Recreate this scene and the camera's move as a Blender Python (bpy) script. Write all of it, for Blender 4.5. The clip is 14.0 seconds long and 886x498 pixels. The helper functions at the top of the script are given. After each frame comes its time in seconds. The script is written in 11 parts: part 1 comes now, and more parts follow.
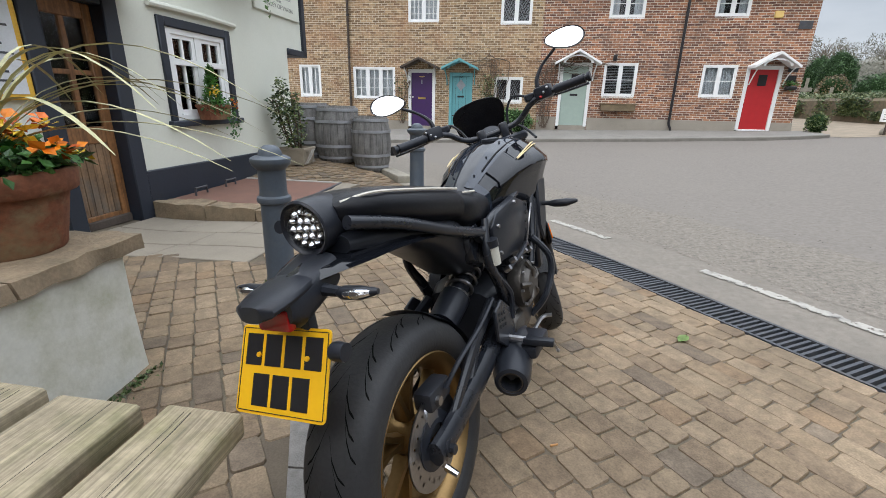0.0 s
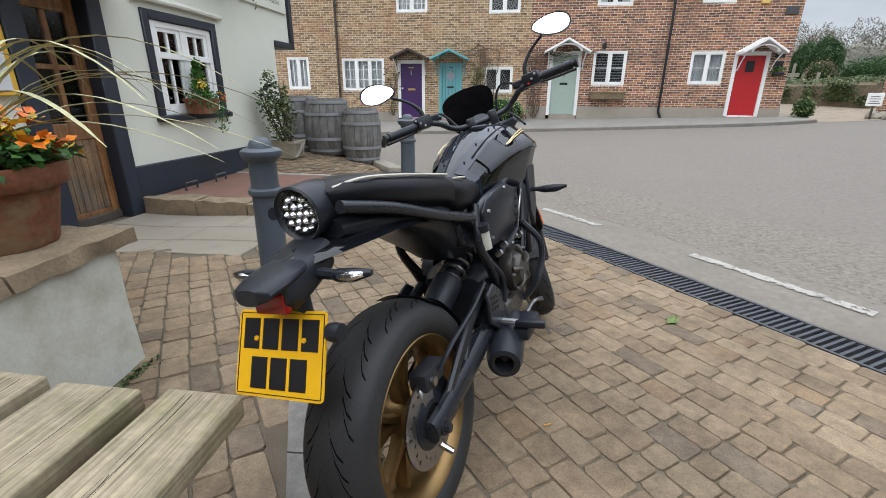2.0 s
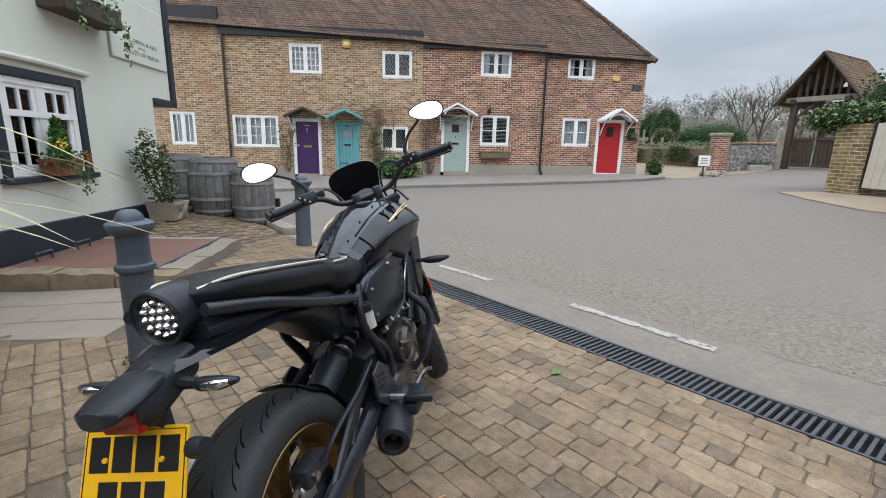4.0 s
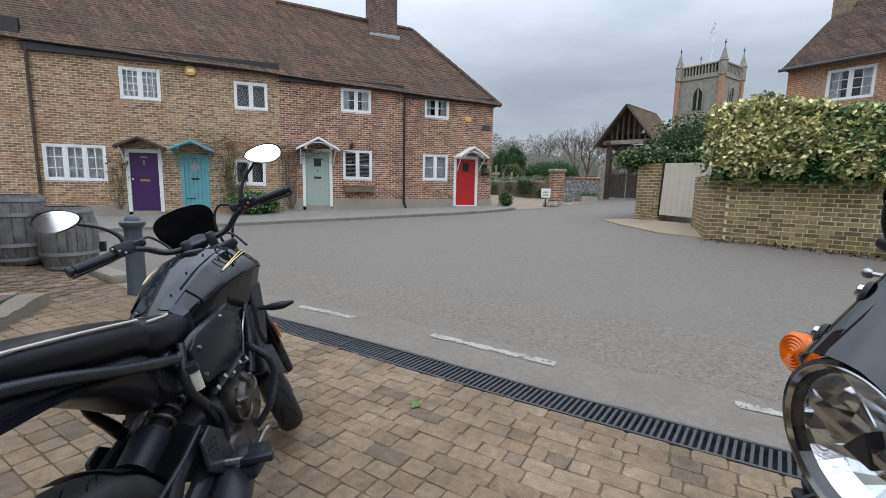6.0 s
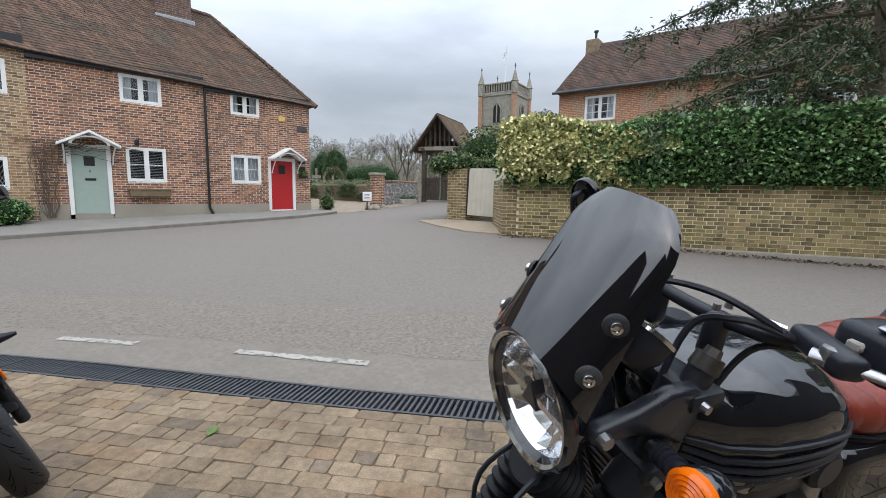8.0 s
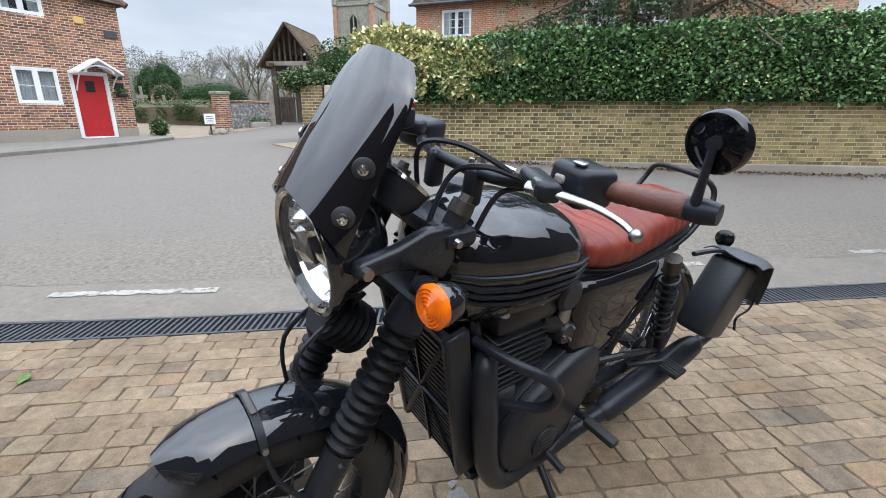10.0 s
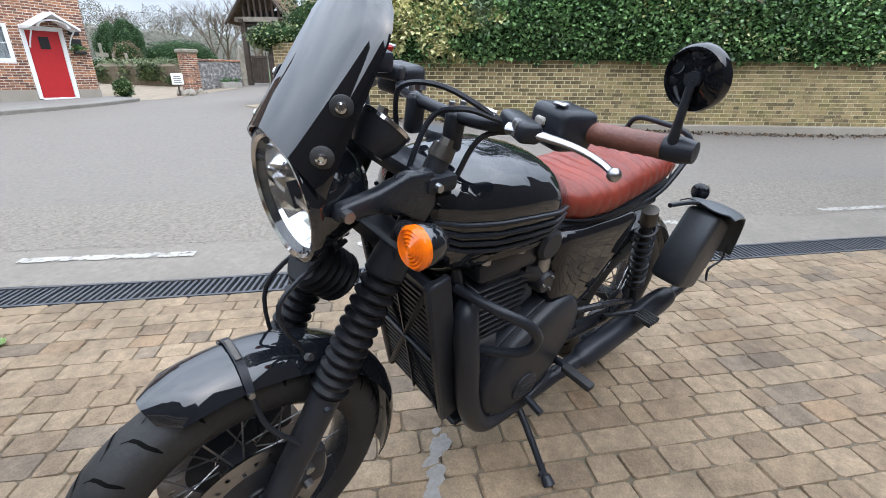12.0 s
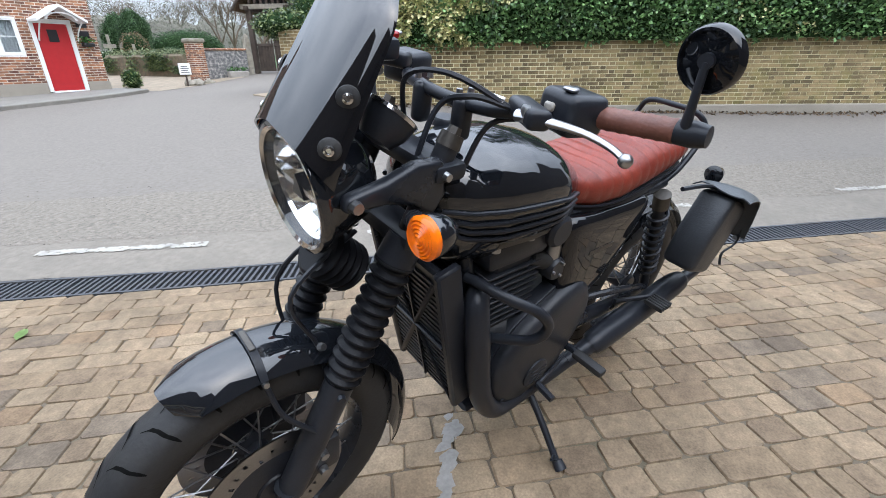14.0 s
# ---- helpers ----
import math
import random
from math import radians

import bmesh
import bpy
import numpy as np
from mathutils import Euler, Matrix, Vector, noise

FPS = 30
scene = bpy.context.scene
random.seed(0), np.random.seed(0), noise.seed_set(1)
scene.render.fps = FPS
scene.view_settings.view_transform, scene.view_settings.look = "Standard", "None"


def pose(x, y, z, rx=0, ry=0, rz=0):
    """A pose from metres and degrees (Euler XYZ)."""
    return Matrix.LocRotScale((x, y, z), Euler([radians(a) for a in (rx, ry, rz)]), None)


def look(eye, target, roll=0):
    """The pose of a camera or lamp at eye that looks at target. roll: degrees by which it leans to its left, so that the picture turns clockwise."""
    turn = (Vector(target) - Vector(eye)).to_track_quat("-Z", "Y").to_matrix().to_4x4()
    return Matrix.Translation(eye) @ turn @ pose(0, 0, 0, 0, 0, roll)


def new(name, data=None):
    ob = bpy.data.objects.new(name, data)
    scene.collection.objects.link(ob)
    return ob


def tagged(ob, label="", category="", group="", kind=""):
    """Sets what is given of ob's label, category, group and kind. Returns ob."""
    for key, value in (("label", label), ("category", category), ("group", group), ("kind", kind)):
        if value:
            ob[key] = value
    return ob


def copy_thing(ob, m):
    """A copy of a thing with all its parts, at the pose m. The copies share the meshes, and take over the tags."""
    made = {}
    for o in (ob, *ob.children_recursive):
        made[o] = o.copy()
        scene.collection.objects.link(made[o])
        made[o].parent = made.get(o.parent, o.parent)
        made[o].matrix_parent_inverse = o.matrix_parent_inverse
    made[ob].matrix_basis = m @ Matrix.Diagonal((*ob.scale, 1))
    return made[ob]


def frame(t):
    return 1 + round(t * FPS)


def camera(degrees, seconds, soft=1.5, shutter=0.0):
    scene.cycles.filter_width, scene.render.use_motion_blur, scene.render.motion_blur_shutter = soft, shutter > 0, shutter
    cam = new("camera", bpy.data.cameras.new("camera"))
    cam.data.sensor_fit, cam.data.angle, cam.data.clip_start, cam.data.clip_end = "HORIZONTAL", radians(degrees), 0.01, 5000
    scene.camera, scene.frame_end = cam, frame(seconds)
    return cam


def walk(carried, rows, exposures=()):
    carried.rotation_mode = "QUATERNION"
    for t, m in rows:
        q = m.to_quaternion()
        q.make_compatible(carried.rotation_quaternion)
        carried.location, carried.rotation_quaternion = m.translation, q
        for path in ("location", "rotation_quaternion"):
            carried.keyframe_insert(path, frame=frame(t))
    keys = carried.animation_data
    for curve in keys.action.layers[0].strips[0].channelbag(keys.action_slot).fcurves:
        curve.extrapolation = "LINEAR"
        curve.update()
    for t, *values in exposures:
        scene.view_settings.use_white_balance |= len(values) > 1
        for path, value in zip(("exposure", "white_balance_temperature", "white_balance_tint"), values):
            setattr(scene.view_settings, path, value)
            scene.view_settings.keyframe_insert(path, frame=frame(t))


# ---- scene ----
cam = camera(89.6, 14.0, 0.9)
PATH = [
    (0, (0.277, -0.024, 1.180), (0.1626, 1.8708, 0.5505), 1.31),
    (0.5, (0.273, -0.030, 1.176), (0.1656, 1.8658, 0.5486), 1.22),
    (1, (0.275, -0.036, 1.171), (0.1664, 1.8570, 0.5349), 1.11),
    (1.5, (0.278, -0.048, 1.167), (0.1801, 1.8420, 0.5209), 0.92),
    (2, (0.283, -0.053, 1.168), (0.1999, 1.8321, 0.5057), 0.43),
    (2.5, (0.285, -0.056, 1.166), (0.2267, 1.8260, 0.4924), 0.24),
    (3, (0.290, -0.060, 1.170), (0.2507, 1.8204, 0.4903), 0.25),
    (3.5, (0.332, -0.064, 1.237), (0.4723, 1.8454, 0.6583), 0.29),
    (3.7, (0.342, -0.072, 1.253), (0.5776, 1.8479, 0.7468), 0.76),
    (5.8, (0.425, -0.131, 1.311), (1.1931, 1.6917, 1.0167), 0.97),
    (6, (0.447, -0.148, 1.316), (1.3337, 1.6217, 1.0312), 1.16),
    (6.5, (0.500, -0.179, 1.321), (1.6515, 1.4351, 1.0592), 1.60),
    (7, (0.534, -0.203, 1.324), (1.8464, 1.2839, 1.0655), 1.25),
    (7.5, (0.538, -0.224, 1.321), (1.9588, 1.1604, 1.0664), 1.37),
    (8, (0.569, -0.254, 1.310), (2.0565, 1.0580, 1.0551), 1.04),
    (8.5, (0.597, -0.306, 1.288), (2.1467, 0.9279, 1.0145), 0.61),
    (9, (0.603, -0.373, 1.257), (2.2744, 0.6730, 0.9229), 1.08),
    (9.2, (0.606, -0.394, 1.246), (2.3079, 0.5824, 0.8584), 1.03),
    (11.3, (0.592, -0.438, 1.183), (2.3327, 0.2678, 0.4965), 0.85),
    (11.5, (0.594, -0.438, 1.180), (2.3324, 0.2665, 0.4866), 0.85),
    (12, (0.588, -0.434, 1.179), (2.3166, 0.2713, 0.4625), 0.55),
    (12.5, (0.587, -0.435, 1.185), (2.2995, 0.2819, 0.4415), 0.04),
    (13, (0.588, -0.433, 1.183), (2.2840, 0.2948, 0.4128), -0.37),
    (13.5, (0.592, -0.434, 1.187), (2.2813, 0.2999, 0.4076), -0.67),
    (14, (0.592, -0.433, 1.184), (2.2822, 0.3039, 0.4096), -0.77),
]
walk(cam, [(t, look(eye, target, roll)) for t, eye, target, roll in PATH],
     exposures=((0, 0.2, 6430, 10), (3.5, 0.15, 6350, 10), (6.0, -0.2, 6150, 10), (7.5, -0.06, 6300, 10), (9.2, 0.28, 6200, 10), (11.5, 0.67, 6020, 10), (14.0, 0.66, 6020, 10)))

# ---- world and light: an overcast afternoon ----
world = bpy.data.worlds.new("overcast_sky")
scene.world = world
world.use_nodes = True
wn, wl = world.node_tree.nodes, world.node_tree.links
wn.clear()
sky = wn.new("ShaderNodeTexSky")
sky.sky_type, sky.sun_disc = "NISHITA", False
sky.sun_elevation, sky.sun_rotation = radians(48), radians(215)
sky.air_density, sky.dust_density, sky.ozone_density = 1.0, 3.0, 1.0
sky_scale = wn.new("ShaderNodeMix")
sky_scale.data_type, sky_scale.blend_type = "RGBA", "MULTIPLY"
sky_scale.inputs[0].default_value = 1.0
sky_scale.inputs[7].default_value = (0.1, 0.1, 0.1, 1)
wl.new(sky.outputs[0], sky_scale.inputs[6])
wc = wn.new("ShaderNodeTexCoord")
wm = wn.new("ShaderNodeMapping")
wm.inputs["Scale"].default_value = (1.0, 1.0, 3.2)
wl.new(wc.outputs["Generated"], wm.inputs[0])
cloud = wn.new("ShaderNodeTexNoise")
cloud.inputs["Scale"].default_value, cloud.inputs["Detail"].default_value, cloud.inputs["Roughness"].default_value = 2.3, 6.0, 0.55
wl.new(wm.outputs[0], cloud.inputs[0])
ramp = wn.new("ShaderNodeValToRGB")
ramp.color_ramp.elements[0].position, ramp.color_ramp.elements[0].color = 0.32, (0.52, 0.565, 0.625, 1)
ramp.color_ramp.elements[1].position, ramp.color_ramp.elements[1].color = 0.68, (0.75, 0.79, 0.845, 1)
wl.new(cloud.outputs[0], ramp.inputs[0])
wmix = wn.new("ShaderNodeMix")
wmix.data_type = "RGBA"
wmix.inputs[0].default_value = 0.85
wl.new(sky_scale.outputs[2], wmix.inputs[6])
wl.new(ramp.outputs[0], wmix.inputs[7])
# an overcast sky is brighter overhead than at the horizon
wsep = wn.new("ShaderNodeSeparateXYZ")
wl.new(wc.outputs["Generated"], wsep.inputs[0])
wrise = wn.new("ShaderNodeMapRange")
wrise.inputs[1].default_value, wrise.inputs[2].default_value = 0.2, 0.85
wrise.inputs[3].default_value, wrise.inputs[4].default_value = 0.95, 4.0
wl.new(wsep.outputs[2], wrise.inputs[0])
wb = wn.new("ShaderNodeBackground")
wl.new(wrise.outputs[0], wb.inputs[1])
wl.new(wmix.outputs[2], wb.inputs[0])
wo = wn.new("ShaderNodeOutputWorld")
wl.new(wb.outputs[0], wo.inputs[0])

sun_data = bpy.data.lights.new("sun", "SUN")
sun_data.energy, sun_data.angle, sun_data.color = 0.6, radians(110), (1.0, 0.97, 0.93)
sun = new("sun", sun_data)
sun.matrix_world = look((-9, -13, 18), (0, 0, 0))


# ---- mesh helpers ----
def link(name, bm, material, smooth=None):
    bmesh.ops.recalc_face_normals(bm, faces=bm.faces)
    me = bpy.data.meshes.new(name)
    bm.to_mesh(me)
    bm.free()
    for m in (material if isinstance(material, (list, tuple)) else [material]):
        me.materials.append(m)
    if smooth is not None:
        me.shade_smooth()
        if smooth > 0:
            me.set_sharp_from_angle(angle=radians(smooth))
    return new(name, me)


def part(name, bm, material, parent, label="", smooth=40):
    """One mesh object under a thing or a part, in its parent's own axes."""
    ob = link(name, bm, material, smooth)
    ob.parent = parent
    return tagged(ob, label)


def thing(name, label, category, m=None, group="", kind=""):
    ob = new(name)
    ob.empty_display_size = 0.1
    if m is not None:
        ob.matrix_world = m
    return tagged(ob, label, category, group, kind)


def bvl(bm, w, edges=None, seg=1, ang=30):
    if edges is None:
        edges = [e for e in bm.edges if len(e.link_faces) == 2 and e.calc_face_angle(0) > radians(ang)]
    bmesh.ops.bevel(bm, geom=edges, offset=w, segments=seg, profile=0.5, affect="EDGES", clamp_overlap=True)
    return bm


def box(bm, lo, hi, m=None):
    c = [(a + b) / 2 for a, b in zip(lo, hi)]
    s = [abs(b - a) for a, b in zip(lo, hi)]
    mm = Matrix.Translation(c) @ Matrix.Diagonal((*s, 1))
    return bmesh.ops.create_cube(bm, size=1, matrix=(m @ mm) if m is not None else mm)["verts"]


def bx(lo, hi, w=0.0, seg=1, m=None):
    bm = bmesh.new()
    box(bm, lo, hi)
    if w:
        bvl(bm, w, seg=seg)
    if m is not None:
        bm.transform(m)
    return bm


def cyl(bm, p0, p1, r0, r1=None, n=16, caps=True):
    p0, p1 = Vector(p0), Vector(p1)
    r1 = r0 if r1 is None else r1
    d = p1 - p0
    m = Matrix.Translation((p0 + p1) / 2) @ d.to_track_quat("Z", "Y").to_matrix().to_4x4()
    return bmesh.ops.create_cone(bm, cap_ends=caps, segments=n, radius1=r0, radius2=r1, depth=d.length, matrix=m)["verts"]


def catmull(pts, k):
    pts = [Vector(p) for p in pts]
    if len(pts) < 3 or k < 2:
        return pts
    out = []
    for i in range(len(pts) - 1):
        a, b, c, d = pts[max(i - 1, 0)], pts[i], pts[i + 1], pts[min(i + 2, len(pts) - 1)]
        for j in range(k):
            t = j / k
            out.append(0.5 * ((2 * b) + (c - a) * t + (2 * a - 5 * b + 4 * c - d) * t * t + (3 * b - a - 3 * c + d) * t ** 3))
    return out + [pts[-1]]


def tube(bm, pts, r, n=10, k=6, flat=1.0):
    """A round bar along a smooth line. r: one radius, or one for each point given."""
    rs = [r] * len(pts) if isinstance(r, (int, float)) else list(r)
    line = catmull(pts, k)
    rr = [rs[0]] * len(line) if len(pts) < 3 else list(np.interp(np.linspace(0, len(pts) - 1, len(line)), range(len(pts)), rs))
    if len(pts) < 3:
        rr = list(np.linspace(rs[0], rs[-1], len(line)))
    up, rings = None, []
    for i, p in enumerate(line):
        t = (line[min(i + 1, len(line) - 1)] - line[max(i - 1, 0)]).normalized()
        if up is None:
            up = t.orthogonal().normalized() if abs(t.z) > 0.9 else Vector((0, 0, 1))
        s = t.cross(up).normalized()
        up = s.cross(t).normalized()
        rings.append([bm.verts.new(p + (s * math.cos(a) + up * math.sin(a) * flat) * rr[i]) for a in [2 * math.pi * j / n for j in range(n)]])
    for a, b in zip(rings, rings[1:]):
        for j in range(n):
            bm.faces.new((a[j], a[(j + 1) % n], b[(j + 1) % n], b[j]))
    bm.faces.new(rings[0][::-1])
    bm.faces.new(rings[-1])
    return bm


def lathe(bm, prof, n=32, m=None, a0=0.0, a1=360.0):
    """Turn a profile of (radius, height) round z."""
    full = abs(a1 - a0) >= 359.9
    k = n if full else n + 1
    rings = []
    for j in range(k):
        a = radians(a0 + (a1 - a0) * j / n)
        rings.append([bm.verts.new((r * math.cos(a), r * math.sin(a), z)) for r, z in prof])
    made = [v for ring in rings for v in ring]
    for j in range(n):
        a, b = rings[j], rings[(j + 1) % k]
        for i in range(len(prof) - 1):
            if prof[i][0] < 1e-6 and prof[i + 1][0] < 1e-6:
                continue
            bm.faces.new((a[i], b[i], b[i + 1], a[i + 1]))
    bmesh.ops.remove_doubles(bm, verts=made, dist=1e-5)
    if m is not None:
        bmesh.ops.transform(bm, matrix=m, verts=[v for v in made if v.is_valid])
    return bm


def loft(bm, sections, closed=True, caps=True):
    rings = [[bm.verts.new(p) for p in sec] for sec in sections]
    n = len(rings[0])
    for a, b in zip(rings, rings[1:]):
        for j in range(n if closed else n - 1):
            bm.faces.new((a[j], a[(j + 1) % n], b[(j + 1) % n], b[j]))
    if caps and closed:
        bm.faces.new(rings[0][::-1])
        bm.faces.new(rings[-1])
    return bm


def prism(bm, poly, depth, m=None):
    """Push a flat outline (x, y) out to z = depth."""
    lo = [bm.verts.new((x, y, 0)) for x, y in poly]
    hi = [bm.verts.new((x, y, depth)) for x, y in poly]
    n = len(poly)
    bm.faces.new(lo[::-1])
    bm.faces.new(hi)
    for i in range(n):
        bm.faces.new((lo[i], lo[(i + 1) % n], hi[(i + 1) % n], hi[i]))
    if m is not None:
        bmesh.ops.transform(bm, matrix=m, verts=lo + hi)
    return bm


def egg(cx, cy, cz, hw, up, dn, n=20, e=2.4):
    """A section across the bike at cy: half width hw, up and down from cz."""
    out = []
    for j in range(n):
        a = 2 * math.pi * j / n
        c, s = math.cos(a), math.sin(a)
        x = math.copysign(abs(c) ** (2 / e), c) * hw
        z = math.copysign(abs(s) ** (2 / e), s) * (up if s > 0 else dn)
        out.append((cx + x, cy, cz + z))
    return out


def at(p):
    return Matrix.Translation(p)


# ---- materials ----
def mat(name, col, rough=0.6, metal=0.0, var=0.15, scale=6.0, fine=80.0, bump=0.1, col2=None, spec=0.5, coat=0.0, island=False, rand=0.0, stain=None, stain_amt=0.3, stain_scale=1.5):
    m = bpy.data.materials.new(name)
    m.use_nodes = True
    nt, N, L = m.node_tree, m.node_tree.nodes, m.node_tree.links
    b = N["Principled BSDF"]
    b.inputs["Roughness"].default_value, b.inputs["Metallic"].default_value = rough, metal
    b.inputs["Specular IOR Level"].default_value, b.inputs["Coat Weight"].default_value = spec, coat
    b.inputs["Coat Roughness"].default_value = 0.04
    tc = N.new("ShaderNodeTexCoord")
    src = tc.outputs["Object"]
    big = N.new("ShaderNodeTexNoise")
    big.inputs["Scale"].default_value, big.inputs["Detail"].default_value = scale, 4.0
    L.new(src, big.inputs[0])
    small = N.new("ShaderNodeTexNoise")
    small.inputs["Scale"].default_value, small.inputs["Detail"].default_value = fine, 3.0
    L.new(src, small.inputs[0])
    add = N.new("ShaderNodeMath")
    add.operation = "MULTIPLY_ADD"
    add.inputs[1].default_value = 0.6
    L.new(big.outputs[0], add.inputs[0])
    half = N.new("ShaderNodeMath")
    half.operation = "MULTIPLY"
    half.inputs[1].default_value = 0.4
    L.new(small.outputs[0], half.inputs[0])
    L.new(half.outputs[0], add.inputs[2])
    value = add.outputs[0]
    if rand:
        if island:
            rsrc = N.new("ShaderNodeNewGeometry").outputs["Random Per Island"]
        else:
            rsrc = N.new("ShaderNodeObjectInfo").outputs["Random"]
        ra = N.new("ShaderNodeMath")
        ra.operation = "MULTIPLY_ADD"
        ra.inputs[1].default_value = rand
        L.new(rsrc, ra.inputs[0])
        sub = N.new("ShaderNodeMath")
        sub.operation = "SUBTRACT"
        sub.inputs[1].default_value = rand / 2
        L.new(value, sub.inputs[0])
        L.new(sub.outputs[0], ra.inputs[2])
        value = ra.outputs[0]
    cr = N.new("ShaderNodeValToRGB")
    c2 = col2 if col2 else tuple(min(1, c * (1 + var)) for c in col)
    c1 = tuple(c * (1 - var) for c in col)
    cr.color_ramp.elements[0].position, cr.color_ramp.elements[0].color = 0.3, (*c1, 1)
    cr.color_ramp.elements[1].position, cr.color_ramp.elements[1].color = 0.7, (*c2, 1)
    L.new(value, cr.inputs[0])
    out = cr.outputs[0]
    if stain:
        sn = N.new("ShaderNodeTexNoise")
        sn.inputs["Scale"].default_value, sn.inputs["Detail"].default_value, sn.inputs["Roughness"].default_value = stain_scale, 6.0, 0.65
        L.new(src, sn.inputs[0])
        sr = N.new("ShaderNodeMapRange")
        sr.inputs[1].default_value, sr.inputs[2].default_value, sr.inputs[4].default_value = 0.48, 0.7, stain_amt
        L.new(sn.outputs[0], sr.inputs[0])
        mx = N.new("ShaderNodeMix")
        mx.data_type = "RGBA"
        mx.inputs[7].default_value = (*stain, 1)
        L.new(sr.outputs[0], mx.inputs[0])
        L.new(out, mx.inputs[6])
        out = mx.outputs[2]
    L.new(out, b.inputs["Base Color"])
    if bump:
        bp = N.new("ShaderNodeBump")
        bp.inputs["Strength"].default_value, bp.inputs["Distance"].default_value = bump, 0.004
        L.new(small.outputs[0], bp.inputs["Height"])
        L.new(bp.outputs[0], b.inputs["Normal"])
    rr = N.new("ShaderNodeMapRange")
    rr.inputs[3].default_value, rr.inputs[4].default_value = max(0.02, rough - 0.08), min(1, rough + 0.08)
    L.new(big.outputs[0], rr.inputs[0])
    L.new(rr.outputs[0], b.inputs["Roughness"])
    return m


def brick_mat(name, c1, c2, mortar, bump=0.6, w=0.225, h=0.075, blot=None, blot_amt=0.5):
    """Brickwork in metres on x-z faces, with blotches of a third colour."""
    m = bpy.data.materials.new(name)
    m.use_nodes = True
    N, L = m.node_tree.nodes, m.node_tree.links
    b = N["Principled BSDF"]
    b.inputs["Roughness"].default_value, b.inputs["Specular IOR Level"].default_value = 0.9, 0.2
    tc = N.new("ShaderNodeTexCoord")
    sp = N.new("ShaderNodeSeparateXYZ")
    L.new(tc.outputs["Object"], sp.inputs[0])
    sm = N.new("ShaderNodeMath")
    sm.operation = "ADD"
    L.new(sp.outputs[0], sm.inputs[0])
    L.new(sp.outputs[1], sm.inputs[1])
    cb = N.new("ShaderNodeCombineXYZ")
    L.new(sm.outputs[0], cb.inputs[0])
    L.new(sp.outputs[2], cb.inputs[1])
    wob = N.new("ShaderNodeTexNoise")
    wob.inputs["Scale"].default_value = 1.3
    L.new(tc.outputs["Object"], wob.inputs[0])
    wv = N.new("ShaderNodeVectorMath")
    wv.operation = "MULTIPLY_ADD"
    wv.inputs[1].default_value = (0.05, 0.05, 0.0)
    L.new(wob.outputs[1], wv.inputs[0])
    L.new(cb.outputs[0], wv.inputs[2])
    bt = N.new("ShaderNodeTexBrick")
    bt.inputs["Scale"].default_value = 1.0
    bt.inputs["Brick Width"].default_value, bt.inputs["Row Height"].default_value = w, h
    bt.inputs["Mortar Size"].default_value, bt.inputs["Mortar Smooth"].default_value, bt.inputs["Bias"].default_value = 0.009, 0.3, -0.1
    bt.inputs["Color1"].default_value, bt.inputs["Color2"].default_value, bt.inputs["Mortar"].default_value = (*c1, 1), (*c2, 1), (*mortar, 1)
    L.new(wv.outputs[0], bt.inputs[0])
    n1 = N.new("ShaderNodeTexNoise")
    n1.inputs["Scale"].default_value, n1.inputs["Detail"].default_value = 1.1, 8.0
    L.new(tc.outputs["Object"], n1.inputs[0])
    mr = N.new("ShaderNodeMapRange")
    mr.inputs[1].default_value, mr.inputs[2].default_value, mr.inputs[4].default_value = 0.45, 0.72, blot_amt
    L.new(n1.outputs[0], mr.inputs[0])
    mx = N.new("ShaderNodeMix")
    mx.data_type = "RGBA"
    mx.inputs[7].default_value = (*(blot if blot else c2), 1)
    L.new(mr.outputs[0], mx.inputs[0])
    L.new(bt.outputs[0], mx.inputs[6])
    n2 = N.new("ShaderNodeTexNoise")
    n2.inputs["Scale"].default_value, n2.inputs["Detail"].default_value = 9.0, 4.0
    L.new(tc.outputs["Object"], n2.inputs[0])
    m2 = N.new("ShaderNodeMapRange")
    m2.inputs[3].default_value, m2.inputs[4].default_value = 0.35, 1.65
    L.new(n2.outputs[0], m2.inputs[0])
    mul = N.new("ShaderNodeMix")
    mul.data_type, mul.blend_type = "RGBA", "MULTIPLY"
    mul.inputs[0].default_value = 1.0
    L.new(mx.outputs[2], mul.inputs[6])
    L.new(m2.outputs[0], mul.inputs[7])
    L.new(mul.outputs[2], b.inputs["Base Color"])
    bp = N.new("ShaderNodeBump")
    bp.inputs["Strength"].default_value, bp.inputs["Distance"].default_value, bp.invert = bump, 0.01, True
    L.new(bt.outputs["Fac"], bp.inputs["Height"])
    L.new(bp.outputs[0], b.inputs["Normal"])
    return m


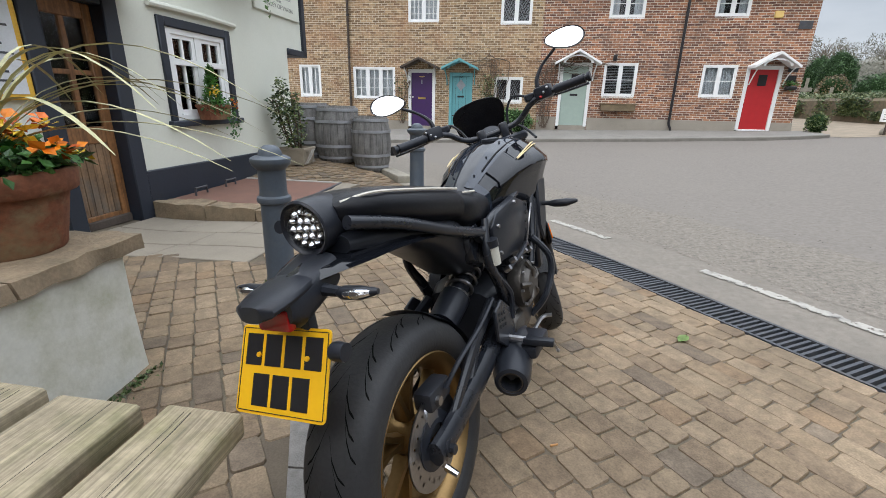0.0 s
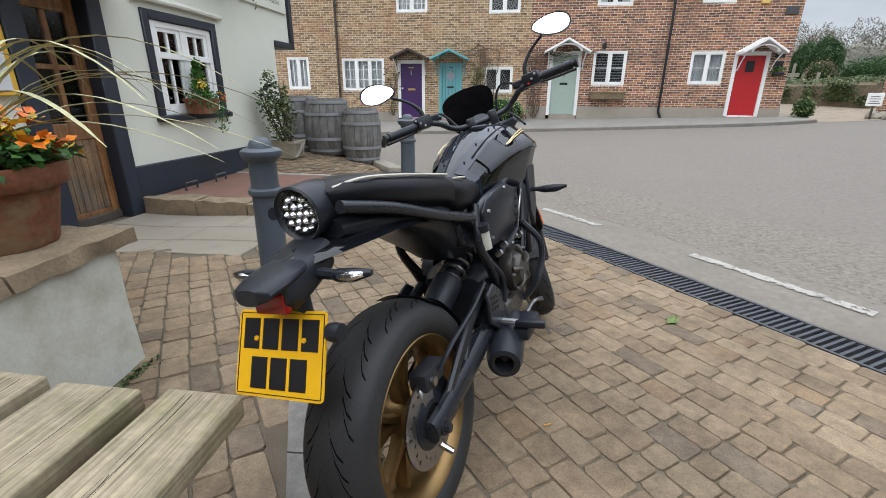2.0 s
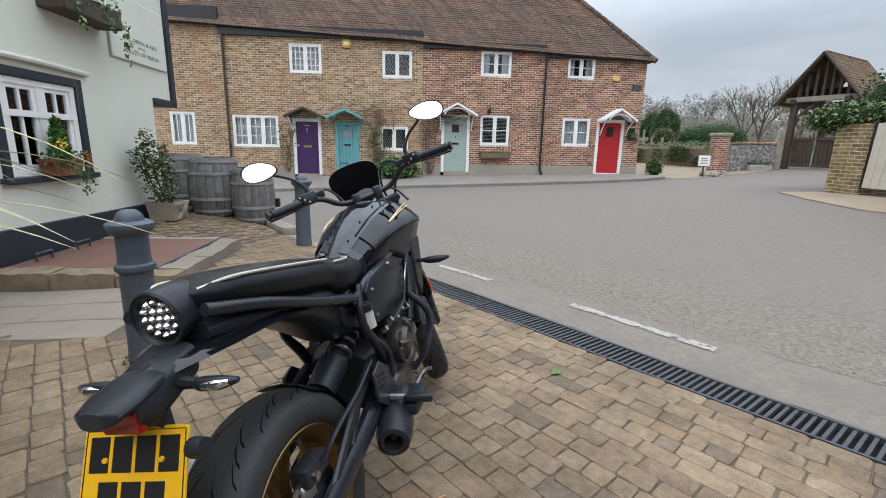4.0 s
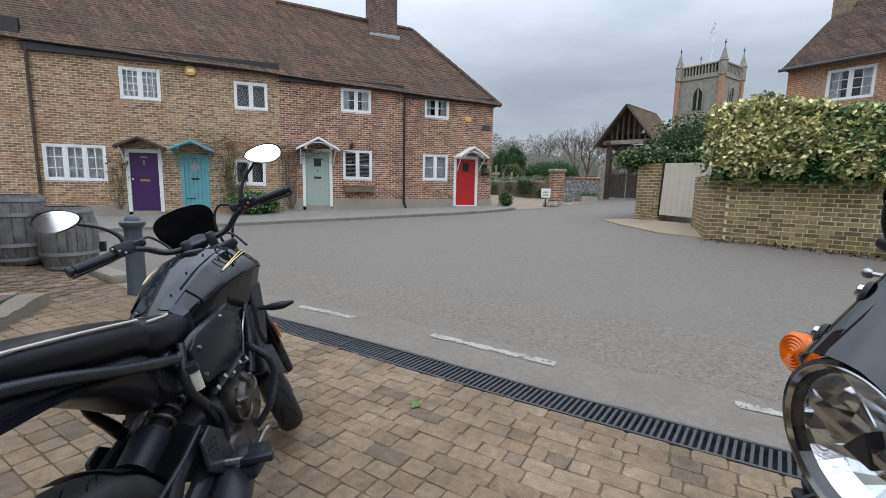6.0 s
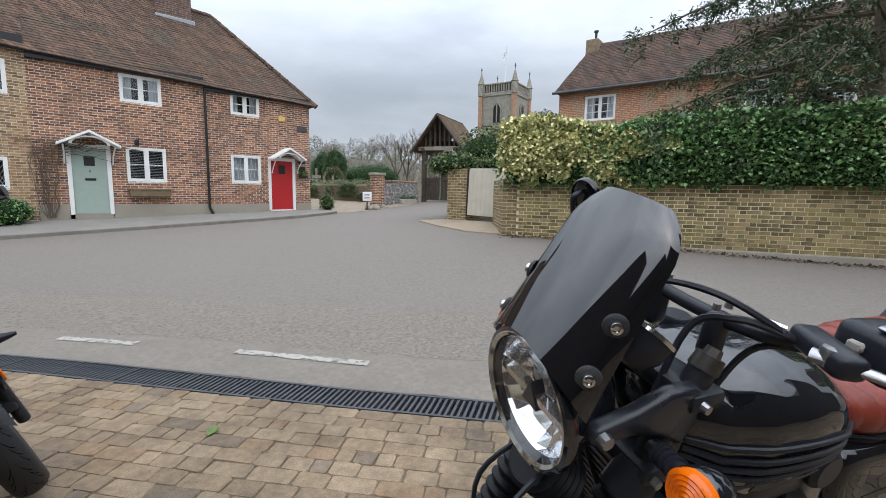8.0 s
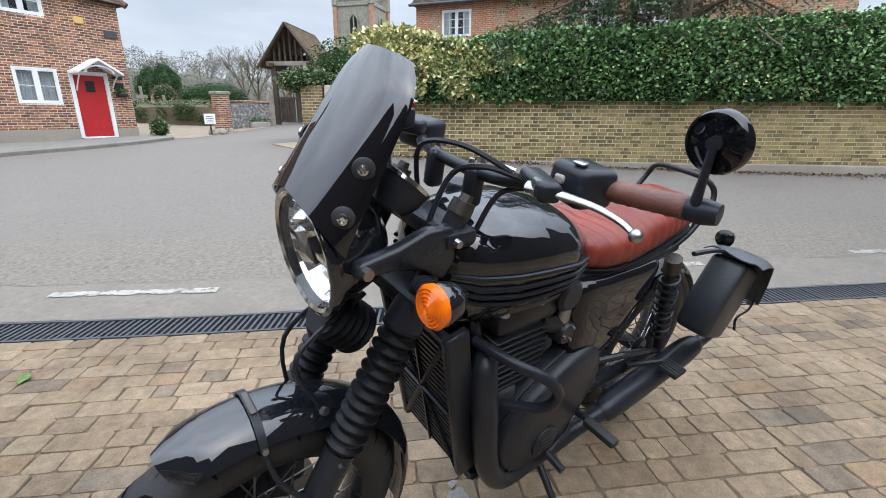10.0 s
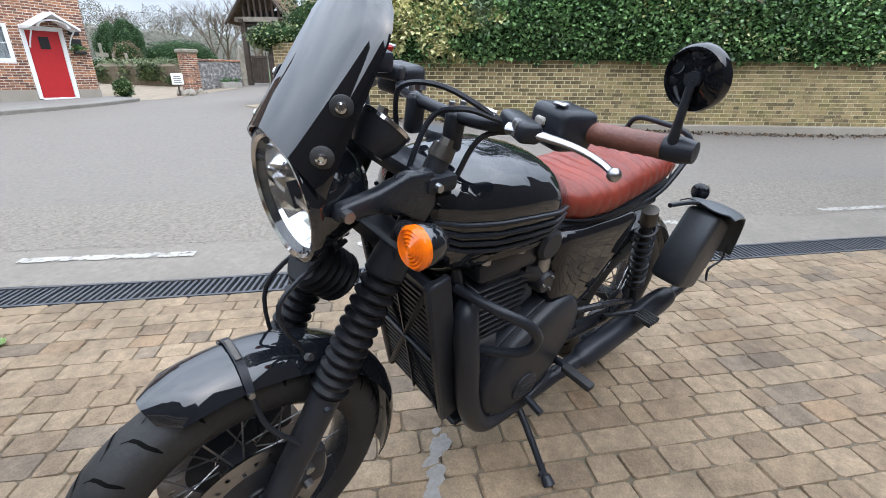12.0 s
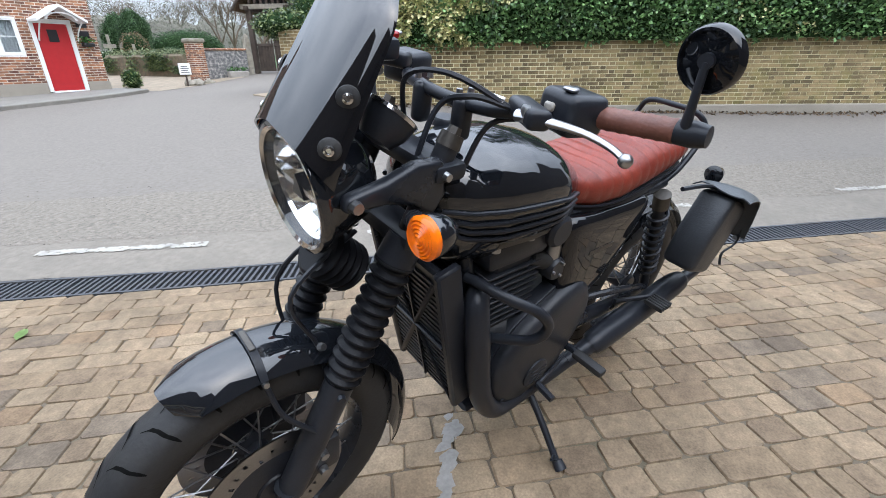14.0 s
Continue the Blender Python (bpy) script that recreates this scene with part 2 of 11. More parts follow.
def clear_mat(name, tint=(0.9, 0.93, 0.95), gloss=0.03, even=0.0):
    """Thin window glass: see-through, with a mirror sheen."""
    m = bpy.data.materials.new(name)
    m.use_nodes = True
    N, L = m.node_tree.nodes, m.node_tree.links
    N.remove(N["Principled BSDF"])
    tr, gl, mx, fr = N.new("ShaderNodeBsdfTransparent"), N.new("ShaderNodeBsdfGlossy"), N.new("ShaderNodeMixShader"), N.new("ShaderNodeFresnel")
    tr.inputs[0].default_value = (*tint, 1)
    gl.inputs["Roughness"].default_value = gloss
    fr.inputs[0].default_value = 1.6
    if even:
        mx.inputs[0].default_value = even
        N.remove(fr)
    else:
        L.new(fr.outputs[0], mx.inputs[0])
    L.new(tr.outputs[0], mx.inputs[1])
    L.new(gl.outputs[0], mx.inputs[2])
    L.new(mx.outputs[0], N["Material Output"].inputs[0])
    return m


def gloss_mat(name, col, rough=0.03, ior=1.55, metal=0.0):
    """Lacquer with hardly any grain; a faint haze of dust in the roughness."""
    m = bpy.data.materials.new(name)
    m.use_nodes = True
    N, L = m.node_tree.nodes, m.node_tree.links
    b = N["Principled BSDF"]
    b.inputs["Base Color"].default_value = (*col, 1)
    b.inputs["IOR"].default_value, b.inputs["Metallic"].default_value = ior, metal
    tc, n = N.new("ShaderNodeTexCoord"), N.new("ShaderNodeTexNoise")
    n.inputs["Scale"].default_value, n.inputs["Detail"].default_value = 9.0, 5.0
    L.new(tc.outputs["Object"], n.inputs[0])
    r = N.new("ShaderNodeMapRange")
    r.inputs[3].default_value, r.inputs[4].default_value = rough * 0.6, rough * 1.6
    L.new(n.outputs[0], r.inputs[0])
    L.new(r.outputs[0], b.inputs["Roughness"])
    return m


def paver_mat(name, island):
    """Tumbled blocks: mostly beige, a few buff orange, a few slate grey; soiled in patches."""
    m = bpy.data.materials.new(name)
    m.use_nodes = True
    N, L = m.node_tree.nodes, m.node_tree.links
    b = N["Principled BSDF"]
    b.inputs["Roughness"].default_value, b.inputs["Specular IOR Level"].default_value = 0.75, 0.35
    r = N.new("ShaderNodeNewGeometry").outputs["Random Per Island"] if island else N.new("ShaderNodeObjectInfo").outputs["Random"]
    cr = N.new("ShaderNodeValToRGB")
    cr.color_ramp.interpolation = "CONSTANT"
    tones = ((0.0, (0.222, 0.16, 0.099)), (0.16, (0.243, 0.178, 0.113)), (0.34, (0.207, 0.148, 0.093)), (0.5, (0.232, 0.172, 0.109)), (0.64, (0.255, 0.189, 0.121)), (0.76, (0.19, 0.136, 0.086)), (0.87, (0.226, 0.153, 0.09)), (0.92, (0.15, 0.112, 0.076)), (0.97, (0.172, 0.131, 0.091)))
    e = cr.color_ramp.elements
    for k, (p, c) in enumerate(tones):
        el = e[k] if k < 2 else e.new(p)
        el.position, el.color = p, (*c, 1)
    L.new(r, cr.inputs[0])
    tc = N.new("ShaderNodeTexCoord")
    geo = N.new("ShaderNodeNewGeometry")
    out = cr.outputs[0]
    for scale, lo, hi, detail in ((1.1, 0.64, 1.2, 5.0), (5.5, 0.78, 1.16, 5.0), (22.0, 0.78, 1.18, 5.0), (130.0, 0.76, 1.2, 2.0)):
        n = N.new("ShaderNodeTexNoise")
        n.inputs["Scale"].default_value, n.inputs["Detail"].default_value = scale, detail
        L.new(geo.outputs["Position"], n.inputs[0])
        mr = N.new("ShaderNodeMapRange")
        mr.inputs[1].default_value, mr.inputs[2].default_value = 0.25, 0.75
        mr.inputs[3].default_value, mr.inputs[4].default_value = lo, hi
        L.new(n.outputs[0], mr.inputs[0])
        mx = N.new("ShaderNodeMix")
        mx.data_type, mx.blend_type = "RGBA", "MULTIPLY"
        mx.inputs[0].default_value = 1.0
        L.new(out, mx.inputs[6])
        L.new(mr.outputs[0], mx.inputs[7])
        out = mx.outputs[2]
    L.new(out, b.inputs["Base Color"])
    bp = N.new("ShaderNodeBump")
    bp.inputs["Strength"].default_value, bp.inputs["Distance"].default_value = 0.35, 0.003
    L.new(n.outputs[0], bp.inputs["Height"])
    L.new(bp.outputs[0], b.inputs["Normal"])
    return m


M_ASPHALT = mat("asphalt", (0.186, 0.167, 0.147), 0.92, var=0.22, scale=22, fine=140, bump=1.0, spec=0.15, stain=(0.205, 0.187, 0.16), stain_amt=0.35, stain_scale=0.45)
M_PAVER = paver_mat("paving_block", False)
M_PAVER_J = paver_mat("paving_block_far", True)
M_BED = mat("joint_sand", (0.11, 0.088, 0.062), 0.95, var=0.3, scale=6, fine=150, bump=0.4, stain=(0.06, 0.07, 0.03), stain_amt=0.4)
M_FLAG = mat("flagstone", (0.245, 0.212, 0.165), 0.85, var=0.2, scale=3, fine=90, bump=0.3, stain=(0.13, 0.11, 0.085), stain_amt=0.6)
M_STONE = mat("worn_stone", (0.27, 0.245, 0.2), 0.9, var=0.35, scale=7, fine=60, bump=0.8, stain=(0.14, 0.13, 0.08), stain_amt=0.6, stain_scale=4)
M_CAPSTONE = mat("brown_capstone", (0.24, 0.18, 0.115), 0.9, var=0.35, scale=9, fine=70, bump=0.9, stain=(0.1, 0.08, 0.05), stain_amt=0.6, stain_scale=5)
M_KERB = mat("kerb_stone", (0.19, 0.178, 0.155), 0.9, var=0.25, scale=5, fine=70, bump=0.5, stain=(0.13, 0.12, 0.1), stain_amt=0.5)
M_GRANITE = mat("speckled_granite", (0.19, 0.18, 0.165), 0.85, var=0.3, scale=20, fine=180, bump=0.6, stain=(0.11, 0.1, 0.085), stain_amt=0.5, stain_scale=6)
M_CONC = mat("concrete", (0.33, 0.31, 0.28), 0.9, var=0.25, scale=4, fine=120, bump=0.5, stain=(0.2, 0.18, 0.15), stain_amt=0.4)
M_LINE = mat("worn_road_paint", (0.36, 0.34, 0.298), 0.8, var=0.15, scale=12, fine=60, bump=0.3, stain=(0.2, 0.19, 0.175), stain_amt=0.95, stain_scale=9)
M_IRON = mat("cast_iron_grating", (0.07, 0.075, 0.085), 0.6, 0.4, var=0.35, scale=8, fine=90, bump=0.4, stain=(0.12, 0.1, 0.08), stain_amt=0.5)
# Near black that stands in for shade in gaps, slots, holes and openings
M_DARK = mat("gap_shade_black", (0.012, 0.012, 0.012), 0.95, var=0.2, bump=0)
M_RENDER = mat("cream_painted_render", (0.63, 0.64, 0.56), 0.85, var=0.05, scale=1.5, fine=45, bump=0.25, stain=(0.52, 0.53, 0.44), stain_amt=0.35, stain_scale=1.2)
M_PLRENDER = mat("weathered_white_render", (0.55, 0.545, 0.48), 0.9, var=0.1, scale=3, fine=60, bump=0.4, stain=(0.27, 0.26, 0.15), stain_amt=0.7, stain_scale=3)
M_NAVY = mat("navy_paint", (0.016, 0.022, 0.034), 0.5, var=0.2, scale=4, fine=60, bump=0.2, stain=(0.035, 0.04, 0.05), stain_amt=0.4)
M_WHITE = mat("white_paint", (0.78, 0.79, 0.78), 0.5, var=0.04, scale=4, fine=60, bump=0.08, stain=(0.6, 0.6, 0.57), stain_amt=0.3)
M_OAK = mat("varnished_oak", (0.26, 0.12, 0.045), 0.5, var=0.4, scale=5, fine=40, bump=0.25, stain=(0.1, 0.05, 0.025), stain_amt=0.5)
M_TIMBER = mat("weathered_dark_timber", (0.06, 0.045, 0.035), 0.85, var=0.4, scale=5, fine=40, bump=0.5, stain=(0.12, 0.1, 0.08), stain_amt=0.4)
M_BRICK_Y = brick_mat("brown_stock_brick", (0.18, 0.118, 0.068), (0.43, 0.3, 0.175), (0.56, 0.49, 0.38), blot=(0.33, 0.165, 0.09), blot_amt=0.5)
M_BRICK_R = brick_mat("red_brick", (0.14, 0.068, 0.05), (0.44, 0.2, 0.105), (0.6, 0.54, 0.45), blot=(0.13, 0.085, 0.068), blot_amt=0.65)
M_BRICK_O = brick_mat("orange_brick_and_flint", (0.42, 0.17, 0.075), (0.32, 0.14, 0.075), (0.5, 0.44, 0.36), blot=(0.33, 0.29, 0.22), blot_amt=0.8)
M_PLINTH = mat("rendered_plinth", (0.3, 0.27, 0.225), 0.9, var=0.2, scale=3, fine=60, bump=0.4, stain=(0.19, 0.17, 0.14), stain_amt=0.5)
M_GLASS = clear_mat("window_pane")
M_CURTAIN = mat("net_curtain", (0.7, 0.7, 0.7), 0.9, var=0.25, scale=30, fine=200, bump=0.3)
# Room walls and floor: the dimness indoors is put into their colour
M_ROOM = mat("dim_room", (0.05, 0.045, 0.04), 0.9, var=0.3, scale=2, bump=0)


# ---- ground ----
DX, DY = 0.54, -0.8417          # along the drain and the paving courses
QX, QY = 0.8417, 0.54           # across them, towards the road


def bump(x, lo, hi):
    t = min(1.0, max(0.0, (x - lo) / (hi - lo)))
    return t * t * (3 - 2 * t)


def level(x, y):
    """Height of the finished surface: paved forecourt falling to the drain, road rising to the church."""
    q = QX * x + QY * y
    near = -0.035 * (max(q, -2.5) - 0.62)
    # the forecourt dips to the pub door and rises towards the barrels
    near += -0.09 * bump(-x, 1.25, 2.9) * bump(y, 2.4, 3.4) * (1 - bump(y, 4.6, 6.0)) + 0.2 * bump(-x, 0.5, 2.6) * bump(y, 5.0, 7.5)
    qf = min(q, 26)
    far = -0.085 + 0.047 * (qf - 3.1) - 0.024 * min(max(0, y - 4), 13) + 0.25 * math.exp(-((x - 11) ** 2 + (y - 7) ** 2) / 24.5) + 0.25 * bump(x, 11, 17)
    return near + (far - near) * bump(q, 2.9, 3.4)


def spaced(lo, hi, a, b, step):
    mid = list(np.arange(a, b, step))
    left = [a - step * (1.35 ** k) for k in range(1, 40)]
    right = [b + step * (1.35 ** k) for k in range(0, 40)]
    return [lo] + sorted(v for v in left if v > lo) + mid + [v for v in right if v < hi] + [hi]


gx, gy = spaced(-400, 900, -6, 18, 0.3), spaced(-400, 900, -5, 20, 0.3)
gv = [(x, y, level(x, y) - 0.09 * (1 - bump(QX * x + QY * y, 3.3, 3.9)) - 0.02 * (0 if -6 < x < 40 and -6 < y < 40 else 1)) for y in gy for x in gx]
gf = [(j * len(gx) + i, j * len(gx) + i + 1, (j + 1) * len(gx) + i + 1, (j + 1) * len(gx) + i) for j in range(len(gy) - 1) for i in range(len(gx) - 1)]
gme = bpy.data.meshes.new("ground")
gme.from_pydata(gv, [], gf)
gme.materials.append(M_ASPHALT)
gme.shade_smooth()
ground = tagged(new("ground", gme), "grey worn tarmac road surface across the village square", "road", kind="structure")


def on_ground(x, y, yaw=0.0, dz=0.0):
    return pose(x, y, level(x, y) + dz, 0, 0, yaw)


def bend(v):
    """The drain and the courses swing out a little towards the barrels."""
    return 0.03 * min(3.0, max(0.0, -v - 0.6))


def course(q, v):
    q += bend(v)
    return QX * q + DX * v, QY * q + DY * v


def strip(name, q0, q1, v0, v1, dz, material, n=40, wob=0.0, worn=0.0):
    """A thin band laid on the ground along the drain; worn: the share of it that has flaked away."""
    bm = bmesh.new()
    m_ = 5 if worn else 2
    rows = []
    for i in range(n + 1):
        v = v0 + (v1 - v0) * i / n
        a, b = q0 + random.uniform(-wob, wob), q1 + random.uniform(-wob, wob)
        rows.append([bm.verts.new((*course(a + (b - a) * k / m_, v), level(*course(a + (b - a) * k / m_, v)) + dz)) for k in range(m_ + 1)])
    for i, (a, b) in enumerate(zip(rows, rows[1:])):
        for k in range(m_):
            c = a[k].co
            if not worn or noise.noise((c.x * 26, c.y * 26, 1)) + 0.6 * noise.noise((c.x * 70, c.y * 70, 4)) > -0.62 + worn * 1.6 - (0.15 if 0 < k < m_ - 1 else -0.1):
                bm.faces.new((a[k], a[k + 1], b[k + 1], b[k]))
    return link(name, bm, material)


# worn parking-bay line, a dash at a time
for v0, v1, q in ((-5.4, -4.5, 3.55), (-3.5, -2.68, 3.545), (-1.72, -0.56, 3.56), (0.62, 1.5, 3.57), (2.73, 3.53, 3.7)):
    ob = strip("bay_line", q, q + 0.085, v0, v1, 0.008, M_LINE, 150, 0.006, 0.22)
    tagged(ob, "worn white painted parking bay dash on tarmac", "road marking", "bay line dashes", "structure")
ob = strip("bay_line", 3.84, 3.925, 5.25, 6.5, 0.008, M_LINE, 150, 0.006, 0.22)
tagged(ob, "worn white painted parking bay dash on tarmac", "road marking", "bay line dashes", "structure")
grit_b = strip("gritty_tarmac", 3.8, 4.9, -14, 14, 0.0045, mat("gritty_tarmac", (0.17, 0.149, 0.123), 0.95, var=0.5, scale=30, fine=120, bump=1.0, stain=(0.2, 0.18, 0.148), stain_amt=0.5, stain_scale=9), 140, 0.05)
tagged(grit_b, "coarse worn tarmac showing pale stones", "road", kind="structure")
patch = strip("tarmac_band", 3.2, 4.4, -14, 14, 0.003, mat("pale_tarmac_band", (0.185, 0.163, 0.135), 0.9, var=0.25, scale=24, fine=160, bump=0.6, stain=(0.12, 0.108, 0.09), stain_amt=0.4, stain_scale=3), 60, 0.015)
tagged(patch, "pale gritty tarmac band beside the drain", "road", kind="structure")

# ---- drain channel with its grating ----
drain = thing("drain_channel", "dark cast iron slotted drain grating along the paving edge", "drain", pose(0, 0, 0), kind="structure")
for nm, q0, q1 in (("side_rail", 2.935, 2.955), ("side_rail", 3.185, 3.205)):
    bm = bmesh.new()
    pts = []
    for i in range(60):
        v = -4.9 + 15.4 * i / 59
        pts.append([(*course(q, v), level(*course(q, v)) + z) for q, z in ((q0, -0.05), (q0, 0.004), (q1, 0.004), (q1, -0.05))])
    loft(bm, pts)
    part(nm, bm, M_IRON, drain, smooth=30)
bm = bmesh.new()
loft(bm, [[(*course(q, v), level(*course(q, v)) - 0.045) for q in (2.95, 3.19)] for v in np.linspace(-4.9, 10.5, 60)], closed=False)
# bottom sheet coloured near black for the shade down in the channel
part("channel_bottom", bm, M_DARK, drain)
slat = bmesh.new()
sv = [(2.95, -0.013), (3.19, 0.013)]
lo = [slat.verts.new((QX * (q - 3.07) + DX * (w + s), QY * (q - 3.07) + DY * (w + s), z)) for z in (-0.03, 0.0) for q, w in sv for s in (-0.0085, 0.0085)]
for f in ((0, 1, 3, 2), (4, 6, 7, 5), (0, 4, 5, 1), (2, 3, 7, 6), (0, 2, 6, 4), (1, 5, 7, 3)):
    slat.faces.new([lo[i] for i in f])
slat_ob = None
for i in range(290):
    v = -4.88 + i * 0.04
    x, y = course(3.07, v)
    if slat_ob is None:
        slat_ob = part("slat", slat, M_IRON, drain, smooth=None)
        o = slat_ob
    else:
        o = new("slat", slat_ob.data)
        o.parent = drain
    o.location = (x, y, level(x, y) + 0.002 + (0.004 if i % 13 == 0 else 0))
bm = bmesh.new()
for i in range(90):
    v = -4.88 + (i + 290) * 0.04
    x, y = course(3.07, v)
    box(bm, (-0.118, -0.0085, -0.03), (0.118, 0.0085, 0.002), Matrix.Translation((x, y, level(x, y))) @ pose(0, 0, 0, 0, 0, 38.8))
ob = part("slats_far", bm, M_IRON, drain, smooth=None)
tagged(ob, kind="stuff")

# ---- far pavement in front of the cottages ----
FD = Vector((0.9946, -0.1034, 0))     # along the cottage front
FN = Vector((0.1034, 0.9946, 0))      # into the cottages
F0 = Vector((0, 17.124, 0))


def front(u, o, z):
    p = F0 + FD * u + FN * o
    return (p.x, p.y, z)


def door_level(u):
    return 0.20 + 0.025 * max(-3.0, min(u, 11.0)) + 0.02


def kerb_out(u):
    return -1.95 + (0 if u < 8.5 else 0.11 * (u - 8.5) ** 2)


def kerb_top(u):
    x, y, _ = front(u, kerb_out(u), 0)
    return level(x, y) + 0.1


us = list(np.arange(-16, 11.9, 0.45))
bm = bmesh.new()
loft(bm, [[front(u, kerb_out(u) + 0.12, kerb_top(u)), front(u, kerb_out(u) * 0.5, (kerb_top(u) + door_level(u)) / 2), front(u, 0.1, door_level(u))] for u in us], closed=False)
pavement = tagged(link("pavement", bm, mat("grey_pavement", (0.22, 0.207, 0.186), 0.9, var=0.2, scale=3, fine=110, bump=0.5, stain=(0.15, 0.14, 0.12), stain_amt=0.5, stain_scale=1.5), 0), "pale worn pavement along the cottage fronts", "pavement", kind="structure")
bm = bmesh.new()
loft(bm, [[front(u, kerb_out(u), kerb_top(u) - 0.25), front(u, kerb_out(u), kerb_top(u) - 0.01), front(u, kerb_out(u) + 0.02, kerb_top(u) + 0.004), front(u, kerb_out(u) + 0.14, kerb_top(u) + 0.004), front(u, kerb_out(u) + 0.14, kerb_top(u) - 0.2)] for u in us], closed=True)
kerb = tagged(link("kerb", bm, M_KERB, 30), "worn grey stone kerb along the far pavement", "kerb", kind="structure")
gravel = bmesh.new()
loft(gravel, [[(x, y, level(x, y) + 0.008) for y in np.linspace(14.6 + 0.18 * max(0, 13 - x), 23.0, 14)] for x in np.linspace(11.6, 15.4, 14)], closed=False)
M_GRAVEL = mat("gravel", (0.27, 0.22, 0.16), 0.95, var=0.25, scale=3, fine=90, bump=0.8)
tagged(link("gravel_drive", gravel, M_GRAVEL, 0), "pale gravel track beside the end cottage", "gravel", kind="structure")

# ---- cottages ----
M_ROOF = brick_mat("clay_roof_tiles", (0.09, 0.062, 0.048), (0.17, 0.105, 0.072), (0.045, 0.035, 0.03), 0.9, 0.17, 0.4, (0.09, 0.08, 0.062), 0.7)
M_DOOR_P = mat("purple_door_paint", (0.045, 0.014, 0.09), 0.4, var=0.1, bump=0.05)
M_DOOR_B = mat("turquoise_door_paint", (0.12, 0.34, 0.37), 0.45, var=0.08, bump=0.05)
M_DOOR_G = mat("sage_green_door_paint", (0.32, 0.40, 0.35), 0.45, var=0.06, bump=0.05)
M_DOOR_R = mat("red_door_paint", (0.42, 0.018, 0.022), 0.4, var=0.1, bump=0.05)
M_BRASS = mat("brass", (0.6, 0.42, 0.15), 0.3, 0.9, var=0.15, bump=0.05)
M_BLACK = mat("black_paint", (0.012, 0.012, 0.014), 0.4, var=0.2, bump=0.05)
M_LEAD = mat("lead_sheet", (0.3, 0.32, 0.34), 0.6, 0.3, var=0.2, bump=0.2)
M_TROUGH = mat("old_window_box_timber", (0.16, 0.12, 0.07), 0.85, var=0.3, bump=0.4)
M_TWIG = mat("bare_twigs", (0.12, 0.09, 0.065), 0.9, var=0.3, bump=0.3)


def eave(u):
    return 5.05 - 0.044 * u


def wall_cells(bm, u0, u1, z0, ztop, holes, o0=0.0, o1=0.28):
    """A wall along local x with openings through it; ztop is a function of u."""
    cu = sorted({u0, u1, *[h[0] for h in holes], *[h[2] for h in holes]})
    cz = sorted({z0, *[h[1] for h in holes], *[h[3] for h in holes]})
    for a, b in zip(cu, cu[1:]):
        for i, c in enumerate(cz):
            m = (a + b) / 2
            last = i == len(cz) - 1
            d = None if last else cz[i + 1]
            mz = (c + (d if d is not None else ztop(m))) / 2
            if any(h[0] < m < h[2] and h[1] < mz < h[3] for h in holes):
                continue
            da, db = (ztop(a), ztop(b)) if last else (d, d)
            v = [bm.verts.new(p) for p in ((a, o0, c), (b, o0, c), (b, o0, db), (a, o0, da), (a, o1, c), (b, o1, c), (b, o1, db), (a, o1, da))]
            for f in ((0, 1, 2, 3), (5, 4, 7, 6), (4, 0, 3, 7), (1, 5, 6, 2), (3, 2, 6, 7), (4, 5, 1, 0)):
                bm.faces.new([v[k] for k in f])
    bmesh.ops.remove_doubles(bm, verts=bm.verts, dist=0.001)
    seen = {}
    for f in bm.faces:
        seen.setdefault(tuple(round(c, 3) for c in f.calc_center_median()), []).append(f)
    bmesh.ops.delete(bm, geom=[f for fs in seen.values() if len(fs) > 1 for f in fs], context="FACES")
    return bm


